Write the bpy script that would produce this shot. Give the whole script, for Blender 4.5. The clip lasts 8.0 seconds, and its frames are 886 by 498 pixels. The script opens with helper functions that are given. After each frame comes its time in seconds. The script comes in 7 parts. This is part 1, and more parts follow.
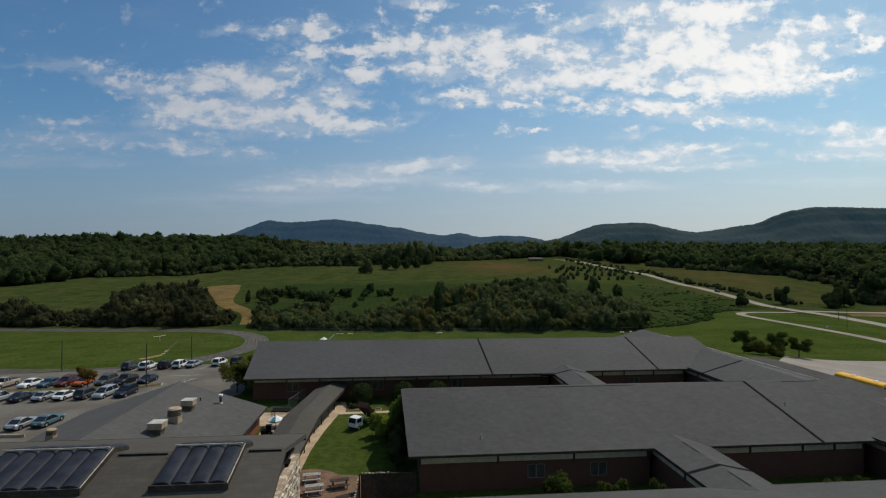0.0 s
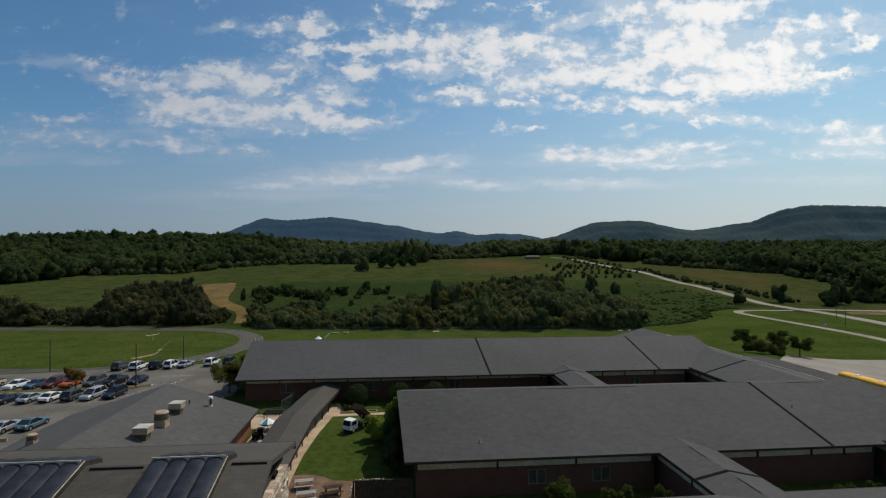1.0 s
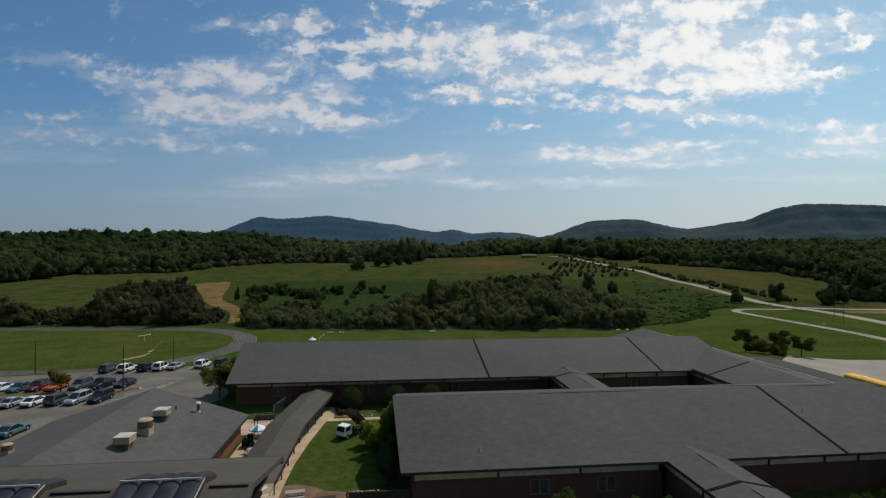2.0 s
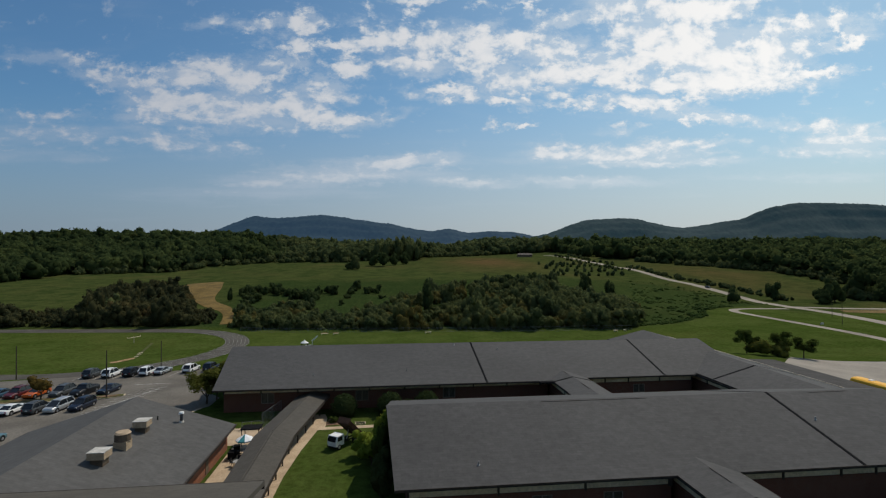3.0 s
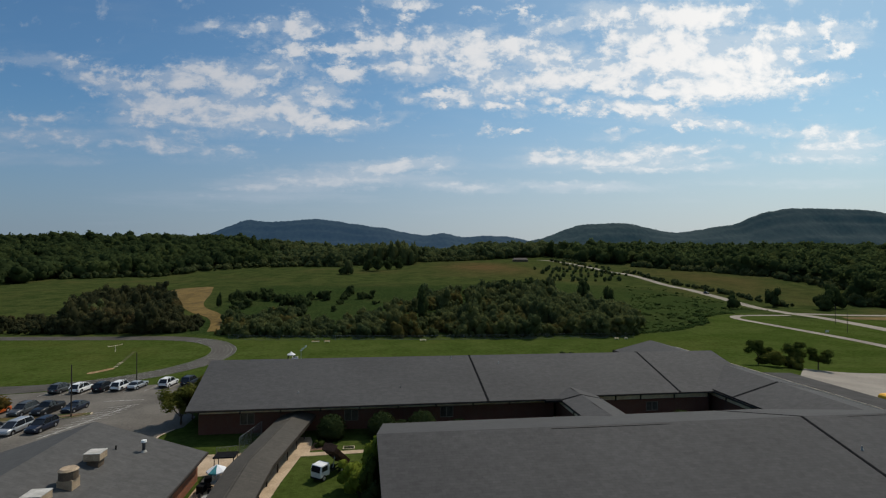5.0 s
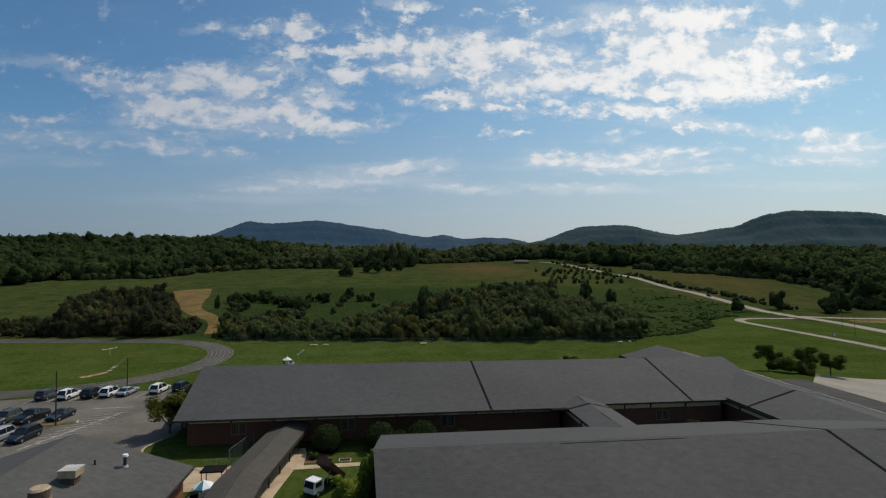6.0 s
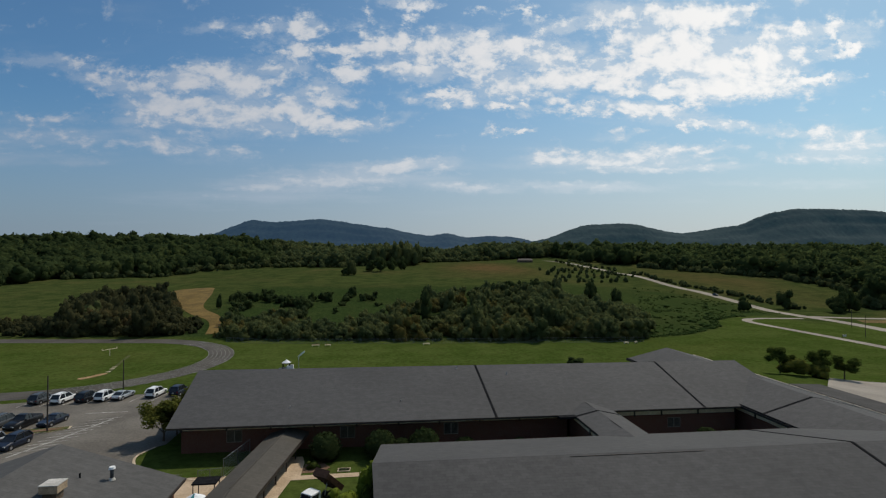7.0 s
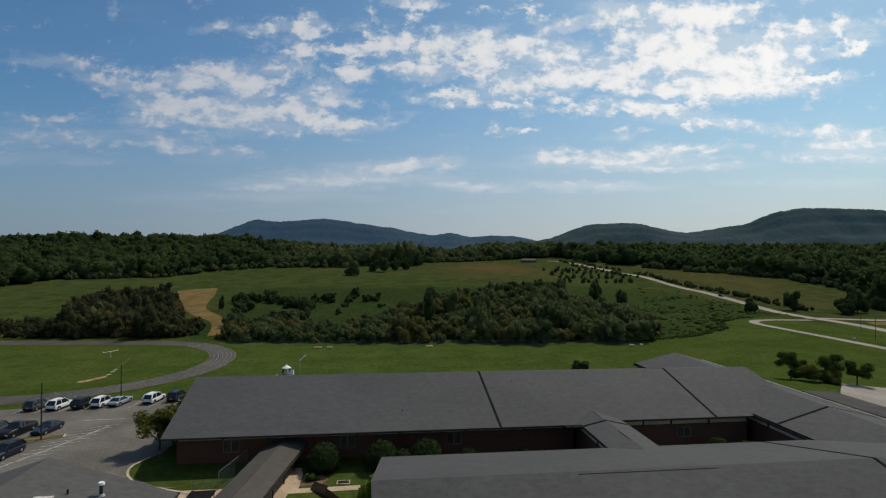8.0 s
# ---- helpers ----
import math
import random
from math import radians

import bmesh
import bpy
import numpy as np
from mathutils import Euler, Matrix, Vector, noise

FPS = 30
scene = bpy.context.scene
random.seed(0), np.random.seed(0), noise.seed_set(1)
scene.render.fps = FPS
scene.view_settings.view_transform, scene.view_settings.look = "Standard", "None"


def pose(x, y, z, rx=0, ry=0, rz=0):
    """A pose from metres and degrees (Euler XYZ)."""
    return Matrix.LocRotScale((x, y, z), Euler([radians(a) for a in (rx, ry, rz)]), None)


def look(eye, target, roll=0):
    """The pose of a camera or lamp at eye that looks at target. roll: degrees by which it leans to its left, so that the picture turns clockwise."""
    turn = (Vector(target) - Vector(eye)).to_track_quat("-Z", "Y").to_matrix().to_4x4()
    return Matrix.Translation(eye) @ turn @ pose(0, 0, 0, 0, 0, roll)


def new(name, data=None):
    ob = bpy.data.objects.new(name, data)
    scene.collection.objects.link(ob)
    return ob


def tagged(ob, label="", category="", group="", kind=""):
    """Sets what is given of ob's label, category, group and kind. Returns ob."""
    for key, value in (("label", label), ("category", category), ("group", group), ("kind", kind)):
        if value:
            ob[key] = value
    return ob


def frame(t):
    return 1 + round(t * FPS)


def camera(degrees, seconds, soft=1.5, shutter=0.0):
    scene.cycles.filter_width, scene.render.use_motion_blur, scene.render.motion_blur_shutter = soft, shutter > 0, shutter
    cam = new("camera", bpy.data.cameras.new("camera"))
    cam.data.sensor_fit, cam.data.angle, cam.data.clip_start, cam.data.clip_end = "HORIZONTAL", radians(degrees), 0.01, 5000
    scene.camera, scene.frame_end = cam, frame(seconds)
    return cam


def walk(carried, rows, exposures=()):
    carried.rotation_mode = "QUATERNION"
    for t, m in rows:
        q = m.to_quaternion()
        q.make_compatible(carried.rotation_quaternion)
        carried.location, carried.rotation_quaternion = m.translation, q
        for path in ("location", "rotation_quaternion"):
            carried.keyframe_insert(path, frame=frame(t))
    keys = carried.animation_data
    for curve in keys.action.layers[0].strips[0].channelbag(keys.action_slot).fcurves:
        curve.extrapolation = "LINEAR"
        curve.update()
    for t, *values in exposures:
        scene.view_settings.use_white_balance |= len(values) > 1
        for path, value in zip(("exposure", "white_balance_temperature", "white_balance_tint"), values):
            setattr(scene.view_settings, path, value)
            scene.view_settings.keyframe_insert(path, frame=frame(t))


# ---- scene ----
cam = camera(81.9, 8.0, soft=1.2)
PATH = [
    (0, (-0.668, -2.953, 24.29), (-0.49, -0.962, 24.324), -0.0),
    (0.5, (-0.644, -1.933, 24.265), (-0.46, 0.058, 24.294), 0.0),
    (1, (-0.557, -0.873, 24.269), (-0.366, 1.118, 24.295), -0.0),
    (1.5, (-0.517, 0.341, 24.299), (-0.318, 2.331, 24.322), -0.0),
    (1.7, (-0.523, 0.863, 24.318), (-0.321, 2.853, 24.34), -0.0),
    (3, (-0.271, 4.683, 24.651), (-0.047, 6.67, 24.668), -0.1),
    (3.5, (-0.175, 6.337, 24.806), (0.058, 8.323, 24.825), -0.0),
    (4, (-0.038, 8.046, 24.904), (0.2, 10.032, 24.924), -0.1),
    (4.5, (0.026, 9.748, 24.929), (0.27, 11.733, 24.956), -0.0),
    (6, (0.376, 14.796, 25.001), (0.619, 16.781, 25.042), 0.1),
    (6.5, (0.637, 16.224, 25.13), (0.874, 18.209, 25.169), 0.2),
    (7, (0.742, 17.426, 25.378), (0.972, 19.412, 25.413), 0.1),
    (7.5, (0.798, 18.52, 25.731), (1.024, 20.507, 25.767), -0.0),
    (8, (1.09, 19.433, 26.089), (1.306, 21.421, 26.122), 0.1),
]
walk(cam, [(t, look(e, g, r)) for t, e, g, r in PATH])

# ---------------------------------------------------------------- light
SUN_TO = Vector((0.54, 0.54, 1.0)).normalized()
SUN_EL = math.asin(SUN_TO.z)
SUN_AZ = math.atan2(SUN_TO.x, SUN_TO.y)
sun = new("sun", bpy.data.lights.new("sun", "SUN"))
sun.data.energy, sun.data.angle, sun.data.color = 2.8, radians(0.55), (1.0, 0.91, 0.78)
sun.matrix_world = look(SUN_TO * 400, (0, 0, 0))
scene.view_settings.exposure = 0.0


def smooth01(a, b, v):
    t = min(1.0, max(0.0, (v - a) / (b - a)))
    return t * t * (3 - 2 * t)


class Nodes:
    """Short hand for building a node tree."""

    def __init__(self, tree):
        self.tree = tree
        tree.nodes.clear()

    def add(self, kind):
        return self.tree.nodes.new(kind)

    def put(self, node, slot, value):
        target = node.inputs[slot]
        if isinstance(value, bpy.types.NodeSocket):
            self.tree.links.new(value, target)
        else:
            target.default_value = value

    def math(self, op, a, b=0.0, c=0.0, clamp=False):
        node = self.add("ShaderNodeMath")
        node.operation, node.use_clamp = op, clamp
        for i, v in enumerate((a, b, c)):
            self.put(node, i, v)
        return node.outputs[0]

    def vec(self, op, a, b=(0, 0, 0)):
        node = self.add("ShaderNodeVectorMath")
        node.operation = op
        self.put(node, 0, a)
        self.put(node, 1, b)
        return node.outputs["Value"] if op in ("DOT_PRODUCT", "LENGTH") else node.outputs[0]

    def noise(self, vector, scale, detail=4.0, rough=0.55):
        node = self.add("ShaderNodeTexNoise")
        self.put(node, "Vector", vector)
        self.put(node, "Scale", scale)
        self.put(node, "Detail", detail)
        self.put(node, "Roughness", rough)
        return node.outputs[0]

    def ramp(self, value, lo, hi, a=0.0, b=1.0):
        node = self.add("ShaderNodeMapRange")
        node.interpolation_type = "SMOOTHSTEP"
        for i, v in enumerate((value, lo, hi, a, b)):
            self.put(node, i, v)
        return node.outputs[0]

    def mix(self, fac, a, b, blend="MIX"):
        node = self.add("ShaderNodeMix")
        node.data_type, node.blend_type = "RGBA", blend
        self.put(node, 0, fac)
        self.put(node, 6, a)
        self.put(node, 7, b)
        return node.outputs[2]

    def mapped(self, vector, loc=(0, 0, 0), rot=(0, 0, 0), size=(1, 1, 1)):
        node = self.add("ShaderNodeMapping")
        self.put(node, "Vector", vector)
        self.put(node, "Location", loc)
        self.put(node, "Rotation", rot)
        self.put(node, "Scale", size)
        return node.outputs[0]


def col(r, g, b):
    return (r, g, b, 1.0)


# Sky: clear summer air with fair-weather cloud. The cloud field is laid out on a plane in front
# of the valley: u to the right and v upward, both as tangents.
world = bpy.data.worlds.new("sky")
scene.world = world
world.use_nodes = True
n = Nodes(world.node_tree)
sky = n.add("ShaderNodeTexSky")
sky.sky_type, sky.sun_disc = "NISHITA", False
sky.sun_elevation, sky.sun_rotation = SUN_EL, SUN_AZ
sky.air_density, sky.dust_density, sky.ozone_density = 1.0, 1.0, 3.0
way = n.add("ShaderNodeTexCoord").outputs["Generated"]
AHEAD = 5.1
fwd = Vector((math.sin(radians(AHEAD)), math.cos(radians(AHEAD)), 0.0))
side = Vector((fwd.y, -fwd.x, 0.0))
d_f = n.math("MAXIMUM", n.vec("DOT_PRODUCT", way, fwd), 0.08)
u = n.math("DIVIDE", n.vec("DOT_PRODUCT", way, side), d_f)
v = n.math("DIVIDE", n.vec("DOT_PRODUCT", way, Vector((0, 0, 1))), d_f)
uv = n.add("ShaderNodeCombineXYZ")
n.put(uv, 0, u)
n.put(uv, 1, v)
uv = uv.outputs[0]
# cloud banks: u, v, half width, half height, lean in degrees, weight
BANKS_WEST = [
    (-0.779, 0.377, 0.077, 0.010, -4, 0.42), (-0.685, 0.377, 0.066, 0.012, -8, 0.66), (-0.619, 0.339, 0.083, 0.020, -12, 0.80), (-0.578, 0.361, 0.050, 0.010, 0, 0.62),
    (-0.464, 0.347, 0.080, 0.027, 4, 0.98), (-0.361, 0.337, 0.069, 0.029, 6, 0.92), (-0.497, 0.295, 0.094, 0.022, 0, 0.95), (-0.397, 0.276, 0.116, 0.033, -3, 1.00),
    (-0.552, 0.266, 0.061, 0.017, 0, 0.82), (-0.261, 0.290, 0.058, 0.029, 6, 1.00), (-0.336, 0.259, 0.077, 0.022, -4, 0.80), (-0.182, 0.257, 0.049, 0.019, -2, 1.05),
    (-0.087, 0.265, 0.046, 0.013, 14, 0.60), (-0.159, 0.226, 0.027, 0.006, 0, 0.55), (-0.231, 0.334, 0.038, 0.015, 0, 0.85), (-0.190, 0.321, 0.040, 0.022, -38, 0.78),
]
BANKS_NORTH_WEST = [
    (-0.159, 0.360, 0.038, 0.017, -4, 0.92), (-0.287, 0.370, 0.058, 0.019, -8, 0.78), (-0.265, 0.405, 0.038, 0.015, 6, 0.92), (-0.199, 0.404, 0.027, 0.013, 0, 0.98),
    (-0.250, 0.452, 0.046, 0.019, 8, 1.00), (-0.331, 0.441, 0.055, 0.012, 4, 0.72), (-0.419, 0.450, 0.055, 0.013, 2, 0.56), (-0.336, 0.410, 0.031, 0.009, 0, 0.50),
    (-0.126, 0.476, 0.017, 0.009, -20, 0.72), (-0.154, 0.450, 0.029, 0.011, 0, 0.50), (-0.497, 0.220, 0.105, 0.017, -10, 0.66), (-0.390, 0.206, 0.046, 0.011, -6, 0.64),
    (-0.702, 0.228, 0.144, 0.019, -2, 0.54), (-0.812, 0.208, 0.122, 0.029, 0, 0.48), (-0.729, 0.267, 0.083, 0.012, 4, 0.46), (-0.685, 0.186, 0.061, 0.009, 0, 0.42),
]
BANKS_LOW = [
    (-0.071, 0.177, 0.094, 0.014, 7, 0.98), (-0.204, 0.149, 0.205, 0.019, 4, 0.80), (-0.336, 0.123, 0.166, 0.020, 2, 0.50), (-0.270, 0.166, 0.077, 0.008, 0, 0.50),
    (-0.093, 0.428, 0.046, 0.020, 14, 1.00), (-0.148, 0.403, 0.033, 0.014, 25, 0.80), (-0.043, 0.472, 0.022, 0.007, 0, 0.60), (-0.032, 0.501, 0.061, 0.010, 0, 0.70),
    (0.018, 0.421, 0.069, 0.029, 6, 0.98), (-0.030, 0.372, 0.069, 0.020, -6, 1.00), (0.093, 0.390, 0.046, 0.035, 8, 1.00), (0.034, 0.316, 0.073, 0.013, 0, 1.00),
    (0.108, 0.487, 0.029, 0.009, 0, 0.60), (0.093, 0.439, 0.046, 0.015, 14, 0.85), (0.018, 0.181, 0.038, 0.010, 6, 0.70), (0.394, 0.247, 0.055, 0.009, 6, 0.46),
]
BANKS_MIDDLE = [
    (0.173, 0.411, 0.044, 0.023, 0, 0.92), (0.245, 0.399, 0.053, 0.027, 12, 1.00), (0.195, 0.487, 0.035, 0.011, -25, 0.78), (0.256, 0.459, 0.058, 0.012, 18, 0.92),
    (0.167, 0.344, 0.075, 0.027, 0, 1.05), (0.267, 0.352, 0.055, 0.029, 0, 1.00), (0.156, 0.299, 0.051, 0.011, -10, 0.95), (0.294, 0.295, 0.062, 0.010, -4, 0.82),
    (0.117, 0.251, 0.015, 0.010, 0, 0.90), (0.179, 0.253, 0.035, 0.006, 0, 0.90), (0.234, 0.197, 0.049, 0.014, 0, 1.00), (0.361, 0.196, 0.155, 0.015, 2, 0.86),
    (0.483, 0.214, 0.133, 0.010, 4, 0.78), (0.438, 0.180, 0.166, 0.008, 1, 0.76), (0.073, 0.139, 0.089, 0.010, 0, 0.80), (0.305, 0.141, 0.166, 0.010, -1, 0.70),
]
BANKS_EAST = [
    (0.366, 0.481, 0.064, 0.024, -4, 0.95), (0.422, 0.439, 0.069, 0.031, 16, 1.00), (0.521, 0.481, 0.094, 0.031, 0, 1.10), (0.621, 0.496, 0.058, 0.011, 4, 0.85),
    (0.405, 0.381, 0.102, 0.027, 4, 1.12), (0.499, 0.412, 0.102, 0.046, 0, 1.20), (0.582, 0.386, 0.127, 0.046, -4, 1.20), (0.682, 0.403, 0.073, 0.046, 0, 1.10),
    (0.610, 0.350, 0.138, 0.024, 0, 1.20), (0.759, 0.359, 0.080, 0.011, 4, 0.95), (0.496, 0.337, 0.102, 0.020, -5, 1.10), (0.363, 0.348, 0.077, 0.018, 0, 1.02),
    (0.438, 0.298, 0.094, 0.015, -3, 1.00), (0.715, 0.454, 0.069, 0.020, -6, 0.95), (0.798, 0.456, 0.077, 0.017, 6, 0.90), (0.823, 0.421, 0.053, 0.012, 18, 0.92),
]
BANKS_LOW_EAST = [
    (0.500, 0.269, 0.017, 0.010, 0, 0.90), (0.577, 0.265, 0.100, 0.010, -5, 0.90), (0.748, 0.252, 0.133, 0.014, -3, 0.66), (0.831, 0.224, 0.083, 0.031, 0, 0.84),
    (0.781, 0.199, 0.083, 0.010, 0, 0.66), (0.657, 0.201, 0.013, 0.006, 0, 0.50), (0.704, 0.151, 0.177, 0.008, 0, 0.40), (0.543, 0.283, 0.040, 0.006, 0, 0.55),
]
# ragged outlines: the field is pulled about at two scales before the banks are laid on it
tear = n.add("ShaderNodeTexNoise")
n.put(tear, "Vector", n.mapped(uv, size=(1.0, 1.6, 1)))
n.put(tear, "Scale", 17.0)
n.put(tear, "Detail", 7.0)
n.put(tear, "Roughness", 0.68)
calm = n.ramp(v, 0.14, 0.34, 0.42, 1.0)
pull = n.vec("MULTIPLY", n.vec("SUBTRACT", tear.outputs["Color"], (0.5, 0.5, 0.5)), (0.19, 0.095, 0))
uv = n.vec("ADD", uv, n.vec("MULTIPLY", pull, calm))
bank, here = None, uv
for banks in (BANKS_WEST, BANKS_NORTH_WEST, BANKS_LOW, BANKS_MIDDLE, BANKS_EAST, BANKS_LOW_EAST):
    if bank is not None:
        # each row of banks is worked out after the one before, which keeps the sky's shader small
        here = n.vec("ADD", uv, n.vec("MULTIPLY", bank, (1e-6, 0, 0)))
    for bu, bv, bw, bh, lean, weight in banks:
        spun = n.add("ShaderNodeMapping")
        spun.vector_type = "TEXTURE"
        n.put(spun, "Vector", here)
        n.put(spun, "Location", (bu, bv, 0))
        n.put(spun, "Rotation", (0, 0, radians(lean)))
        n.put(spun, "Scale", (bw, bh, 1))
        blob = n.ramp(n.vec("LENGTH", spun.outputs[0]), 2.0, 0.15, 0.0, weight)
        bank = blob if bank is None else n.math("MAXIMUM", bank, blob)
# puffs grow finer and flatter towards the horizon
low = n.math("MULTIPLY", n.math("LOGARITHM", n.math("ADD", n.math("MAXIMUM", v, 0.0), 0.10), math.e), 0.62)
dk = n.add("ShaderNodeCombineXYZ")
n.put(dk, 0, u)
n.put(dk, 1, low)
dk = dk.outputs[0]
warp = n.add("ShaderNodeTexNoise")
n.put(warp, "Vector", dk)
n.put(warp, "Scale", 5.0)
n.put(warp, "Detail", 3.0)
dk2 = n.vec("ADD", dk, n.vec("MULTIPLY", n.vec("SUBTRACT", warp.outputs["Color"], (0.5, 0.5, 0.5)), (0.10, 0.06, 0)))
puff = n.noise(dk2, 26.0, 9.0, 0.55)
lump = n.noise(n.mapped(dk, loc=(3.1, 1.7, 0)), 9.0, 4.0, 0.5)
grain = n.math("ADD", n.math("MULTIPLY", n.math("SUBTRACT", puff, 0.5), 2.3), n.math("MULTIPLY", n.math("SUBTRACT", lump, 0.5), 0.9))
over = n.ramp(n.vec("DOT_PRODUCT", way, fwd), 0.35, 0.55)
bank = n.math("ADD", n.math("MULTIPLY", bank, over), n.math("MULTIPLY", n.math("SUBTRACT", 1.0, over), 0.30))
# the sky between the banks keeps a few thin flecks
dens = n.math("ADD", n.math("MULTIPLY", bank, 0.90), n.math("MULTIPLY", grain, n.ramp(v, 0.12, 0.30, 0.55, 1.0)))
cover = n.ramp(dens, 0.18, 0.86)
wisp = n.noise(n.mapped(dk, loc=(1.3, 5.2, 0), size=(0.45, 1.6, 1)), 11.0, 5.0, 0.5)
veil = n.ramp(n.math("ADD", bank, n.math("MULTIPLY", n.math("SUBTRACT", wisp, 0.5), 1.3)), 0.02, 0.95, 0.0, 0.62)
cover = n.math("MULTIPLY", cover, n.ramp(v, 0.08, 0.24, 0.55, 1.0))
cover = n.math("MAXIMUM", cover, veil)
cover = n.math("MULTIPLY", cover, n.ramp(v, 0.03, 0.12, 0.25, 1.0))
thick = n.ramp(dens, 0.45, 1.15)
sunward = n.ramp(u, -0.9, 0.9)
cloud = n.mix(thick, n.mix(sunward, col(3.6, 4.4, 5.6), col(8.0, 8.8, 9.4)), n.mix(sunward, col(5.3, 5.6, 6.2), col(11.9, 11.6, 11.2)))
haze = n.ramp(v, 0.34, 0.0)
air = n.mix(1.0, sky.outputs[0], n.mix(sunward, col(0.58, 0.86, 0.98), col(0.95, 1.16, 1.08)), "MULTIPLY")
air = n.mix(n.math("MULTIPLY", haze, 0.80), air, n.mix(sunward, col(2.5, 3.1, 4.1), col(6.0, 6.2, 6.8)))
back = n.add("ShaderNodeBackground")
n.put(back, "Color", n.mix(n.math("MULTIPLY", cover, 0.92), air, cloud))
n.put(back, "Strength", 0.085)
n.tree.links.new(back.outputs[0], n.add("ShaderNodeOutputWorld").inputs[0])


# ---------------------------------------------------------------- materials
def surface(name, build, rough=0.8, metal=0.0, spec=0.12, bump=None):
    """A principled material. build(n) returns the colour socket or value, bump(n) height and strength."""
    m = bpy.data.materials.new(name)
    m.use_nodes = True
    n = Nodes(m.node_tree)
    shader = n.add("ShaderNodeBsdfPrincipled")
    n.put(shader, "Base Color", build(n))
    n.put(shader, "Roughness", rough(n) if callable(rough) else rough)
    n.put(shader, "Metallic", metal)
    n.put(shader, "Specular IOR Level", spec)
    if bump:
        height, strength, dist = bump(n)
        b = n.add("ShaderNodeBump")
        n.put(b, "Height", height)
        n.put(b, "Strength", strength)
        n.put(b, "Distance", dist)
        n.put(shader, "Normal", b.outputs[0])
    n.tree.links.new(shader.outputs[0], n.add("ShaderNodeOutputMaterial").inputs[0])
    return m


def place(n):
    return n.add("ShaderNodeNewGeometry").outputs["Position"]


def mottled(a, b, scale=1.0, fine=14.0, amount=0.35):
    """Two colours mixed by a broad noise, with a finer grain over them."""
    def build(n):
        p = place(n)
        c = n.mix(n.ramp(n.noise(p, scale, 5.0), 0.35, 0.65), col(*a), col(*b))
        g = n.ramp(n.noise(p, fine, 3.0, 0.7), 0.3, 0.7, 1 - amount, 1 + amount * 0.6)
        return n.mix(1.0, c, n_grey(n, g), "MULTIPLY")
    return build


def n_grey(n, value):
    c = n.add("ShaderNodeCombineColor")
    for i in range(3):
        n.put(c, i, value)
    return c.outputs[0]


def shingle(a, b):
    """Asphalt shingles in courses with patchy tone from tab to tab."""
    def build(n):
        p = place(n)
        brick = n.add("ShaderNodeTexBrick")
        brick.offset = 0.5
        n.put(brick, "Vector", n.mapped(p, rot=(0, 0, 0)))
        n.put(brick, "Color1", col(*a))
        n.put(brick, "Color2", col(*b))
        n.put(brick, "Mortar", col(*(0.86 * c for c in a)))
        n.put(brick, "Scale", 1.0)
        n.put(brick, "Mortar Size", 0.012)
        n.put(brick, "Brick Width", 0.75)
        n.put(brick, "Row Height", 0.34)
        patch = n.ramp(n.noise(p, 1.3, 5.0, 0.75), 0.3, 0.7, 0.88, 1.10)
        broad = n.ramp(n.noise(p, 0.07, 3.0), 0.3, 0.7, 0.90, 1.08)
        return n.mix(1.0, brick.outputs[0], n_grey(n, n.math("MULTIPLY", patch, broad)), "MULTIPLY")
    return build


def rough_bump(scale, strength, dist=0.02):
    return lambda n: (n.noise(place(n), scale, 6.0, 0.65), strength, dist)


def bricks(a, b):
    return lambda n: brick_colour(n, a, b)


def brick_colour(n, a, b):
    p = place(n)
    sx = n.add("ShaderNodeSeparateXYZ")
    n.put(sx, 0, p)
    along = n.math("ADD", sx.outputs[0], sx.outputs[1])
    cx = n.add("ShaderNodeCombineXYZ")
    n.put(cx, 0, along)
    n.put(cx, 1, sx.outputs[2])
    brick = n.add("ShaderNodeTexBrick")
    n.put(brick, "Vector", cx.outputs[0])
    n.put(brick, "Color1", col(*a))
    n.put(brick, "Color2", col(*b))
    n.put(brick, "Mortar", col(0.13, 0.095, 0.075))
    n.put(brick, "Scale", 1.0)
    n.put(brick, "Mortar Size", 0.010)
    n.put(brick, "Brick Width", 0.215)
    n.put(brick, "Row Height", 0.075)
    return n.mix(n.ramp(n.noise(p, 0.8, 4.0), 0.4, 0.75, 0.0, 0.35), brick.outputs[0], col(*(0.85 * c for c in a)))


M_SHINGLE = surface("grey_shingle", shingle((0.064, 0.062, 0.061), (0.074, 0.072, 0.070)), 0.80, spec=0.15, bump=rough_bump(6.0, 0.35))
M_SHINGLE_L = surface("blue_grey_shingle", shingle((0.080, 0.077, 0.073), (0.093, 0.090, 0.086)), 0.80, spec=0.15, bump=rough_bump(6.0, 0.35))
M_SHINGLE_F = surface("brown_grey_shingle", shingle((0.074, 0.066, 0.055), (0.085, 0.076, 0.063)), 0.80, spec=0.15, bump=rough_bump(6.0, 0.35))
M_SEAM = surface("dark_roof_joint", mottled((0.010, 0.010, 0.011), (0.018, 0.018, 0.019), 3.0), 0.95, spec=0.03)
M_FASCIA = surface("dark_brown_fascia", mottled((0.045, 0.036, 0.030), (0.065, 0.052, 0.043), 2.0), 0.6)
# one brick in two tones: wings darkened for shade, hall brightened for sun
M_BRICK = surface("shaded_red_brick", bricks((0.118, 0.046, 0.031), (0.150, 0.060, 0.040)), 0.85, bump=rough_bump(9.0, 0.3))
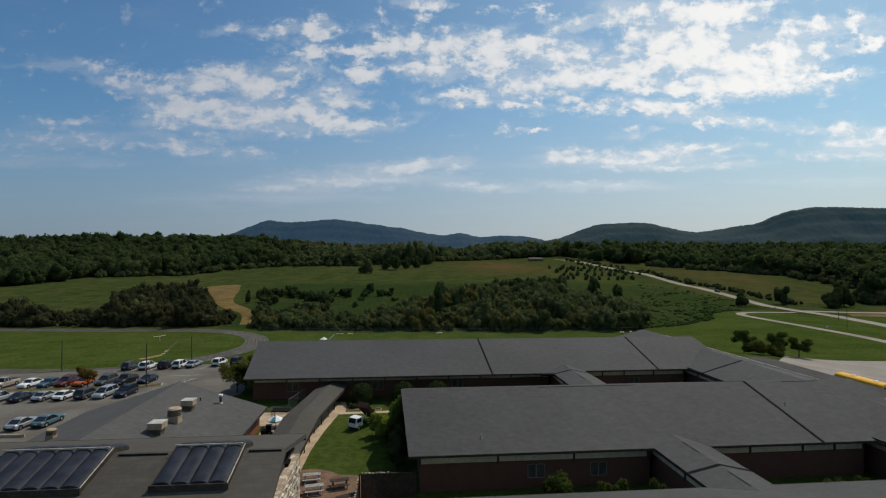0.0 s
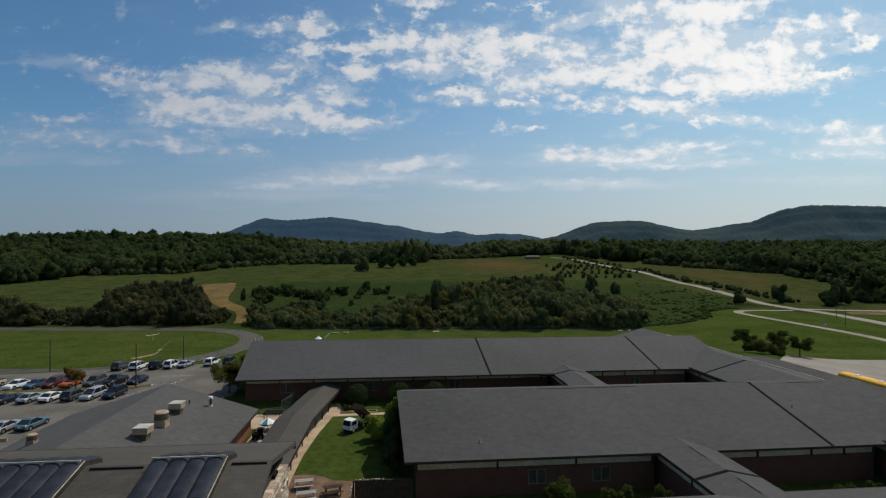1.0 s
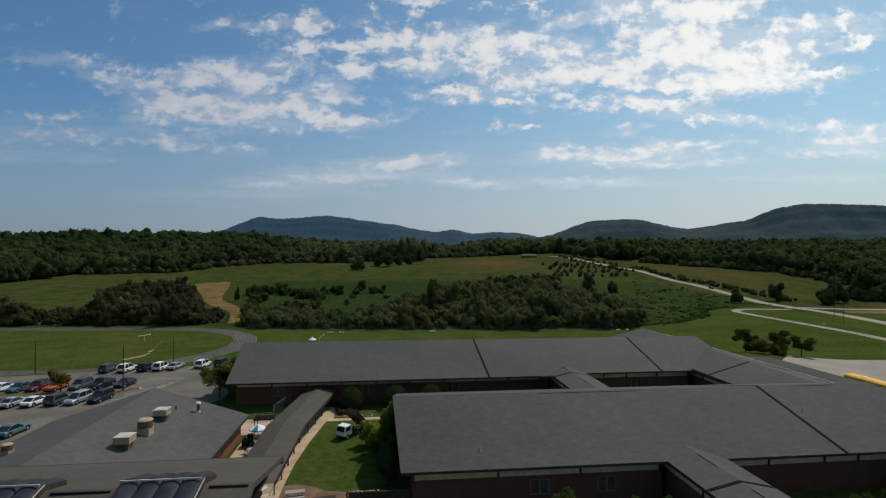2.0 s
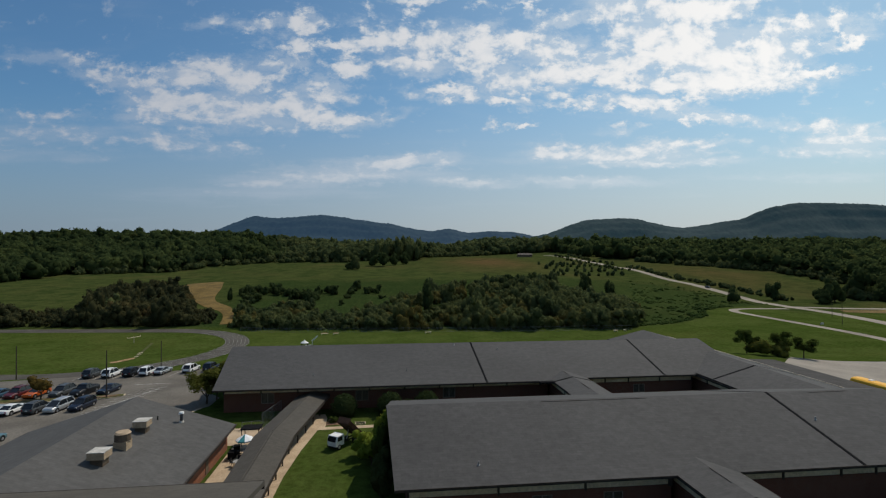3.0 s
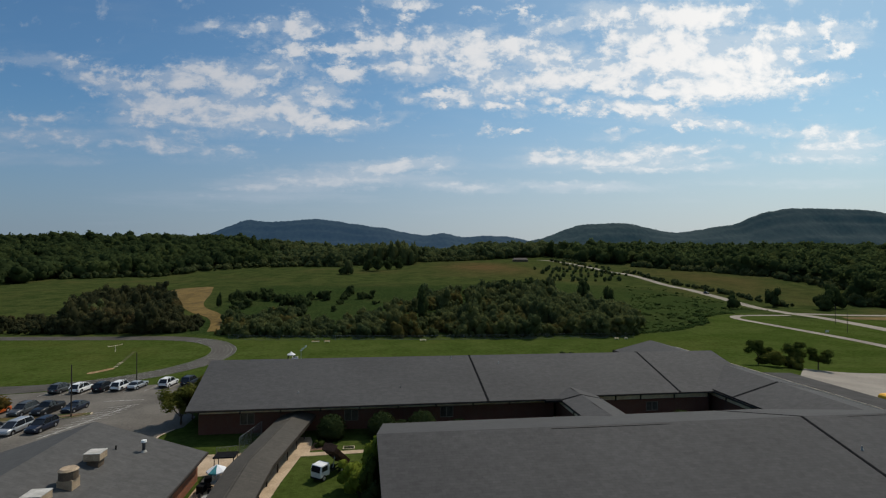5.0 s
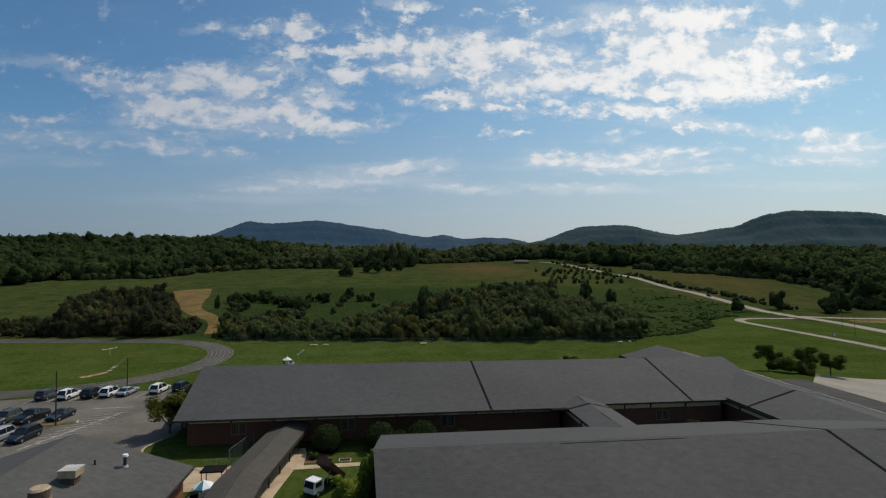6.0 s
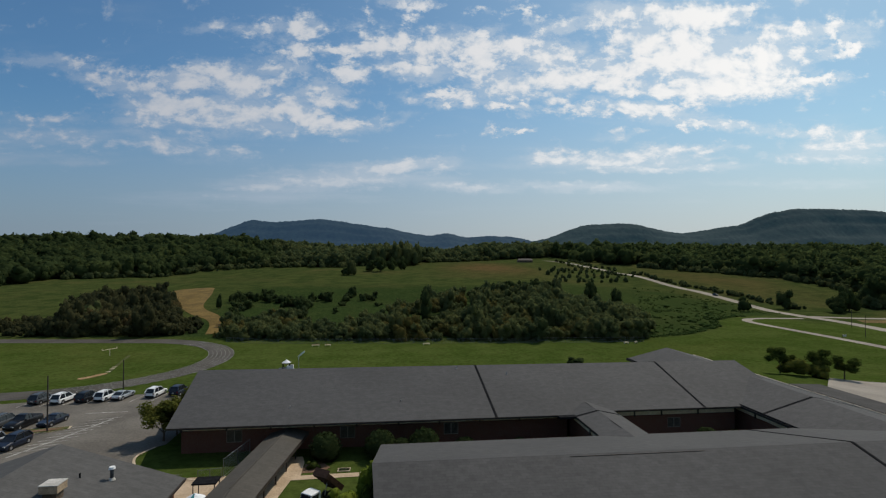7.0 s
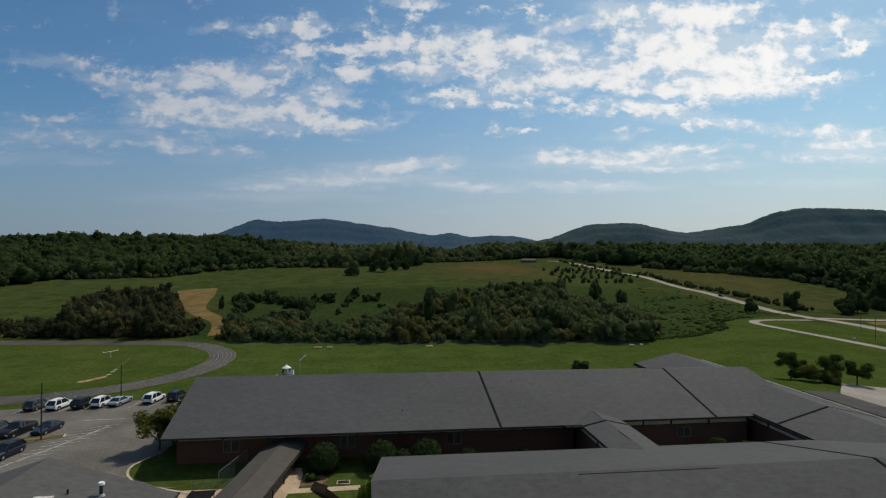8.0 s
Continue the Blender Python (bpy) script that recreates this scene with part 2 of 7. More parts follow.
M_BRICK_HALL = surface("sunlit_orange_brick", bricks((0.24, 0.088, 0.046), (0.30, 0.115, 0.062)), 0.85, bump=rough_bump(9.0, 0.3))
M_CREAM = surface("cream_panel", mottled((0.60, 0.50, 0.34), (0.70, 0.59, 0.42), 0.5, 3.0, 0.2), 0.7)
M_GLASS = surface("blind_backed_window_glass", mottled((0.06, 0.052, 0.043), (0.10, 0.088, 0.073), 0.9, 6.0, 0.3), 0.25, spec=0.3)
M_WHITE = surface("white_paint", mottled((0.74, 0.74, 0.72), (0.82, 0.82, 0.80), 1.5, amount=0.1), 0.5)
M_FRAME = surface("pale_window_frame", mottled((0.19, 0.165, 0.135), (0.25, 0.22, 0.18), 2.0), 0.6)
M_SKYGLASS = surface("smoked_skylight_plastic", mottled((0.020, 0.024, 0.034), (0.036, 0.040, 0.053), 1.2, amount=0.25), 0.60, spec=0.12)
M_METAL = surface("galvanised_metal", mottled((0.55, 0.56, 0.57), (0.68, 0.69, 0.70), 2.0, amount=0.15), 0.38, metal=0.7)
M_TRIM = surface("pale_tan_trim", mottled((0.40, 0.345, 0.27), (0.52, 0.455, 0.36), 1.5), 0.6)
M_CAP = surface("pale_weathered_metal", mottled((0.42, 0.395, 0.35), (0.58, 0.55, 0.50), 1.2, 9.0, 0.25), 0.5)
M_PIPE = surface("dull_dark_metal", mottled((0.07, 0.072, 0.078), (0.12, 0.124, 0.13), 3.0), 0.45, metal=0.4)
M_TAN = surface("tan_painted_metal", mottled((0.36, 0.27, 0.18), (0.45, 0.34, 0.23), 1.5), 0.6)
M_BROWN = surface("brown_metal", mottled((0.10, 0.075, 0.052), (0.15, 0.11, 0.078), 1.5), 0.6)
M_ASPHALT = surface("worn_asphalt", mottled((0.118, 0.106, 0.090), (0.166, 0.150, 0.128), 0.12, 3.0, 0.22), 0.9, bump=rough_bump(20, 0.2))
M_LOT = surface("pale_concrete", mottled((0.25, 0.22, 0.185), (0.31, 0.275, 0.23), 0.1, 3.0, 0.15), 0.9)
M_ROAD = surface("pale_road", mottled((0.245, 0.210, 0.168), (0.305, 0.265, 0.212), 0.08, 2.0, 0.15), 0.9)
M_WALK = surface("sandy_concrete_path", mottled((0.40, 0.30, 0.20), (0.51, 0.39, 0.27), 0.5, 5.0, 0.2), 0.9)
M_LINE = surface("faded_white_line", mottled((0.26, 0.25, 0.225), (0.50, 0.48, 0.44), 1.2, 6.0, 0.4), 0.8)
M_TRACK = surface("grey_track", mottled((0.066, 0.059, 0.050), (0.092, 0.083, 0.071), 0.15, 2.0, 0.2), 0.9)
M_SAND = surface("sand", mottled((0.24, 0.15, 0.07), (0.42, 0.28, 0.15), 0.7, 3.0), 0.95)
M_DIRT = surface("bare_dirt", mottled((0.120, 0.080, 0.022), (0.185, 0.122, 0.037), 0.10, 1.0, 0.35), 0.95)
M_WORN = surface("worn_grass", mottled((0.055, 0.066, 0.016), (0.085, 0.078, 0.026), 0.3, 2.0), 0.95)
M_MULCH = surface("reddish_mulch", mottled((0.145, 0.088, 0.055), (0.21, 0.135, 0.088), 0.8, 6.0), 0.95)
M_KERB = surface("sandy_kerb", mottled((0.45, 0.36, 0.25), (0.55, 0.45, 0.33), 0.8), 0.9)

M_WOODDARK = surface("dark_brown_wood", mottled((0.045, 0.034, 0.026), (0.07, 0.052, 0.04), 3.0), 0.75)
M_WOODGREY = surface("weathered_grey_wood", mottled((0.30, 0.29, 0.27), (0.38, 0.37, 0.35), 3.0), 0.8)
M_POLE = surface("dark_pole_wood", mottled((0.05, 0.04, 0.032), (0.075, 0.06, 0.048), 3.0), 0.8)
M_TYRE = surface("tyre_rubber", lambda n: col(0.016, 0.016, 0.017), 0.85)
M_RIM = surface("alloy_rim", lambda n: col(0.5, 0.5, 0.52), 0.35, metal=0.8)
M_CARGLASS = surface("car_glass", lambda n: col(0.015, 0.018, 0.022), 0.08, spec=0.5)
M_REDLAMP = surface("red_lamp", lambda n: col(0.35, 0.02, 0.02), 0.25)
M_CLEARLAMP = surface("clear_lamp", lambda n: col(0.75, 0.75, 0.72), 0.15)
M_BLACK = surface("black_plastic", lambda n: col(0.02, 0.02, 0.021), 0.6)
M_YELLOW = surface("school_bus_yellow", mottled((0.80, 0.40, 0.03), (0.85, 0.45, 0.05), 1.0, amount=0.08), 0.45)
M_TEAL = surface("teal_canvas", mottled((0.05, 0.22, 0.24), (0.07, 0.27, 0.29), 2.0), 0.8)
M_CANVAS = surface("white_canvas", mottled((0.74, 0.76, 0.78), (0.82, 0.83, 0.84), 2.0, amount=0.1), 0.8)
M_CHAIN = surface("grey_chain_link", lambda n: col(0.20, 0.21, 0.21), 0.5, metal=0.6)
M_BARK = surface("bark", mottled((0.07, 0.055, 0.04), (0.11, 0.085, 0.06), 2.0), 0.9)
M_RUST = surface("rusty_brown_steel", mottled((0.060, 0.034, 0.023), (0.095, 0.052, 0.034), 2.0), 0.75)


def rubble(n):
    p = place(n)
    cell = n.add("ShaderNodeTexVoronoi")
    n.put(cell, "Vector", p)
    n.put(cell, "Scale", 2.6)
    edge = n.add("ShaderNodeTexVoronoi")
    edge.feature = "DISTANCE_TO_EDGE"
    n.put(edge, "Vector", p)
    n.put(edge, "Scale", 2.6)
    tone = n.mix(n.ramp(n.noise(cell.outputs["Position"], 3.0, 1.0), 0.35, 0.65), col(0.33, 0.25, 0.18), col(0.62, 0.53, 0.42))
    return n.mix(n.ramp(edge.outputs["Distance"], 0.0, 0.06), col(0.24, 0.19, 0.14), tone)


def leaf_material(name, dark, light, dry=(0.115, 0.090, 0.026)):
    """Foliage: each clump has its own green; 'tint' sets the tree's own tone."""
    def build(n):
        g = n.add("ShaderNodeNewGeometry")
        t = n.add("ShaderNodeAttribute")
        t.attribute_name = "tint"
        r = n.math("ADD", n.math("MULTIPLY", g.outputs["Random Per Island"], 0.30), n.math("MULTIPLY", t.outputs["Fac"], 0.75), clamp=True)
        c = n.mix(r, col(*dark), col(*light))
        return n.mix(n.ramp(t.outputs["Fac"], 0.78, 1.0, 0.0, 0.75), c, col(*dry))
    m = surface(name, build, 0.85, spec=0.0)
    t = m.node_tree
    shader = next(k for k in t.nodes if k.type == "BSDF_PRINCIPLED")
    end = next(k for k in t.nodes if k.type == "OUTPUT_MATERIAL")
    thin, both = t.nodes.new("ShaderNodeBsdfTranslucent"), t.nodes.new("ShaderNodeMixShader")
    t.links.new(shader.inputs["Base Color"].links[0].from_socket, thin.inputs["Color"])
    both.inputs[0].default_value = 0.50
    t.links.new(shader.outputs[0], both.inputs[1])
    t.links.new(thin.outputs[0], both.inputs[2])
    t.links.new(both.outputs[0], end.inputs[0])
    return m


M_LEAF = leaf_material("mixed_leaves", (0.057, 0.080, 0.036), (0.146, 0.156, 0.058))
M_LEAF_BROWN = leaf_material("brownish_leaves", (0.046, 0.053, 0.027), (0.105, 0.098, 0.042), (0.110, 0.080, 0.034))
M_LEAF_NEAR = leaf_material("tree_leaves", (0.042, 0.066, 0.016), (0.120, 0.150, 0.036))
M_LEAF_YELLOW = leaf_material("yellow_green_leaves", (0.12, 0.17, 0.024), (0.26, 0.31, 0.05))
M_LEAF_OLIVE = leaf_material("olive_leaves", (0.075, 0.092, 0.020), (0.170, 0.170, 0.040))
M_LEAF_DARK = leaf_material("dark_leaves", (0.040, 0.059, 0.024), (0.084, 0.108, 0.036))
M_LEAF_WEED = leaf_material("weed_leaves", (0.050, 0.086, 0.026), (0.105, 0.140, 0.042))
M_LEAF_RUST = leaf_material("rusty_leaves", (0.10, 0.075, 0.022), (0.17, 0.115, 0.035))

M_STONE = surface("pale_rubble_stone", rubble, 0.9, bump=lambda n: (n.noise(place(n), 3.0, 5.0), 0.9, 0.12))


# ---------------------------------------------------------------- building blocks
class Geo:
    """Points and faces of one mesh."""

    def __init__(self):
        self.v, self.f = [], []

    def face(self, *pts):
        k = len(self.v)
        self.v += [tuple(p) for p in pts]
        self.f.append(tuple(range(k, k + len(pts))))
        return self

    def prism(self, bottom, top):
        """Closed solid between two loops of the same length, both anticlockwise from above."""
        k, m = len(self.v), len(bottom)
        self.v += [tuple(p) for p in bottom] + [tuple(p) for p in top]
        self.f.append(tuple(range(k + m - 1, k - 1, -1)))
        self.f.append(tuple(range(k + m, k + 2 * m)))
        for i in range(m):
            j = (i + 1) % m
            self.f.append((k + i, k + j, k + m + j, k + m + i))
        return self

    def box(self, x0, x1, y0, y1, z0, z1, m=None):
        lo = [(x0, y0, z0), (x1, y0, z0), (x1, y1, z0), (x0, y1, z0)]
        hi = [(x, y, z1) for x, y, _ in lo]
        if m is not None:
            lo, hi = [m @ Vector(p) for p in lo], [m @ Vector(p) for p in hi]
        return self.prism(lo, hi)

    def tube(self, a, b, r0, r1, sides=8):
        a, b = Vector(a), Vector(b)
        q = (b - a).to_track_quat("Z", "Y")
        ring = [Vector((math.cos(2 * math.pi * i / sides), math.sin(2 * math.pi * i / sides), 0)) for i in range(sides)]
        return self.prism([a + q @ (p * r0) for p in ring], [b + q @ (p * r1) for p in ring])

    def mesh(self, name, material, smooth=False):
        me = bpy.data.meshes.new(name)
        me.from_pydata(self.v, [], self.f)
        me.materials.append(material)
        if smooth:
            me.polygons.foreach_set("use_smooth", [True] * len(me.polygons))
        me.update()
        return me


def part(name, geo, material, parent=None, label="", smooth=False, bevel=0.0):
    ob = new(name, geo.mesh(name, material, smooth))
    if bevel:
        mod = ob.modifiers.new("bevel", "BEVEL")
        mod.width, mod.segments, mod.limit_method = bevel, 2, "ANGLE"
    if parent is not None:
        ob.parent = parent
    if label:
        tagged(ob, label)
    return ob


def thing(name, label, category, m=None, group="", kind=""):
    ob = new(name)
    ob.empty_display_size = 0.3
    if m is not None:
        ob.matrix_basis = m
    return tagged(ob, label, category, group, kind)


def at(x, y, z=0.0, turn=0.0):
    return pose(x, y, z, 0, 0, turn)


# ---------------------------------------------------------------- terrain
def lerp_table(table, v):
    if v <= table[0][0]:
        return table[0][1]
    for (a, za), (b, zb) in zip(table, table[1:]):
        if v <= b:
            t = (v - a) / (b - a)
            return za + (zb - za) * (t * t * (3 - 2 * t) * 0.5 + t * 0.5)
    return table[-1][1]


MID = [(225, 0.0), (300, 5.5), (400, 13.5), (550, 21.0), (700, 28.0), (900, 34.5), (1300, 39.0), (2200, 40.0), (4800, 30.0)]
LEFT = [(225, 0.0), (300, 2.0), (420, 7.5), (560, 12.0), (690, 30.0), (850, 56.0), (1300, 60.0), (2200, 45.0), (4800, 30.0)]
RIGHT = [(225, 0.0), (330, -0.5), (440, 6.0), (560, 16.0), (720, 27.0), (900, 38.0), (1300, 45.0), (2200, 45.0), (4800, 30.0)]
FIELD = -8.5


def ground(x, y):
    """Height of the land: the school's terrace, the sports field below it, the hills behind."""
    yy = y + 0.105 * x
    field = FIELD + 2.0 * smooth01(60, 170, x)
    terrace = -2.0 * smooth01(84, 112, x)
    brow = 121 + 0.19 * min(0.0, max(-70.0, x + 31.8))
    z = terrace + (field - terrace) * smooth01(brow, brow + 18 + 8 * smooth01(20, 90, x), y)
    if yy > 225:
        wl = smooth01(-60, -220, x)
        wr = smooth01(60, 230, x)
        rise = lerp_table(MID, yy) * (1 - wl) * (1 - wr) + lerp_table(LEFT, yy) * wl + lerp_table(RIGHT, yy) * wr * (1 - wl)
        z += rise
        far = smooth01(260, 520, yy)
        z += far * 2.2 * noise.noise((x / 140, y / 140, 0.3)) + far * 0.8 * noise.noise((x / 47, y / 47, 2.3))
    return z


def spaced(lo, hi, fine_lo, fine_hi, step, grow=1.16):
    vals = list(np.arange(fine_lo, fine_hi + 0.01, step))
    s, p = step, fine_hi
    while p < hi:
        s *= grow
        p = min(hi, p + s)
        vals.append(p)
    s, p = step, fine_lo
    while p > lo:
        s *= grow
        p = max(lo, p - s)
        vals.insert(0, p)
    return vals


def ground_colour(n):
    p = place(n)
    spread = n.add("ShaderNodeAttribute")
    spread.attribute_name = "mown"
    mown = spread.outputs["Fac"]
    big = n.noise(p, 0.012, 5.0, 0.6)
    mid = n.noise(p, 0.09, 5.0, 0.65)
    fine = n.noise(p, 0.9, 4.0, 0.7)
    lawn = n.mix(n.ramp(mid, 0.35, 0.68), col(0.043, 0.065, 0.013), col(0.063, 0.083, 0.020))
    lawn = n.mix(n.ramp(big, 0.52, 0.66, 0.0, 0.5), lawn, col(0.080, 0.086, 0.022))
    rough = n.mix(n.ramp(mid, 0.35, 0.65), col(0.032, 0.047, 0.014), col(0.058, 0.070, 0.021))
    rough = n.mix(n.ramp(big, 0.50, 0.68, 0.0, 0.6), rough, col(0.078, 0.070, 0.026))
    dry = n.add("ShaderNodeAttribute")
    dry.attribute_name = "dry"
    rough = n.mix(n.math("MULTIPLY", dry.outputs["Fac"], n.ramp(mid, 0.3, 0.6, 0.5, 1.0)), rough, col(0.105, 0.068, 0.030))
    weedy = n.add("ShaderNodeAttribute")
    weedy.attribute_name = "weedy"
    rough = n.mix(n.math("MULTIPLY", weedy.outputs["Fac"], n.ramp(n.noise(p, 0.05, 5.0, 0.7), 0.36, 0.56, 0.65, 1.0)), rough, n.mix(n.ramp(fine, 0.35, 0.65), col(0.018, 0.033, 0.010), col(0.036, 0.054, 0.016)))
    c = n.mix(mown, rough, lawn)
    g = n.ramp(fine, 0.25, 0.75, 0.70, 1.25)
    return n.mix(1.0, c, n_grey(n, g), "MULTIPLY")


M_GROUND = surface("grass", ground_colour, 0.98, spec=0.0, bump=lambda n: (n.noise(place(n), 1.4, 5.0, 0.7), 0.6, 0.25))


# where the mown lawn ends east of the thicket: x and y
LAWN_END = [(95, 218), (107, 217.5), (120, 219), (132, 222), (153, 234), (160, 246), (166, 256), (190, 273), (214, 279)]


def weedy(x, y):
    """Share of tall dark weeds on the slope between the thicket and the meadow."""
    low = smooth01(-96, -82, x) * (1 - smooth01(95, 125, x)) * (1 - smooth01(372, 408, y + 0.12 * x))
    east = smooth01(95, 120, x) * (1 - smooth01(214, 230, x)) * smooth01(-2, 5, y - lerp_table(LAWN_END, min(214, max(95, x)))) * (1 - smooth01(395, 430, y))
    return max(low, 0.75 * east)


def make_ground():
    xs = spaced(-4800, 4800, -260, 420, 6.0)
    ys = spaced(-2500, 4850, -30, 720, 6.0)
    nx, ny = len(xs), len(ys)
    me = bpy.data.meshes.new("ground")
    verts = [(x, y, ground(x, y)) for y in ys for x in xs]
    faces = [(j * nx + i, j * nx + i + 1, (j + 1) * nx + i + 1, (j + 1) * nx + i) for j in range(ny - 1) for i in range(nx - 1)]
    me.from_pydata(verts, [], faces)
    at_mown = me.attributes.new("mown", "FLOAT", "POINT")
    vals = []
    for x, y, _ in verts:
        yy = y + 0.105 * x
        m = 1 - smooth01(228, 236, yy)
        if 95 < x < 214:
            m = 1 - smooth01(-3, 3, y - lerp_table(LAWN_END, x))
        elif x >= 214:
            m = max(m, 1 - smooth01(255, 290, yy))
        vals.append(m)
    at_mown.data.foreach_set("value", vals)
    at_dry = me.attributes.new("dry", "FLOAT", "POINT")
    at_dry.data.foreach_set("value", [1.0 * math.exp(-((x - 118) / 45) ** 2 - ((y - 570) / 85) ** 2) + 0.45 * math.exp(-((x - 310) / 40) ** 2 - ((y - 470) / 110) ** 2) for x, y, _ in verts])
    at_weedy = me.attributes.new("weedy", "FLOAT", "POINT")
    at_weedy.data.foreach_set("value", [weedy(x, y) for x, y, _ in verts])
    me.polygons.foreach_set("use_smooth", [True] * len(me.polygons))
    me.materials.append(M_GROUND)
    return tagged(new("ground", me), "mown and rough summer grass over rolling land", "ground", kind="structure")


make_ground()


def sheet(name, outline, material, label, lift=0.03, step=4.0, flat=None, category="pavement"):
    """A thin slab over the land inside a closed outline."""
    bm = bmesh.new()
    vs = [bm.verts.new((x, y, 0)) for x, y in outline]
    bm.faces.new(vs)
    x0, x1 = min(p[0] for p in outline), max(p[0] for p in outline)
    y0, y1 = min(p[1] for p in outline), max(p[1] for p in outline)
    if flat is None:
        for axis, lo, hi in ((0, x0, x1), (1, y0, y1)):
            for c in np.arange(math.floor(lo / step) * step + step, hi, step):
                co, no = [0, 0, 0], [0, 0, 0]
                co[axis], no[axis] = c, 1
                bmesh.ops.bisect_plane(bm, geom=bm.verts[:] + bm.edges[:] + bm.faces[:], plane_co=co, plane_no=no)
    for w in bm.verts:
        w.co.z = (ground(w.co.x, w.co.y) if flat is None else flat) + lift
    bmesh.ops.recalc_face_normals(bm, faces=bm.faces)
    me = bpy.data.meshes.new(name)
    bm.to_mesh(me)
    bm.free()
    if me.polygons and sum(p.normal.z for p in me.polygons) < 0:
        me.flip_normals()
    me.materials.append(material)
    return tagged(new(name, me), label, category, kind="structure")


def ribbon(name, pts, width, material, label, lift=0.05, step=3.0, category="road", structure=True, parent=None):
    """A strip along a smooth line over the land."""
    line = [Vector((*p, 0)) for p in pts]
    dense = []
    for i in range(len(line) - 1):
        p0, p1, p2, p3 = line[max(0, i - 1)], line[i], line[i + 1], line[min(len(line) - 1, i + 2)]
        k = max(2, int((p2 - p1).length / step))
        for j in range(k):
            t = j / k
            dense.append(0.5 * ((2 * p1) + (p2 - p0) * t + (2 * p0 - 5 * p1 + 4 * p2 - p3) * t * t + (3 * p1 - p0 - 3 * p2 + p3) * t ** 3))
    dense.append(line[-1])
    g = Geo()
    across = 4
    for i, p in enumerate(dense):
        d = dense[min(len(dense) - 1, i + 1)] - dense[max(0, i - 1)]
        s = Vector((d.y, -d.x, 0)).normalized()
        for a in range(across + 1):
            here = width(i / (len(dense) - 1)) if callable(width) else width
            q = p + s * here * (a / across - 0.5)
            g.v.append((q.x, q.y, ground(q.x, q.y) + lift))
    for i in range(len(dense) - 1):
        for a in range(across):
            k = i * (across + 1) + a
            g.f.append((k, k + across + 1, k + across + 2, k + 1))
    me = g.mesh(name, material)
    if sum(p.normal.z for p in me.polygons) < 0:
        me.flip_normals()
    ob = new(name, me)
    if parent is not None:
        ob.parent = parent
    return tagged(ob, label, category, kind="structure") if structure else ob


# ---------------------------------------------------------------- foliage
def blob_arrays(rng, subdiv, rough):
    bm = bmesh.new()
    bmesh.ops.create_icosphere(bm, subdivisions=subdiv, radius=1.0)
    co = np.array([w.co[:] for w in bm.verts])
    fa = np.array([[w.index for w in f.verts] for f in bm.faces])
    bm.free()
    seed = rng.uniform(0, 50)
    k = np.array([1 + rough * noise.noise((c[0] * 1.7 + seed, c[1] * 1.7, c[2] * 1.7)) + rough * 0.6 * noise.noise((c[0] * 4 + seed, c[1] * 4, c[2] * 4)) for c in co])
    return co * k[:, None], fa


def crown_template(rng, clumps, leaf, lobes=5, subdiv=2):
    """A unit crown: uneven lobes, each a lumpy core with leaf clumps standing off it. Triangles only."""
    vs, fs, base = [], [], 0
    for i in range(lobes):
        if i == 0:
            c, r = np.array([0, 0, 0.0]), 0.72 if lobes < 6 else 0.60
        else:
            a = rng.uniform(0, 2 * math.pi)
            far = rng.uniform(0.3, 0.6) if lobes < 6 else rng.uniform(0.30, 0.70)
            c = np.array([math.cos(a) * far, math.sin(a) * far, rng.uniform(-0.45, 0.60)])
            r = rng.uniform(0.34, 0.55) if lobes < 6 else rng.uniform(0.22, 0.48)
        co, fa = blob_arrays(rng, subdiv if i == 0 else max(1, subdiv - 1), 0.30)
        vs.append(co * r * 0.90 + c)
        fs.append(fa + base)
        base += len(co)
        m = int(clumps * r * r / (0.5 + 0.2 * lobes))
        for _ in range(m):
            d = np.array([rng.gauss(0, 1), rng.gauss(0, 1), rng.gauss(0.15, 1)])
            d /= np.linalg.norm(d) + 1e-9
            p = c + d * r * rng.uniform(0.86, 1.10)
            q = np.array([rng.gauss(0, 1) for _ in range(3)])
            s1 = np.cross(d + 0.35 * q, [0.3, 0.2, 1.0])
            s1 /= np.linalg.norm(s1) + 1e-9
            s2 = np.cross(d + 0.35 * q, s1)
            s2 /= np.linalg.norm(s2) + 1e-9
            w = leaf * rng.uniform(0.6, 1.3)
            vs.append(np.array([p - s1 * w, p + s2 * w * 0.7, p + s1 * w, p - s2 * w * 0.7 + d * w * 0.3]))
            fs.append(np.array([[base, base + 2, base + 1], [base, base + 3, base + 2]]))
            base += 4
    v = np.concatenate(vs)
    v[:, 2] = np.where(v[:, 2] < -0.62, -0.62 + (v[:, 2] + 0.62) * 0.3, v[:, 2])
    return v, np.concatenate(fs)


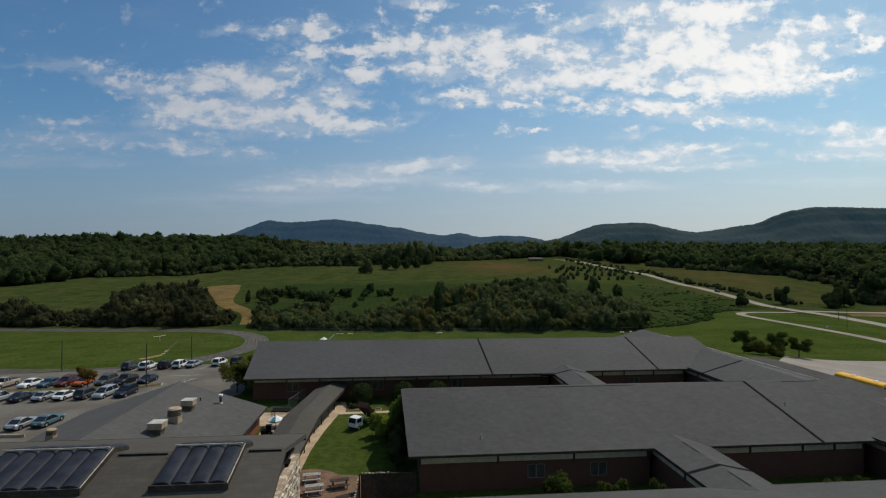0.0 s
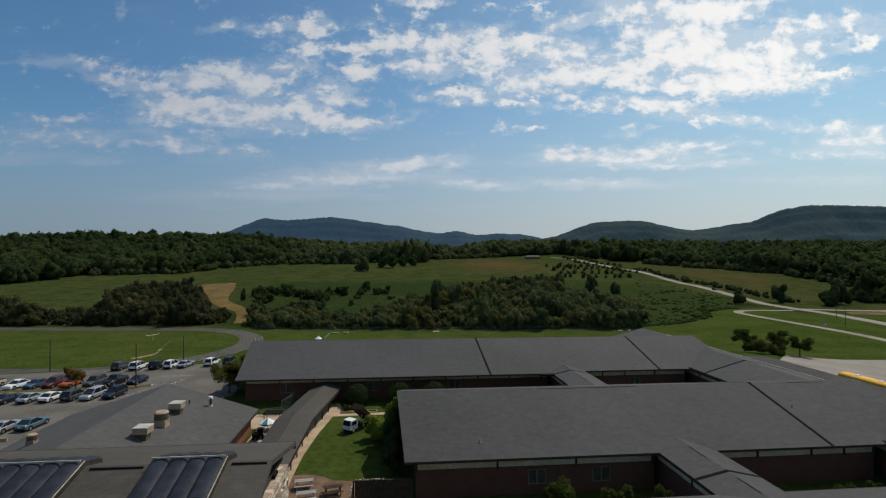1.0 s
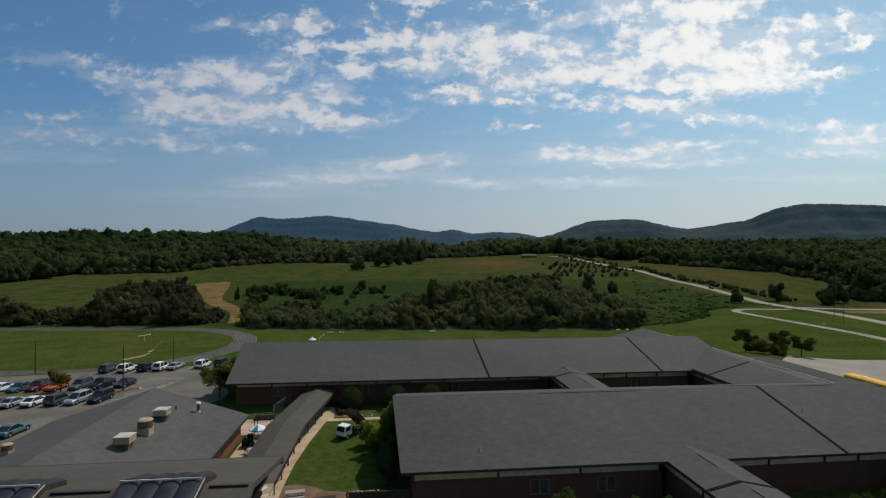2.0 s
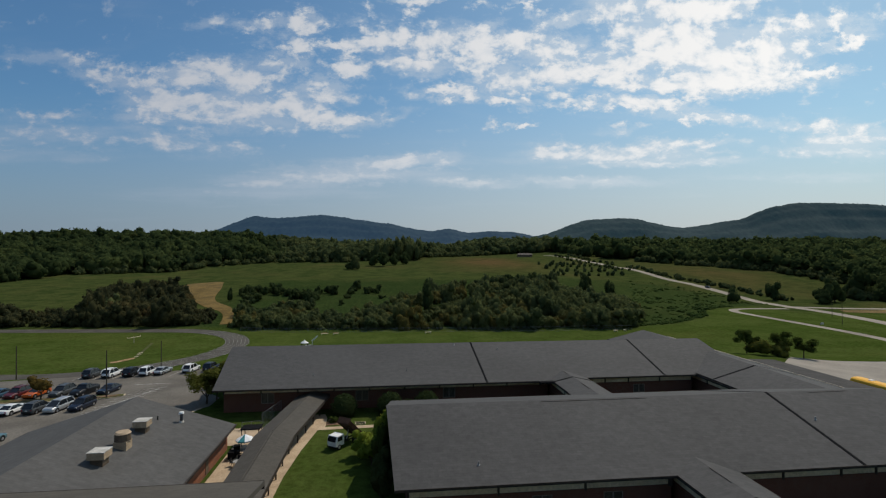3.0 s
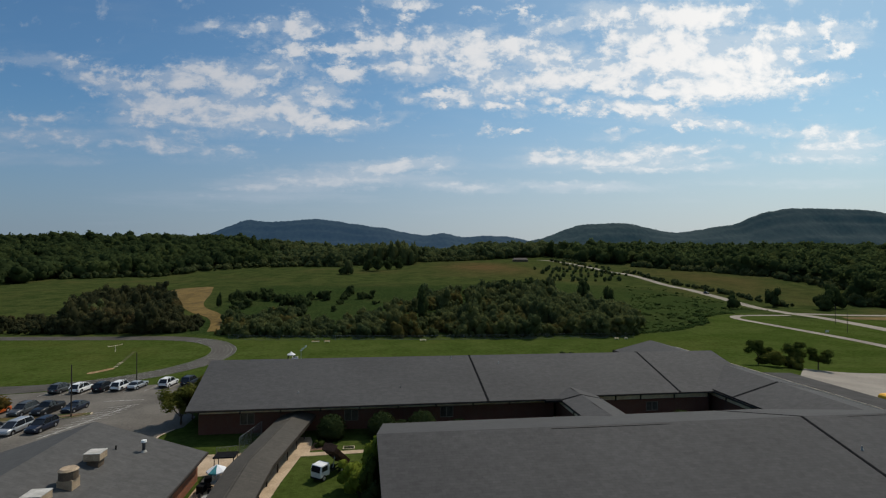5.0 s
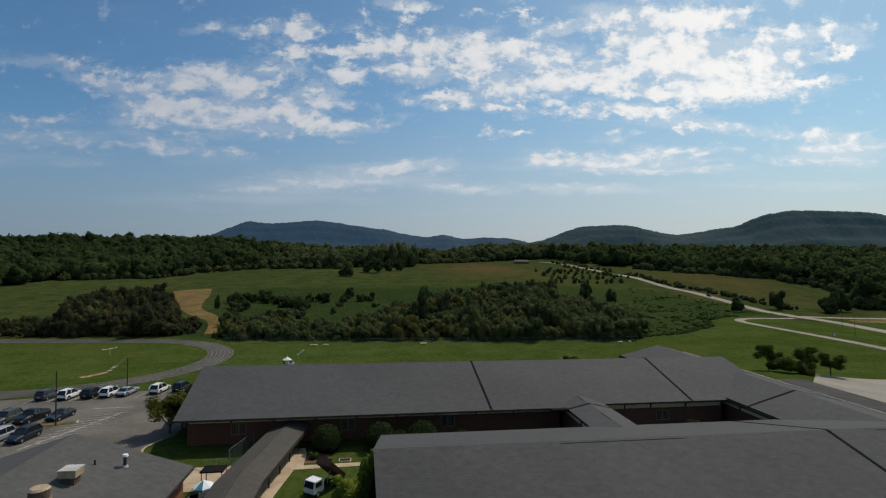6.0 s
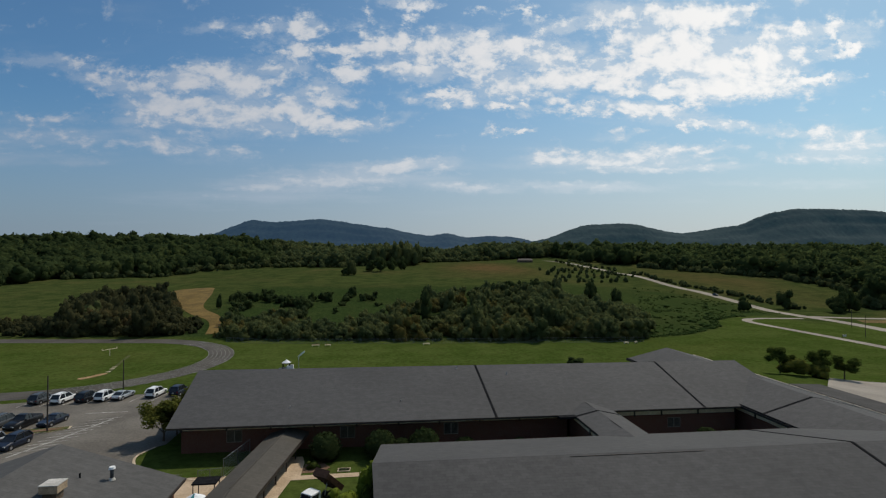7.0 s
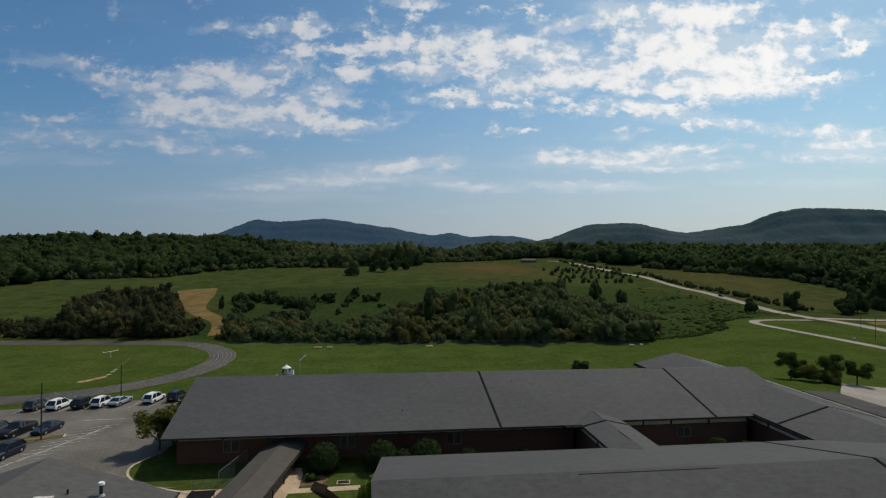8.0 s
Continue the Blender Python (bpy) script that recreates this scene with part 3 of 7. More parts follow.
def airy_template(rng, lobes=15, leaves=5200, leaf=0.054):
    """A unit crown of loose leaf sprays on many small lobes, with gaps that let the limbs and the sky through."""
    centres = []
    for i in range(lobes):
        a, far = 2.4 * i + rng.uniform(-0.5, 0.5), rng.uniform(0.15, 0.72)
        centres.append((np.array([math.cos(a) * far, math.sin(a) * far, rng.uniform(-0.55, 0.72) * (1 - 0.45 * far)]), rng.uniform(0.20, 0.40)))
    vs, fs = [], []
    for k in range(leaves):
        c, r = centres[k % lobes]
        d = np.array([rng.gauss(0, 1), rng.gauss(0, 1), rng.gauss(0.1, 1)])
        d /= np.linalg.norm(d) + 1e-9
        p = c + d * r * rng.random() ** 0.45 * rng.uniform(0.8, 1.12)
        q = d + np.array([rng.gauss(0, 0.6), rng.gauss(0, 0.6), rng.gauss(0.4, 0.6)])
        s1 = np.cross(q, [0.3, 0.2, 1.0])
        s1 /= np.linalg.norm(s1) + 1e-9
        s2 = np.cross(q, s1)
        s2 /= np.linalg.norm(s2) + 1e-9
        w = leaf * rng.uniform(0.55, 1.3)
        vs.append(np.array([p - s1 * w, p + s2 * w * 0.7, p + s1 * w, p - s2 * w * 0.7]))
        fs.append(np.array([[4 * k, 4 * k + 2, 4 * k + 1], [4 * k, 4 * k + 3, 4 * k + 2]]))
    return np.concatenate(vs) * 1.12, np.concatenate(fs)


def arrays_to_mesh(name, v, f, material, tint=None, smooth=False):
    me = bpy.data.meshes.new(name)
    me.vertices.add(len(v))
    me.vertices.foreach_set("co", np.asarray(v, dtype=np.float32).ravel())
    me.loops.add(f.size)
    me.loops.foreach_set("vertex_index", f.astype(np.int32).ravel())
    me.polygons.add(len(f))
    me.polygons.foreach_set("loop_start", np.arange(0, f.size, 3, dtype=np.int32))
    if tint is not None:
        a = me.attributes.new("tint", "FLOAT", "POINT")
        a.data.foreach_set("value", np.asarray(tint, dtype=np.float32))
    me.materials.append(material)
    me.update(calc_edges=True)
    return me


RNG = random.Random(11)
FINE = [crown_template(RNG, 1100, 0.085, 9, 3) for _ in range(5)]
MIDDLE = [crown_template(RNG, 420, 0.105, 9, 2) for _ in range(8)]
ROUND = [crown_template(RNG, 1500, 0.07, 1, 3) for _ in range(3)]
COARSE = [crown_template(RNG, 95, 0.15, 5, 2) for _ in range(8)]
AIRY = [airy_template(RNG) for _ in range(5)]


def woods(name, spots, templates, material, label):
    """One joined stand of trees. spots: x, y, z of the foot, crown radius, height, tint."""
    vs, fs, ts, base = [], [], [], 0
    for x, y, z, r, h, tint in spots:
        v, f = RNG.choice(templates)
        a = RNG.uniform(0, 2 * math.pi)
        c, s = math.cos(a), math.sin(a)
        half = h * 0.56
        w = np.empty_like(v)
        w[:, 0] = (v[:, 0] * c - v[:, 1] * s) * r + x
        w[:, 1] = (v[:, 0] * s + v[:, 1] * c) * r + y
        w[:, 2] = v[:, 2] * half * 1.05 + z + h * 0.40
        vs.append(w)
        fs.append(f + base)
        ts.append(np.full(len(v), tint))
        base += len(v)
    ob = new(name, arrays_to_mesh(name, np.concatenate(vs), np.concatenate(fs), material, np.concatenate(ts)))
    return tagged(ob, label, "woodland", kind="stuff")


def tree(x, y, height, radius, label, material=None, trunk=0.35, tint=0.5, z=None, templates=None, squash=1.0, category="tree", group=""):
    """A single tree: tapered trunk with limbs, and a crown of leaf clumps."""
    z = ground(x, y) if z is None else z
    ob = thing("tree", label, category, at(x, y, z), group)
    bole = height * trunk
    g = Geo()
    r0 = max(0.10, height * 0.028)
    g.tube((0, 0, -0.1), (0.05, 0.03, bole), r0, r0 * 0.7, 8)
    for i in range(5):
        a = 2.4 * i + RNG.uniform(-0.4, 0.4)
        g.tube((0.05, 0.03, bole * 0.92), (math.cos(a) * radius * 0.5, math.sin(a) * radius * 0.5, bole + (height - bole) * RNG.uniform(0.3, 0.6)), r0 * 0.5, r0 * 0.18, 6)
    part("trunk", g, M_BARK, ob)
    v, f = RNG.choice(templates or AIRY)
    w = v.copy()
    w[:, :2] *= radius
    half = (height - bole * 0.75) / 2 * squash
    w[:, 2] = w[:, 2] * half * 1.05 + height - half
    crown = new("crown", arrays_to_mesh("crown", w, f, material or M_LEAF_NEAR, np.full(len(w), tint)))
    crown.parent = ob
    return ob


def shrub(x, y, height, radius, label, material=None, tint=0.5, z=None, name="shrub", group="", templates=None):
    z = ground(x, y) if z is None else z
    v, f = RNG.choice(templates or FINE)
    w = v.copy()
    w[:, :2] *= radius
    w[:, 2] = (w[:, 2] + 0.62) / 1.55 * height - 0.05
    ob = new(name, arrays_to_mesh(name, w, f, material or M_LEAF_NEAR, np.full(len(w), tint)))
    ob.matrix_basis = at(x, y, z, RNG.uniform(0, 360))
    return tagged(ob, label, "shrub", group)


# ---------------------------------------------------------------- paved ground
sheet("car_park", [(-130, 60), (-44, 60), (-44, 80.5), (-22.5, 80.5), (-25, 81), (-29.8, 84.5), (-30.5, 87), (-30, 89.5), (-28.5, 91),
                   (-28.5, 96), (-31.8, 100), (-31.8, 120.3), (-47, 117.6), (-64, 114.2), (-100, 108), (-130, 107)], M_ASPHALT, "worn grey asphalt car park with faded markings")
sheet("bus_lot", [(74, 30), (170, 20), (170, 111), (118, 116.5), (98.5, 120.0), (92, 113.5), (80.5, 101.8), (74, 100)], M_LOT, "pale concrete lot beside the bus canopy", step=3, lift=0.14)
sheet("path", [(-12.9, 45), (-11.5, 45), (-11.6, 57), (-11.5, 62.6), (-10.8, 70), (-9.7, 77.6), (-0.2, 77.9), (-0.2, 79.0), (-8.8, 78.8),
               (-8.9, 82.5), (-9.4, 84.6), (-11.4, 84.6), (-13.0, 70), (-12.9, 62)], M_WALK, "sandy concrete path along a covered walkway", step=50)
sheet("patio", [(-19.6, 60.0), (-14.3, 60.0), (-14.3, 79.6), (-21.5, 79.6), (-21.5, 73.0), (-19.6, 73.0)], M_WALK, "sandy concrete patio beside a brick wall", step=50)
sheet("bare_earth", [(-12.2, 44), (-2.5, 44), (-3.0, 53.0), (-5.0, 55.0), (-7.0, 55.4), (-8.5, 56.6), (-10.2, 57.2), (-12.2, 57.0)], M_MULCH, "reddish bare earth round the picnic tables", step=50, lift=0.02)
sheet("planting_bed", [(-9.0, 79.4), (-6.4, 79.6), (-5.6, 80.8), (-6.6, 82.4), (-8.6, 82.6)], M_MULCH, "mulched planting bed by the path", step=50, lift=0.025)

# running track: one oval with lane lines, on the field below the terrace
CX, CY, R_IN, LANES, LANE, STRAIGHT = -96.0, 194.5, 37.5, 6, 1.37, 95.0
AXIS = Vector((-1.0, 0.105, 0)).normalized()
PERP = Vector((AXIS.y, -AXIS.x, 0))


def oval(radius, k=56):
    pts = []
    c0, c1 = Vector((CX, CY, 0)), Vector((CX, CY, 0)) + AXIS * STRAIGHT
    for c, sgn in ((c0, -1), (c1, 1)):
        for i in range(k + 1):
            a = -math.pi / 2 + math.pi * i / k
            pts.append(c + AXIS * (sgn * math.cos(a) * radius) + PERP * (sgn * math.sin(a) * radius))
    return pts


def oval_band(name, r0, r1, material, lift, parent=None, worn=False):
    """A band round the oval; a worn one is left only on the near bend."""
    a, b = oval(r0), oval(r1)
    g = Geo()
    m = len(a)
    for p, q in zip(a, b):
        for w in (p, q):
            g.v.append((w.x, w.y, max(ground(w.x, w.y), FIELD) + lift))
    for i in range(8, 48) if worn else range(m):
        j = (i + 1) % m
        g.f.append((2 * i, 2 * i + 1, 2 * j + 1, 2 * j))
    me = g.mesh(name, material)
    if sum(p.normal.z for p in me.polygons) < 0:
        me.flip_normals()
    ob = new(name, me)
    ob.parent = parent
    return ob


track = tagged(oval_band("running_track", R_IN, R_IN + LANES * LANE, M_TRACK, 0.05), "grey running track with worn white lane lines", "running track", kind="structure")
for i in range(LANES + 1):
    r = R_IN + i * LANE
    oval_band("lane_line", r - 0.05, r + 0.05, M_LINE, 0.075, track, True)

ribbon("country_road", [(186, 120), (198, 150), (210, 182), (220, 210), (231, 252), (233, 277), (236, 300), (242, 340), (247, 400), (252, 470), (252, 560), (243, 640), (226, 720)],
       7.0, M_ROAD, "pale two-lane country road climbing the hill")
ribbon("side_road", [(229, 277), (240, 273), (254, 266), (276, 260), (330, 248), (420, 235)], 7.0, M_ROAD, "pale side road meeting the country road", lift=0.07)
ribbon("driveway", [(224, 268), (212, 268), (200, 267), (188, 262), (181, 253), (180, 243), (180.5, 232), (181, 203), (178, 172), (168, 130), (150, 95)],
       4.5, M_ROAD, "pale curving school driveway", lift=0.06)
sheet("median", [(240, 248), (246, 258), (275, 254), (285, 246), (262, 238)], M_DIRT, "brown gravelly verge by the road", lift=0.06)
DIRT = [(-73, 248), (-77, 266), (-84, 284), (-97, 303), (-109, 327), (-121, 357), (-132, 390), (-139, 420)]
ribbon("dirt_track", DIRT, lambda t: 5.0 + 5.0 * smooth01(0.12, 0.3, t) + 18.0 * smooth01(0.38, 0.80, t) - 10 * smooth01(0.92, 1.0, t), M_DIRT, "bare yellow-brown dirt track through the rough", lift=0.12, category="dirt track")

# ---------------------------------------------------------------- school wings
EAVE, RIDGE = 4.1, 7.64


def slab(a, b, c, d, thick):
    """Roof plane with thickness, corners anticlockwise from above."""
    lo = [(p[0], p[1], p[2] - thick) for p in (a, b, c, d)]
    return lo, [a, b, c, d]


def slope(g, eave, ridge, thick):
    """One connected roof slope with thickness between an eave line and a ridge line, laid in bays anticlockwise from above."""
    down = Vector((0, 0, -thick))
    rows = [[Vector(p) for p in eave], [Vector(p) for p in ridge]]
    rows += [[p + down for p in rows[0]], [p + down for p in rows[1]]]
    n = len(rows[0])
    base = len(g.v)
    g.v.extend(tuple(p) for row in rows for p in row)
    e, r, el, rl = (base + n * i for i in range(4))
    for i in range(n - 1):
        g.f.append((e + i, e + i + 1, r + i + 1, r + i))
        g.f.append((el + i, rl + i, rl + i + 1, el + i + 1))
        g.f.append((e + i, el + i, el + i + 1, e + i + 1))
        g.f.append((r + i, r + i + 1, rl + i + 1, rl + i))
    g.f.append((e, r, rl, el))
    g.f.append((e + n - 1, el + n - 1, rl + n - 1, r + n - 1))


def strip_on(g, p, q, width, lift, side):
    """A narrow raised strip from p to q; side: unit vector across it."""
    s = Vector(side) * width / 2
    p, q = Vector(p), Vector(q)
    up = Vector((0, 0, lift))
    lo = [p - s, p + s, q + s, q - s]
    if (lo[1] - lo[0]).cross(lo[2] - lo[1]).z < 0:
        lo.reverse()
    g.prism([w - up for w in lo], [w + up for w in lo])


def wing_ew(name, label, x0, x1, prow0, prow1, ridge_y, run, ridge_z, eave_z, material, seams=(), vents=(), ridge_vents=(), north=None, south=None, skew=(0.0, 0.0)):
    """A gabled wing whose ridge runs east and west; the ridge ends stand out by prow0 and prow1.
    south: stretches (from x, to x, run) of the front slope; north: run of the back slope; skew: shift of the ridge's ends."""
    ob = thing(name, label, "school building", at(0, 0))
    ya, yb = ridge_y - run, ridge_y + (north or run)
    k = (ridge_z - eave_z) / run
    south = south or ((x0, x1, run),)

    def ridge_at(x):
        return ridge_y + skew[0] + (skew[1] - skew[0]) * (x - x0) / (x1 - x0)

    def front(x):
        return next((ridge_y - r for xa, xb, r in south if xa <= x <= xb), ya)

    g = Geo()
    for xa, xb, r in south:
        left, right = xa - (prow0 if xa == x0 else 0), xb + (prow1 if xb == x1 else 0)
        k2 = 13 if skew != (0.0, 0.0) else 2
        feet, tops = np.linspace(xa, xb, k2), np.linspace(left, right, k2)
        slope(g, [(x, ridge_y - r, eave_z) for x in feet], [(x, ridge_at(x), ridge_z) for x in tops], 0.22)
    left, right = x0 - prow0, x1 + prow1
    g.prism(*slab((left, ridge_at(left), ridge_z), (right, ridge_at(right), ridge_z), (x1, yb, eave_z), (x0, yb, eave_z), 0.22))
    roof = part("roof", g, material, ob)
    for xa, xb, r in south:
        part("fascia", Geo().box(xa, xb, ridge_y - r - 0.05, ridge_y - r, eave_z - 0.24, eave_z + 0.01), M_FASCIA, ob)
    part("fascia", Geo().box(x0, x1, yb, yb + 0.05, eave_z - 0.24, eave_z + 0.01), M_FASCIA, ob)
    for seam in seams:
        top, foot = seam if isinstance(seam, tuple) else (seam, seam)
        for edge in (front(foot), yb):
            g = Geo()
            strip_on(g, (top, ridge_at(top), ridge_z + 0.01), (foot, edge, eave_z + 0.01), 0.32, 0.035, (1, 0, 0))
            part("roof_joint", g, M_SEAM, roof)
    for xa, xb in ridge_vents:
        g = Geo()
        strip_on(g, (xa, ridge_y - 0.35, ridge_z - 0.35 * k + 0.03), (xb, ridge_y - 0.35, ridge_z - 0.35 * k + 0.03), 0.07, 0.012, (0, 1, 0))
        part("ridge_vent", g, M_FASCIA, roof)
    for x, y in vents:
        z = ridge_z - abs(y - ridge_y) * k
        g = Geo()
        g.tube((x, y, z - 0.1), (x, y, z + 0.36), 0.07, 0.07, 8)
        g.tube((x, y, z - 0.05), (x, y, z + 0.08), 0.18, 0.09, 8)
        part("vent_pipe", g, M_WOODGREY, roof)
    return ob, ya, yb


def wall_run(ob, x0, x1, y, face, top, posts, windows=(), base=0.0, thick=0.3):
    """A brick wall along x with a band of cream panels under the eaves. face: -1 looks south, 1 looks north."""
    yi = y - face * thick
    band0, band1 = top - 1.05, top - 0.12
    g = Geo()
    cuts = sorted(windows)
    x = x0
    for wx, ww, z0, z1 in cuts:
        g.box(x, wx - ww / 2, min(y, yi), max(y, yi), base - 0.3, band0)
        g.box(wx - ww / 2, wx + ww / 2, min(y, yi), max(y, yi), base - 0.3, base + z0)
        g.box(wx - ww / 2, wx + ww / 2, min(y, yi), max(y, yi), base + z1, band0)
        x = wx + ww / 2
    g.box(x, x1, min(y, yi), max(y, yi), base - 0.3, band0)
    part("wall", g, M_BRICK, ob)
    yo = y - face * 0.06
    edges = [x0] + [p for p in posts if x0 < p < x1] + [x1]
    for a, b in zip(edges, edges[1:]):
        g = Geo()
        g.box(a + 0.10, b - 0.10, min(yo, yi), max(yo, yi), band0 + 0.02, band1)
        part("panel", g, M_CREAM, ob, "cream panel under the eaves")
    for p in edges:
        g = Geo()
        g.box(p - 0.10, p + 0.10, min(y + face * 0.05, yi), max(y + face * 0.05, yi), band0 - 0.15, top)
        part("post", g, M_FASCIA, ob)
    g = Geo()
    g.box(x0, x1, min(y + face * 0.02, yi), max(y + face * 0.02, yi), band1 + 0.01, top)
    part("beam", g, M_FASCIA, ob)
    for wx, ww, z0, z1 in cuts:
        window(ob, wx, y, face, ww, base + z0, base + z1)


def window(ob, x, y, face, w, z0, z1):
    fr = Geo()
    ya, yb = y - face * 0.14, y - face * 0.04
    lo, hi = min(ya, yb), max(ya, yb)
    for a, b in ((x - w / 2, x - w / 2 + 0.08), (x - 0.06, x + 0.06), (x + w / 2 - 0.08, x + w / 2)):
        fr.box(a, b, lo, hi, z0, z1)
    fr.box(x - w / 2, x + w / 2, lo, hi, z0, z0 + 0.08)
    fr.box(x - w / 2, x + w / 2, lo, hi, z1 - 0.08, z1)
    win = part("window", fr, M_FRAME, ob, "pale framed classroom window")
    for a, b in ((x - w / 2 + 0.08, x - 0.06), (x + 0.06, x + w / 2 - 0.08)):
        g = Geo()
        g.box(a, b, min(y - face * 0.11, y - face * 0.09), max(y - face * 0.11, y - face * 0.09), z0 + 0.08, z1 - 0.08)
        part("pane", g, M_GLASS, win)


def gable_end(ob, x, face, y0, y1, ridge_y, eave_z, ridge_z, material, run=13.0, base=0.0, thick=0.3):
    xi = x - face * thick
    top = lambda y: ridge_z - 0.26 - abs(y - ridge_y) * (ridge_z - eave_z) / run
    prof = [(y0, base - 0.3), (y1, base - 0.3), (y1, top(y1)), (ridge_y, top(ridge_y)), (y0, top(y0))]
    g = Geo()
    a = [(min(x, xi), y, z) for y, z in prof]
    b = [(max(x, xi), y, z) for y, z in prof]
    g.prism(a[::-1], b[::-1])
    part("gable_wall", g, material, ob)


# the middle wing
nb, ya, yb = wing_ew("school_wing", "long brick school wing with a grey shingle gable roof", 0.5, 61.5, 0.7, 0.0, 62.3, 13.0, RIDGE, EAVE, M_SHINGLE,
                     seams=(45.8,), vents=((8.4, 52.0), (47.2, 56.6)), ridge_vents=((17.4, 30.3), (51.0, 56.0)), north=14.1)
posts = [1.7 + 8.2 * i for i in range(1, 8)]
wall_run(nb, 1.7, 26.5, ya + 1.0, -1, EAVE - 0.2, posts, windows=((14.0, 1.9, 1.0, 2.5), (20.8, 1.9, 1.0, 2.5)))
wall_run(nb, 32.7, 51.5, ya + 1.0, -1, EAVE - 0.2, [38.0, 44.2, 48.0])
wall_run(nb, 1.7, 26.5, yb - 1.0, 1, EAVE - 0.2, posts)
wall_run(nb, 32.7, 52.0, yb - 1.0, 1, EAVE - 0.2, [38.0, 44.2])
gable_end(nb, 1.7, -1, ya + 1.304, yb - 1.304, 62.3, EAVE, RIDGE, M_BRICK)
gable_end(nb, 61.0, 1, ya + 1.0, yb - 1.0, 62.3, EAVE, RIDGE, M_BRICK)

# the far wing
fb, ya, yb = wing_ew("school_wing", "far brick school wing with a grey shingle gable roof", -26.1, 61.5, 2.0, 0.0, 101.0, 15.5, RIDGE, EAVE, M_SHINGLE,
                     seams=(15.8, (46.9, 46.4)), vents=((-11.8, 89.0), (3.2, 89.8), (12.5, 100.0), (20.3, 97.5)),
                     south=((-26.1, 26.5, 16.3), (26.5, 61.5, 15.1)), skew=(0.9, -0.7))
wall_run(fb, -25.2, 26.5, ya + 1.8, -1, EAVE - 0.2, [-25.2 + 5.6 * i for i in range(1, 10)],
         windows=((-18.6, 2.0, 1.2, 2.8), (-4.0, 2.0, 1.2, 2.8), (10.0, 2.0, 1.2, 2.8)))
wall_run(fb, 32.7, 52.0, ya + 1.8, -1, EAVE - 0.2, [36.5, 40.6, 46.2], windows=((42.5, 2.0, 1.0, 2.4),))
wall_run(fb, -25.2, 52.0, yb - 1.0, 1, EAVE - 0.2, [-25.2 + 7.0 * i for i in range(1, 11)])
part("entry_canopy", Geo().box(24.2, 26.6, 83.7, 84.64, 3.86, 4.12), M_SEAM, fb, "dark flat entry canopy")
gable_end(fb, -25.2, -1, ya + 2.104, yb - 1.304, 101.0, EAVE, RIDGE, M_BRICK, 15.5)
gable_end(fb, 61.0, 1, ya + 1.0, yb - 1.0, 101.0, EAVE, RIDGE, M_BRICK, 15.5)

# the near wing, whose back slope shows at the foot of the view
sb, ya, yb = wing_ew("school_wing", "near brick school wing with a grey shingle gable roof", 1.0, 61.5, 0.9, 0.0, 27.0, 13.0, RIDGE, EAVE, M_SHINGLE, seams=(45.8,))
wall_run(sb, 2.0, 26.5, yb - 1.0, 1, EAVE - 0.2, [10.0, 18.0])
wall_run(sb, 32.7, 51.5, yb - 1.0, 1, EAVE - 0.2, [39.0, 45.0])
wall_run(sb, 2.0, 60.0, ya + 1.0, -1, EAVE - 0.2, [10.0 + 8 * i for i in range(6)])
gable_end(sb, 2.0, -1, ya + 1.304, yb - 1.304, 27.0, EAVE, RIDGE, M_BRICK)
gable_end(sb, 60.5, 1, ya + 1.0, yb - 1.0, 27.0, EAVE, RIDGE, M_BRICK)


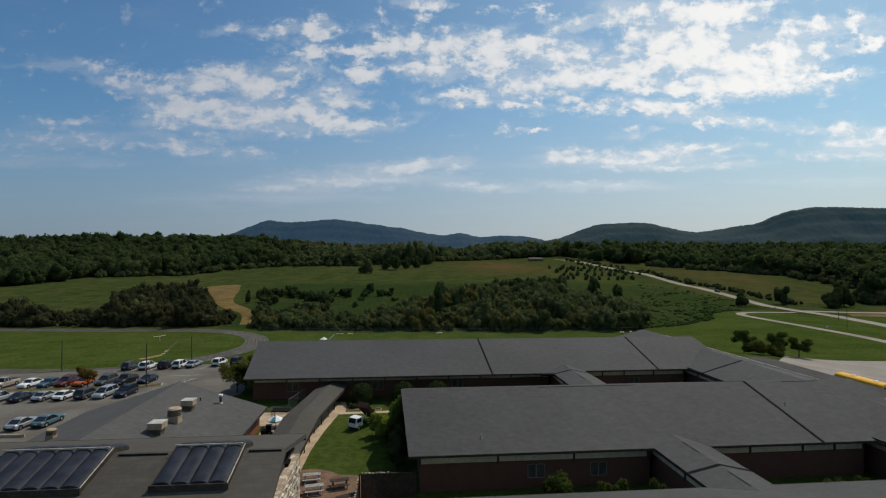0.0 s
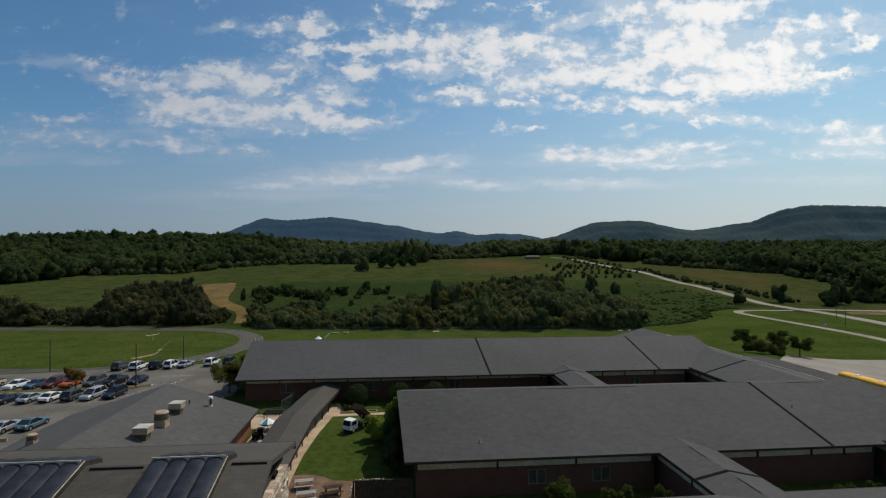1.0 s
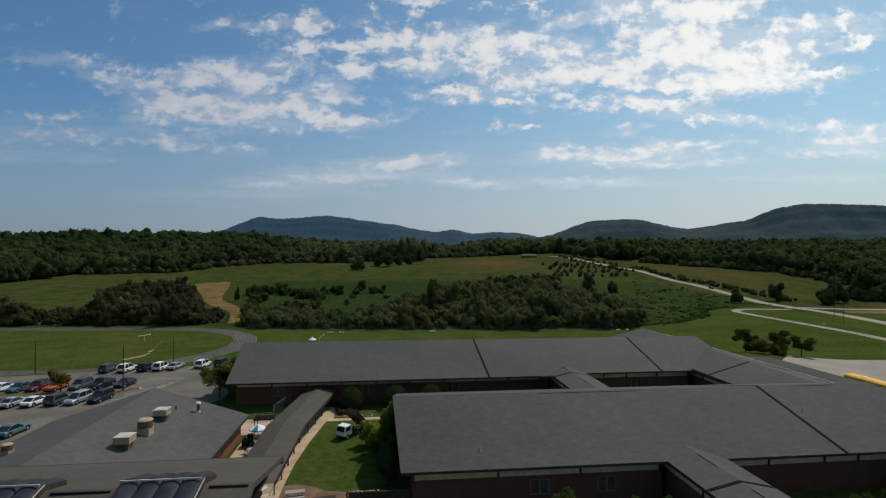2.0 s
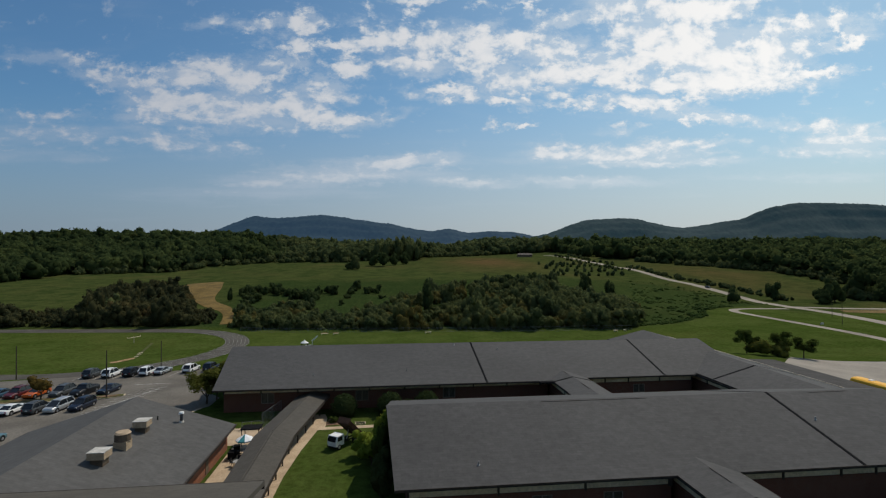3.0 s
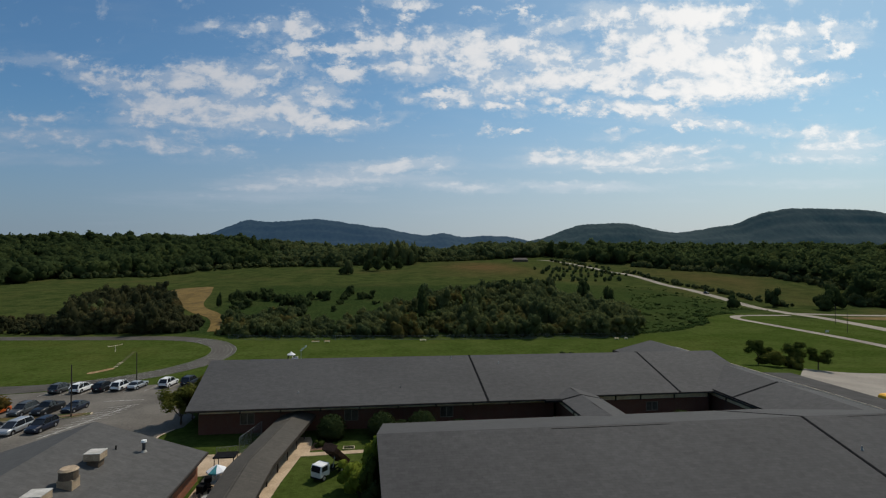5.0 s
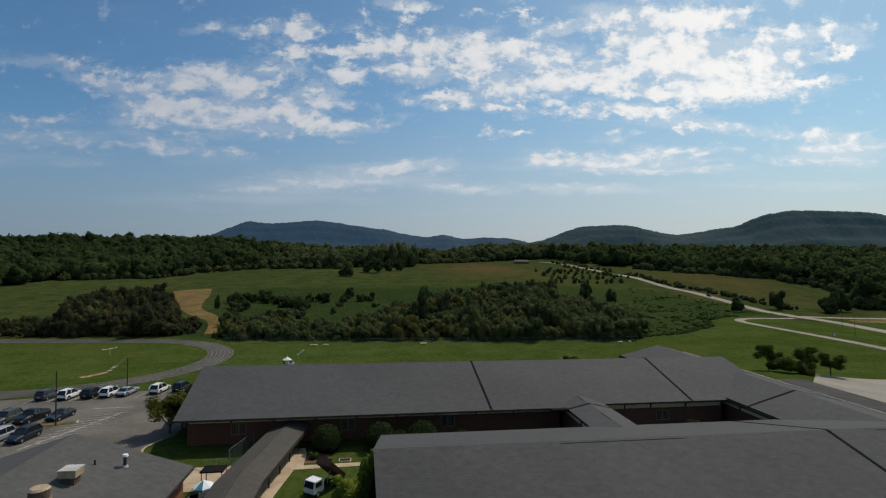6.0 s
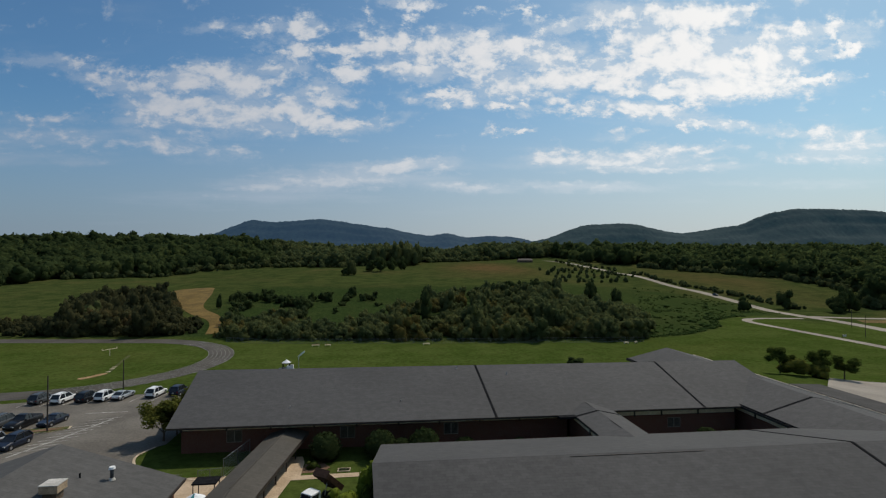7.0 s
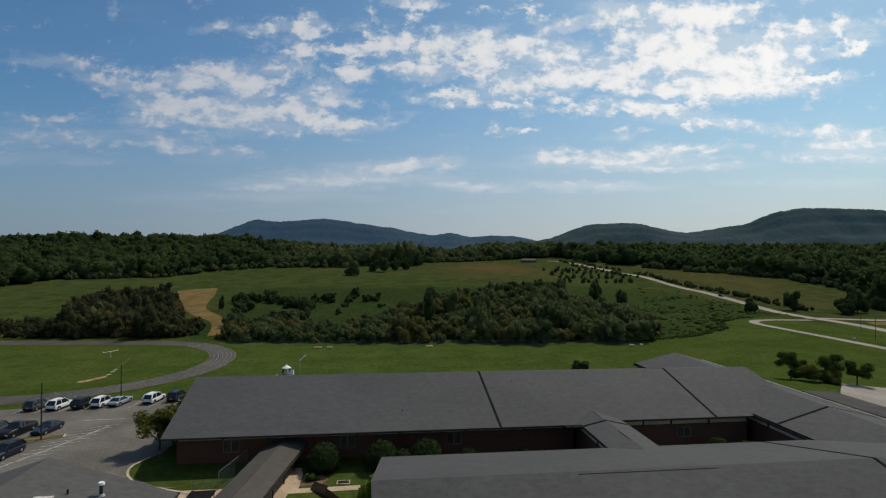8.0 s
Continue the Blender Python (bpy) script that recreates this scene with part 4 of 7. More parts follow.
def wing_ns(name, label, ridge_x, half, y0, y1, ridge_z, eave_z, material, seams=(), walls=True, prow=0.0, category="school building", inset=1.0, cap_runs=(), eave_strips=True, lean=0.0, east=None):
    """A gabled wing whose ridge runs north and south."""
    ob = thing(name, label, category, at(0, 0))
    xa, xb = ridge_x - half, ridge_x + half
    east_z = eave_z
    if east:
        xb, east_z = east
    g = Geo()
    top = lambda y: ridge_x - lean * (y1 - y)
    cuts = np.linspace(y0, y1, 13 if lean else 2)
    crest = [(top(y), y - (prow if y == y0 else 0) + (prow if y == y1 else 0), ridge_z) for y in cuts]
    slope(g, [(xa, y, eave_z) for y in cuts[::-1]], crest[::-1], 0.2)
    slope(g, [(xb, y, east_z) for y in cuts], crest, 0.2)
    roof = part("roof", g, material, ob)
    for x, s, z in ((xa, -1, eave_z), (xb, 1, east_z)):
        part("fascia", Geo().box(min(x, x + 0.05 * s), max(x, x + 0.05 * s), y0, y1, z - 0.32, z + 0.01), M_FASCIA, ob)
    for y in seams:
        for x, z in ((xa, eave_z), (xb, east_z)):
            g = Geo()
            strip_on(g, (top(y), y, ridge_z + 0.01), (x, y, z + 0.01), 0.42, 0.018, (0, 1, 0))
            part("roof_joint", g, M_SEAM, roof)
    for ya2, yb2 in cap_runs:
        g = Geo()
        strip_on(g, (ridge_x - 0.1, ya2, ridge_z + 0.02), (ridge_x - 0.1, yb2, ridge_z + 0.02), 0.07, 0.015, (1, 0, 0))
        part("ridge_vent", g, M_FASCIA, roof)
    # added strips along the eaves; the pale east one imitates the sunlit slope
    for s in (-1, 1) if eave_strips else ():
        g = Geo()
        x, z = (xb, east_z) if s > 0 else (xa, eave_z)
        strip_on(g, (x - s * 0.14, y0, z + 0.10), (x - s * 0.14, y1, z + 0.08), 0.18, 0.07, (1, 0, 0))
        part("eave_strip", g, M_TRIM if s > 0 and half > 5 else M_SEAM, roof)
    if walls:
        for x, s in ((xa + inset, -1), (xb - inset, 1)):
            xi = x - s * 0.3
            g = Geo()
            g.box(min(x, xi), max(x, xi), y0 + 0.4, y1 - 0.4, -0.3, eave_z - 1.2)
            part("wall", g, M_BRICK, ob)
            g = Geo()
            g.box(min(x - s * 0.06, xi), max(x - s * 0.06, xi), y0 + 0.4, y1 - 0.4, eave_z - 1.19, eave_z - 0.25)
            part("panel", g, M_CREAM, ob, "cream panel under the eaves")
            k = max(1, int((y1 - y0) / 6))
            for i in range(k + 1):
                yy = y0 + 0.5 + (y1 - y0 - 1.0) * i / k
                g = Geo()
                g.box(min(x + s * 0.05, xi), max(x + s * 0.05, xi), yy - 0.1, yy + 0.1, eave_z - 1.4, eave_z - 0.2)
                part("post", g, M_FASCIA, ob)
    return ob, roof


east, _ = wing_ns("school_wing", "brick cross wing with a low grey shingle roof", 61.0, 9.0, 30.0, 121.0, 6.25, EAVE, M_SHINGLE, seams=(82.0,), prow=0.0, lean=0.034, east=(67.3, 4.5))
wing_ns("corridor", "brick link corridor with a small grey gable roof", 29.6, 3.05, 72.8, 88.4, 4.78, EAVE, M_SHINGLE, seams=(84.0,), cap_runs=((77.0, 80.0), (86.0, 88.0)), category="corridor", inset=0.5, eave_strips=False)
wing_ns("corridor", "brick link corridor with a grey gable roof by a courtyard", 29.6, 3.05, 37.3, 51.6, 4.78, EAVE, M_SHINGLE, seams=(43.0,), cap_runs=((46.0, 49.0), (38.6, 41.5)), category="corridor", inset=0.5, eave_strips=False)


M_CANOPY = surface("dark_felt_roof", mottled((0.052, 0.048, 0.045), (0.068, 0.064, 0.060), 0.3, 4.0, 0.2), 0.9)


def bus_canopy():
    ob = thing("bus_canopy", "long low grey bus canopy on posts", "canopy", at(0, 0))
    g = Geo()
    g.prism(*slab((72.9, 40.0, 3.0), (79.0, 40.0, 2.7), (79.0, 101.5, 2.7), (72.9, 101.5, 3.0), 0.25))
    part("roof", g, M_CANOPY, ob)
    for i in range(9):
        for x in (73.4, 78.4):
            g = Geo()
            y = 41.5 + i * 7.3
            g.tube((x, y, ground(x, y) - 0.1), (x, y, 2.6), 0.08, 0.08, 8)
            part("post", g, M_FASCIA, ob)


bus_canopy()


def school_bus(x, y, turn):
    z = ground(x, y) + 0.04
    ob = thing("school_bus", "yellow school bus parked beside the canopy", "bus", at(x, y, z, turn))
    L, W, H0, H1 = 11.0, 2.4, 0.55, 3.15
    prof = [(-W / 2, H0), (W / 2, H0), (W / 2, 2.55), (W / 2 - 0.12, 2.88), (W / 2 - 0.45, 3.08), (0, H1), (-W / 2 + 0.45, 3.08), (-W / 2 + 0.12, 2.88), (-W / 2, 2.55)]
    g = Geo()
    g.prism([(px, -L / 2, pz) for px, pz in prof], [(px, L / 2 - 1.6, pz) for px, pz in prof])
    part("body", g, M_YELLOW, ob, bevel=0.05)
    g = Geo()
    g.prism([(-1.0, L / 2 - 1.6, 0.6), (1.0, L / 2 - 1.6, 0.6), (0.9, L / 2, 0.6), (-0.9, L / 2, 0.6)], [(-1.0, L / 2 - 1.6, 1.75), (1.0, L / 2 - 1.6, 1.75), (0.85, L / 2 - 0.1, 1.45), (-0.85, L / 2 - 0.1, 1.45)])
    part("bonnet", g, M_YELLOW, ob, bevel=0.06)
    for s in (-1, 1):
        for i in range(9):
            yy = -L / 2 + 0.5 + i * 0.95
            g = Geo()
            g.box(s * W / 2 - 0.02, s * W / 2 + 0.02, yy, yy + 0.75, 1.75, 2.45)
            part("window", g, M_CARGLASS, ob)
        for yy in (-3.2, 3.9):
            wheel(ob, s * (W / 2 - 0.2), yy, 0.5, 0.5, 0.28, s)
        for zz in (1.0, 1.55):
            g = Geo()
            g.box(s * W / 2 - 0.01, s * W / 2 + 0.03, -L / 2 + 0.1, L / 2 - 1.7, zz, zz + 0.08)
            part("rub_rail", g, M_BLACK, ob)
    for yy in (-2.6, 1.8):
        g = Geo()
        g.box(-0.35, 0.35, yy - 0.35, yy + 0.35, H1 - 0.06, H1 + 0.08)
        part("roof_hatch", g, M_WHITE, ob, "white roof hatch", bevel=0.03)
    g = Geo()
    g.box(-0.95, 0.95, L / 2 - 1.61, L / 2 - 1.57, 1.8, 2.6)
    part("windscreen", g, M_CARGLASS, ob)


def wheel(ob, x, y, z, r, w, s):
    t = Geo().tube((x - w / 2, y, z), (x + w / 2, y, z), r, r, 18)
    tyre = part("wheel", t, M_TYRE, ob, bevel=0.02)
    rim = Geo().tube((x + s * w / 2 - s * 0.02, y, z), (x + s * (w / 2 + 0.015), y, z), r * 0.62, r * 0.55, 14)
    part("rim", rim, M_RIM, tyre)


school_bus(80.9, 79.4, 180)


# ---------------------------------------------------------------- the hall with roof machines
HX, HZ, HE, HHALF, HN = -31.3, 6.7, 3.0, 12.1, 72.3
hall, hroof = wing_ns("school_hall", "brick school hall with a blue-grey shingle roof carrying machines", HX, HHALF, 35.0, HN, HZ, HE, M_SHINGLE_L, walls=False, prow=0.6, eave_strips=False)
for x, s in ((HX - HHALF + 0.9, -1), (HX + HHALF - 0.9, 1)):
    xi = x - s * 0.3
    part("wall", Geo().box(min(x, xi), max(x, xi), 35.4, HN - 0.7, -0.3, HE - 0.02), M_BRICK_HALL, hall)
g = Geo()
prof = [(HX - HHALF + 0.9, -0.3), (HX + HHALF - 0.9, -0.3), (HX + HHALF - 0.9, HE), (HX, HZ - 0.3), (HX - HHALF + 0.9, HE)]
g.prism([(x, HN - 0.7, z) for x, z in prof], [(x, HN - 0.4, z) for x, z in prof])
part("gable_wall", g, M_BRICK_HALL, hall)
for y in (57.5, 64.0):
    g = Geo().box(HX + HHALF - 0.93, HX + HHALF - 0.86, y, y + 0.9, 0.1, 2.1)
    part("door", g, M_BROWN, hall, "brown steel door")
# low eastern gutter
part("eave_strip", Geo().box(HX + HHALF + 0.06, HX + HHALF + 0.14, 35.0, HN, HE - 0.12, HE - 0.02), M_FASCIA, hall)


def hall_z(x):
    return HZ - (HZ - HE) / HHALF * abs(x - HX)


def roof_box(x, y, w, l, h, turn=0.0):
    """A hooded exhaust: sheet-metal curb, overhanging hood with a bright top."""
    z = hall_z(x)
    ob = thing("roof_exhaust", "tan metal exhaust hood with a pale weathered top", "roof vent", at(x, y, z, turn), "hoods on the hall roof")
    part("curb", Geo().box(-w * 0.36, w * 0.36, -l * 0.36, l * 0.36, -0.5, h * 0.55), M_BROWN, ob)
    part("hood", Geo().box(-w / 2, w / 2, -l / 2, l / 2, h * 0.45, h), M_TAN, ob, bevel=0.03)
    part("cap", Geo().box(-w / 2 - 0.03, w / 2 + 0.03, -l / 2 - 0.03, l / 2 + 0.03, h, h + 0.06), M_CAP, ob, "pale weathered cap")
    return ob


roof_box(-26.7, 64.0, 1.45, 1.4, 1.18)
roof_box(-26.6, 55.4, 1.5, 1.5, 1.18)


def roof_fan(x, y, r, h, label):
    z = hall_z(x)
    ob = thing("roof_fan", label, "roof fan", at(x, y, z))
    part("base", Geo().box(-r * 0.85, r * 0.85, -r * 0.85, r * 0.85, -0.4, h * 0.45), M_TAN, ob)
    part("drum", Geo().tube((0, 0, h * 0.45), (0, 0, h * 0.9), r * 1.05, r * 1.0, 20), M_BROWN, ob)
    part("lid", Geo().tube((0, 0, h * 0.9), (0, 0, h), r * 1.08, r * 0.85, 20), M_TAN, ob)


roof_fan(-26.5, 59.4, 0.72, 1.6, "round brown roof fan on a square tan base")
roof_fan(-38.2, 56.6, 0.46, 1.05, "small round brown roof fan on the far slope")


def flue(x, y, h):
    z = hall_z(x)
    ob = thing("flue", "dark metal flue pipe with a white rain cap", "flue", at(x, y, z))
    part("pipe", Geo().tube((0, 0, -0.2), (0, 0, h * 0.8), 0.16, 0.16, 14), M_PIPE, ob)
    part("collar", Geo().tube((0, 0, 0.0), (0, 0, 0.22), 0.32, 0.2, 14), M_CAP, ob)
    part("rain_cap", Geo().tube((0, 0, h * 0.84), (0, 0, h), 0.30, 0.24, 14), M_WHITE, ob)


flue(-24.4, 68.7, 1.25)
for x, y in ((-26.7, 67.8), (-35.0, 50.5)):
    ob = thing("vent_pipe", "short dark roof vent pipe", "vent pipe", at(x, y, hall_z(x)))
    part("pipe", Geo().tube((0, 0, -0.1), (0, 0, 0.4), 0.08, 0.08, 8), M_SEAM, ob)

# ---------------------------------------------------------------- the high gymnasium with skylights
GY, GZ, GRUN, GSL = 27.2, 13.4, 9.0, 0.285
gym = thing("gymnasium", "tall stone-ended gymnasium with a brown-grey roof and skylights", "school building", at(0, 0))
GX0, GX1 = -46.0, -6.8
ge = GZ - GSL * GRUN
g = Geo()
g.prism(*slab((GX0, GY - GRUN, ge), (GX1 + 0.1, GY - GRUN, ge), (GX1 - 0.2, GY, GZ), (GX0, GY, GZ), 0.3))
g.prism(*slab((GX0, GY, GZ), (GX1 - 0.2, GY, GZ), (GX1 - 0.65, GY + GRUN, ge + 0.3), (GX0, GY + GRUN, ge + 0.3), 0.3))
groof = part("roof", g, M_SHINGLE_F, gym)
part("fascia", Geo().box(GX0, GX1 - 0.65, GY + GRUN + 0.003, GY + GRUN + 0.06, ge - 0.2, ge + 0.31), M_FASCIA, gym)
for xa, xb in ((-9.0, -7.2), (-16.0, -13.4)):
    g = Geo()
    strip_on(g, (xa, GY - 0.25, GZ - 0.25 * GSL + 0.05), (xb, GY - 0.25, GZ - 0.25 * GSL + 0.03), 0.10, 0.03, (0, 1, 0))
    part("ridge_vent", g, M_SEAM, groof)
part("stone_wall", Geo().box(-7.7, -6.98, 19.0, 31.3, -0.3, 11.5), M_STONE, gym, "pale rubble stone end wall")
part("clerestory", Geo().box(-7.9, -7.5, 20.0, 32.2, 11.45, 11.72), M_FASCIA, gym, "dark band under the roof")
part("vent_window", Geo().box(-7.5, -7.3, 29.2, 30.0, 11.52, 11.70), M_SEAM, gym)
# the rubble face: uneven stones standing proud of the wall
stone_rng = random.Random(21)
stone_meshes = []
for k in range(5):
    w, h, d = stone_rng.uniform(0.22, 0.30), stone_rng.uniform(0.17, 0.23), stone_rng.uniform(0.05, 0.12)
    j = lambda: stone_rng.uniform(-0.04, 0.04)
    rim = [(-w, -h), (w, -h), (w, h), (-w, h)]
    g = Geo()
    g.prism([(0.0, a + j(), b + j()) for a, b in rim], [(d + j() * 0.3, a * 0.78 + j(), b * 0.75 + j()) for a, b in rim])
    stone_meshes.append(g.mesh("stone", M_STONE))
stone_parent = next(o for o in gym.children if o.name.startswith("stone_wall"))
for r in range(21):
    for c in range(14):
        ob = new("stone", stone_meshes[stone_rng.randrange(5)])
        ob.parent = stone_parent
        ob.matrix_basis = pose(-6.99, 24.1 + c * 0.5 + (0.25 if r % 2 else 0) + stone_rng.uniform(-0.05, 0.05), 2.5 + r * 0.43 + stone_rng.uniform(-0.04, 0.04), stone_rng.uniform(-9, 9), 0, 0)
part("side_wall", Geo().box(GX0 + 0.6, -7.9, GY + 5.6, GY + 6.0, -0.3, ge - 0.1), M_BRICK, gym)
part("side_wall", Geo().box(GX0 + 0.6, -7.9, GY - 6.0, GY - 5.6, -0.3, ge - 0.1), M_BRICK, gym)
part("end_wall", Geo().box(GX0 + 0.6, GX0 + 0.9, GY - 5.6, GY + 5.6, -0.3, ge - 0.1), M_BRICK, gym)


def skylight(x0, ribs, pitch):
    """Barrel vaults side by side, running up the slope, over the ridge and a little way down."""
    ob = thing("skylight", "row of smoked plastic barrel-vault skylights on a white kerb", "skylight", at(0, 0), "skylights on the gymnasium roof")
    x1 = x0 + ribs * pitch
    y0, y1 = GY - 3.05, GY + 1.6
    top = lambda y: GZ - GSL * abs(y - GY) + 0.26
    for x, w in ((x1, 0.05), (x0 - 0.05, 0.05)):
        g = Geo()
        for ya, yb in ((y0, GY), (GY, y1)):
            g.prism([(x, ya, top(ya) - 0.5), (x + w, ya, top(ya) - 0.5), (x + w, yb, top(yb) - 0.5), (x, yb, top(yb) - 0.5)],
                    [(x, ya, top(ya) + 0.02), (x + w, ya, top(ya) + 0.02), (x + w, yb, top(yb) + 0.02), (x, yb, top(yb) + 0.02)])
        part("kerb", g, M_FASCIA, ob, "dark side kerb")
    for x in (x1,):
        g = Geo()
        strip_on(g, (x + 0.03, y0, top(y0) + 0.035), (x + 0.03, GY, top(GY) + 0.035), 0.06, 0.012, (1, 0, 0))
        part("trim", g, M_TRIM, ob, "thin pale edge trim")
    g = Geo().box(x0 - 0.1, x1 + 0.1, y0 - 0.12, y0 - 0.002, top(y0) - 0.6, top(y0) + 0.05)
    part("front_kerb", g, M_FASCIA, ob, "dark front kerb")
    for i in range(ribs):
        g = Geo()
        k = 10
        rows = []
        for y in (y0, y0 + 1.2, GY - 0.25, GY, GY + 0.25, y1):
            row = []
            for j in range(k + 1):
                a = math.pi * j / k
                row.append((x0 + i * pitch + pitch / 2 - math.cos(a) * pitch * 0.485, y, top(y) + math.sin(a) * 0.17))
            rows.append(row)
        base = 0
        for r in rows:
            g.v += r
        for r in range(len(rows) - 1):
            for j in range(k):
                q = r * (k + 1) + j
                g.f.append((q, q + 1, q + k + 2, q + k + 1))
        g.f.append(tuple(range(k + 1)))
        g.f.append(tuple(range(len(g.v) - 1, len(g.v) - k - 2, -1)))
        part("vault", g, M_SKYGLASS, ob, smooth=False)
        part("glazing_bar", Geo().box(x0 + i * pitch - 0.03, x0 + i * pitch + 0.03, GY - 0.03, GY + 0.03, GZ + 0.1, GZ + 0.30), M_FASCIA, ob)
    g = Geo().box(x0, x1, GY - 0.3, GY - 0.24, top(GY - 0.27) + 0.2, top(GY - 0.27) + 0.27)
    part("cross_bar", g, M_TRIM, ob, "pale cross bar at the ridge")


skylight(-13.0, 4, 0.92)
skylight(-21.95, 6, 0.92)

# ---------------------------------------------------------------- covered walkway
walkway = thing("covered_walkway", "covered walkway with a grey gable roof on slim posts", "walkway", at(0, 0))
WPTS = [(-11.45, 86.9, 2.4), (-13.8, 69.0, 2.4), (-13.7, 45.0, 2.05)]
for (xa, ya, ha), (xb, yb, hb) in zip(WPTS, WPTS[1:]):
    g = Geo()
    g.prism(*slab((xb - hb, yb, 2.42), (xb, yb, 3.05), (xa, ya, 3.05), (xa - ha, ya, 2.42), 0.16))
    g.prism(*slab((xb, yb, 3.05), (xb + hb, yb, 2.42), (xa + ha, ya, 2.42), (xa, ya, 3.05), 0.16))
    part("roof", g, M_SHINGLE_F, walkway)
    for s in (-1, 1):
        g = Geo()
        # east fascia hangs lower, its dark face standing in for shade under the roof
        low = 1.98 if s > 0 else 2.10
        g.prism([(xb + s * hb, yb, low), (xb + s * hb + 0.05, yb, low), (xa + s * ha + 0.05, ya, low), (xa + s * ha, ya, low)],
                [(xb + s * hb, yb, 2.43), (xb + s * hb + 0.05, yb, 2.43), (xa + s * ha + 0.05, ya, 2.43), (xa + s * ha, ya, 2.43)])
        part("fascia", g, M_FASCIA, walkway)
    g = Geo()
    strip_on(g, (xa - 0.25, ya - 0.4, 3.0), (xb - 0.25, yb + 0.4, 3.0), 0.12, 0.04, (1, 0, 0))
    part("ridge_cap", g, M_SHINGLE_F, walkway)
for i in range(11):
    y = 83.8 - i * 3.6
    t = min(1.0, max(0.0, (85.6 - y) / 16.6))
    x = -11.7 - 2.2 * t
    for s in (-1, 1):
        g = Geo().box(x + s * 1.75 - 0.07, x + s * 1.75 + 0.07, y - 0.07, y + 0.07, -0.05, 2.5)
        part("post", g, M_FASCIA, walkway)

# ---------------------------------------------------------------- courtyard things
def picnic_table(x, y, turn, wood=None, label="weathered grey picnic table with fixed benches"):
    M_PLANK = wood or M_WOODGREY
    ob = thing("picnic_table", label, "picnic table", at(x, y, 0.02, turn), "picnic tables on bare earth")
    for i in range(5):
        part("board", Geo().box(-0.95, 0.95, -0.38 + i * 0.155, -0.38 + i * 0.155 + 0.14, 0.72, 0.76), M_PLANK, ob)
    for s in (-1, 1):
        part("bench", Geo().box(-0.95, 0.95, s * 0.72 - 0.14, s * 0.72 + 0.14, 0.42, 0.46), M_PLANK, ob)
        for t in (-1, 1):
            part("leg", Geo().tube((s * 0.7, t * 0.72, 0.0), (s * 0.7, t * 0.2, 0.73), 0.05, 0.05, 6), M_PLANK, ob)
        part("brace", Geo().box(s * 0.7 - 0.03, s * 0.7 + 0.03, -0.75, 0.75, 0.36, 0.42), M_PLANK, ob)


picnic_table(-9.9, 54.0, 8)
picnic_table(-9.2, 51.2, 10)
picnic_table(-6.7, 52.3, 12, M_WOODDARK, "dark picnic table with fixed benches")
# this table stands in for a dark object of unclear kind
picnic_table(-5.6, 48.6, 24, M_WOODDARK, "dark picnic table with fixed benches")


def wheelie(x, y, turn, name, label, material):
    ob = thing(name, label, "equipment", at(x, y, 0.02, turn))
    part("body", Geo().box(-0.35, 0.35, -0.5, 0.5, 0.12, 0.85), material, ob, bevel=0.06)
    part("lid", Geo().box(-0.38, 0.38, -0.53, 0.53, 0.86, 0.94), material, ob, bevel=0.03)
    for s in (-1, 1):
        part("leg", Geo().tube((s * 0.28, -0.4, 0), (s * 0.28, -0.4, 0.2), 0.05, 0.05, 6), M_BLACK, ob)
        part("leg", Geo().tube((s * 0.28, 0.4, 0), (s * 0.28, 0.4, 0.2), 0.05, 0.05, 6), M_BLACK, ob)


wheelie(-18.5, 70.4, 10, "bin", "dark green bin on the patio", M_SEAM)
wheelie(-18.6, 68.6, -6, "bin", "dark green bin on the patio", M_SEAM)


def umbrella(x, y, r, h):
    ob = thing("parasol", "teal and white patio parasol, open", "parasol", at(x, y, 0.03, 12))
    part("pole", Geo().tube((0, 0, 0), (0, 0, h), 0.03, 0.025, 8), M_METAL, ob)
    part("base", Geo().tube((0, 0, 0), (0, 0, 0.1), 0.28, 0.24, 14), M_BLACK, ob)
    for i in range(8):
        a, b = 2 * math.pi * i / 8, 2 * math.pi * (i + 1) / 8
        g = Geo()
        A, B = (math.cos(a) * r, math.sin(a) * r, h - 0.62), (math.cos(b) * r, math.sin(b) * r, h - 0.62)
        A2, B2 = (A[0], A[1], A[2] - 0.14), (B[0], B[1], B[2] - 0.14)
        g.face((0, 0, h), A, B)
        g.face(A, A2, B2, B)
        part("canopy_panel", g, M_TEAL if i in (2, 5) else M_CANVAS, ob)


umbrella(-17.4, 69.8, 1.1, 2.5)


def cafe_table(x, y):
    ob = thing("patio_table", "round pale patio table under the parasol", "table", at(x, y, 0.03))
    part("top", Geo().tube((0, 0, 0.70), (0, 0, 0.74), 0.55, 0.55, 18), M_WOODGREY, ob)
    for i in range(4):
        a = i * math.pi / 2
        part("leg", Geo().tube((math.cos(a) * 0.35, math.sin(a) * 0.35, 0), (math.cos(a) * 0.25, math.sin(a) * 0.25, 0.7), 0.03, 0.03, 6), M_METAL, ob)


cafe_table(-17.4, 69.4)
cafe_table(-17.2, 66.0)


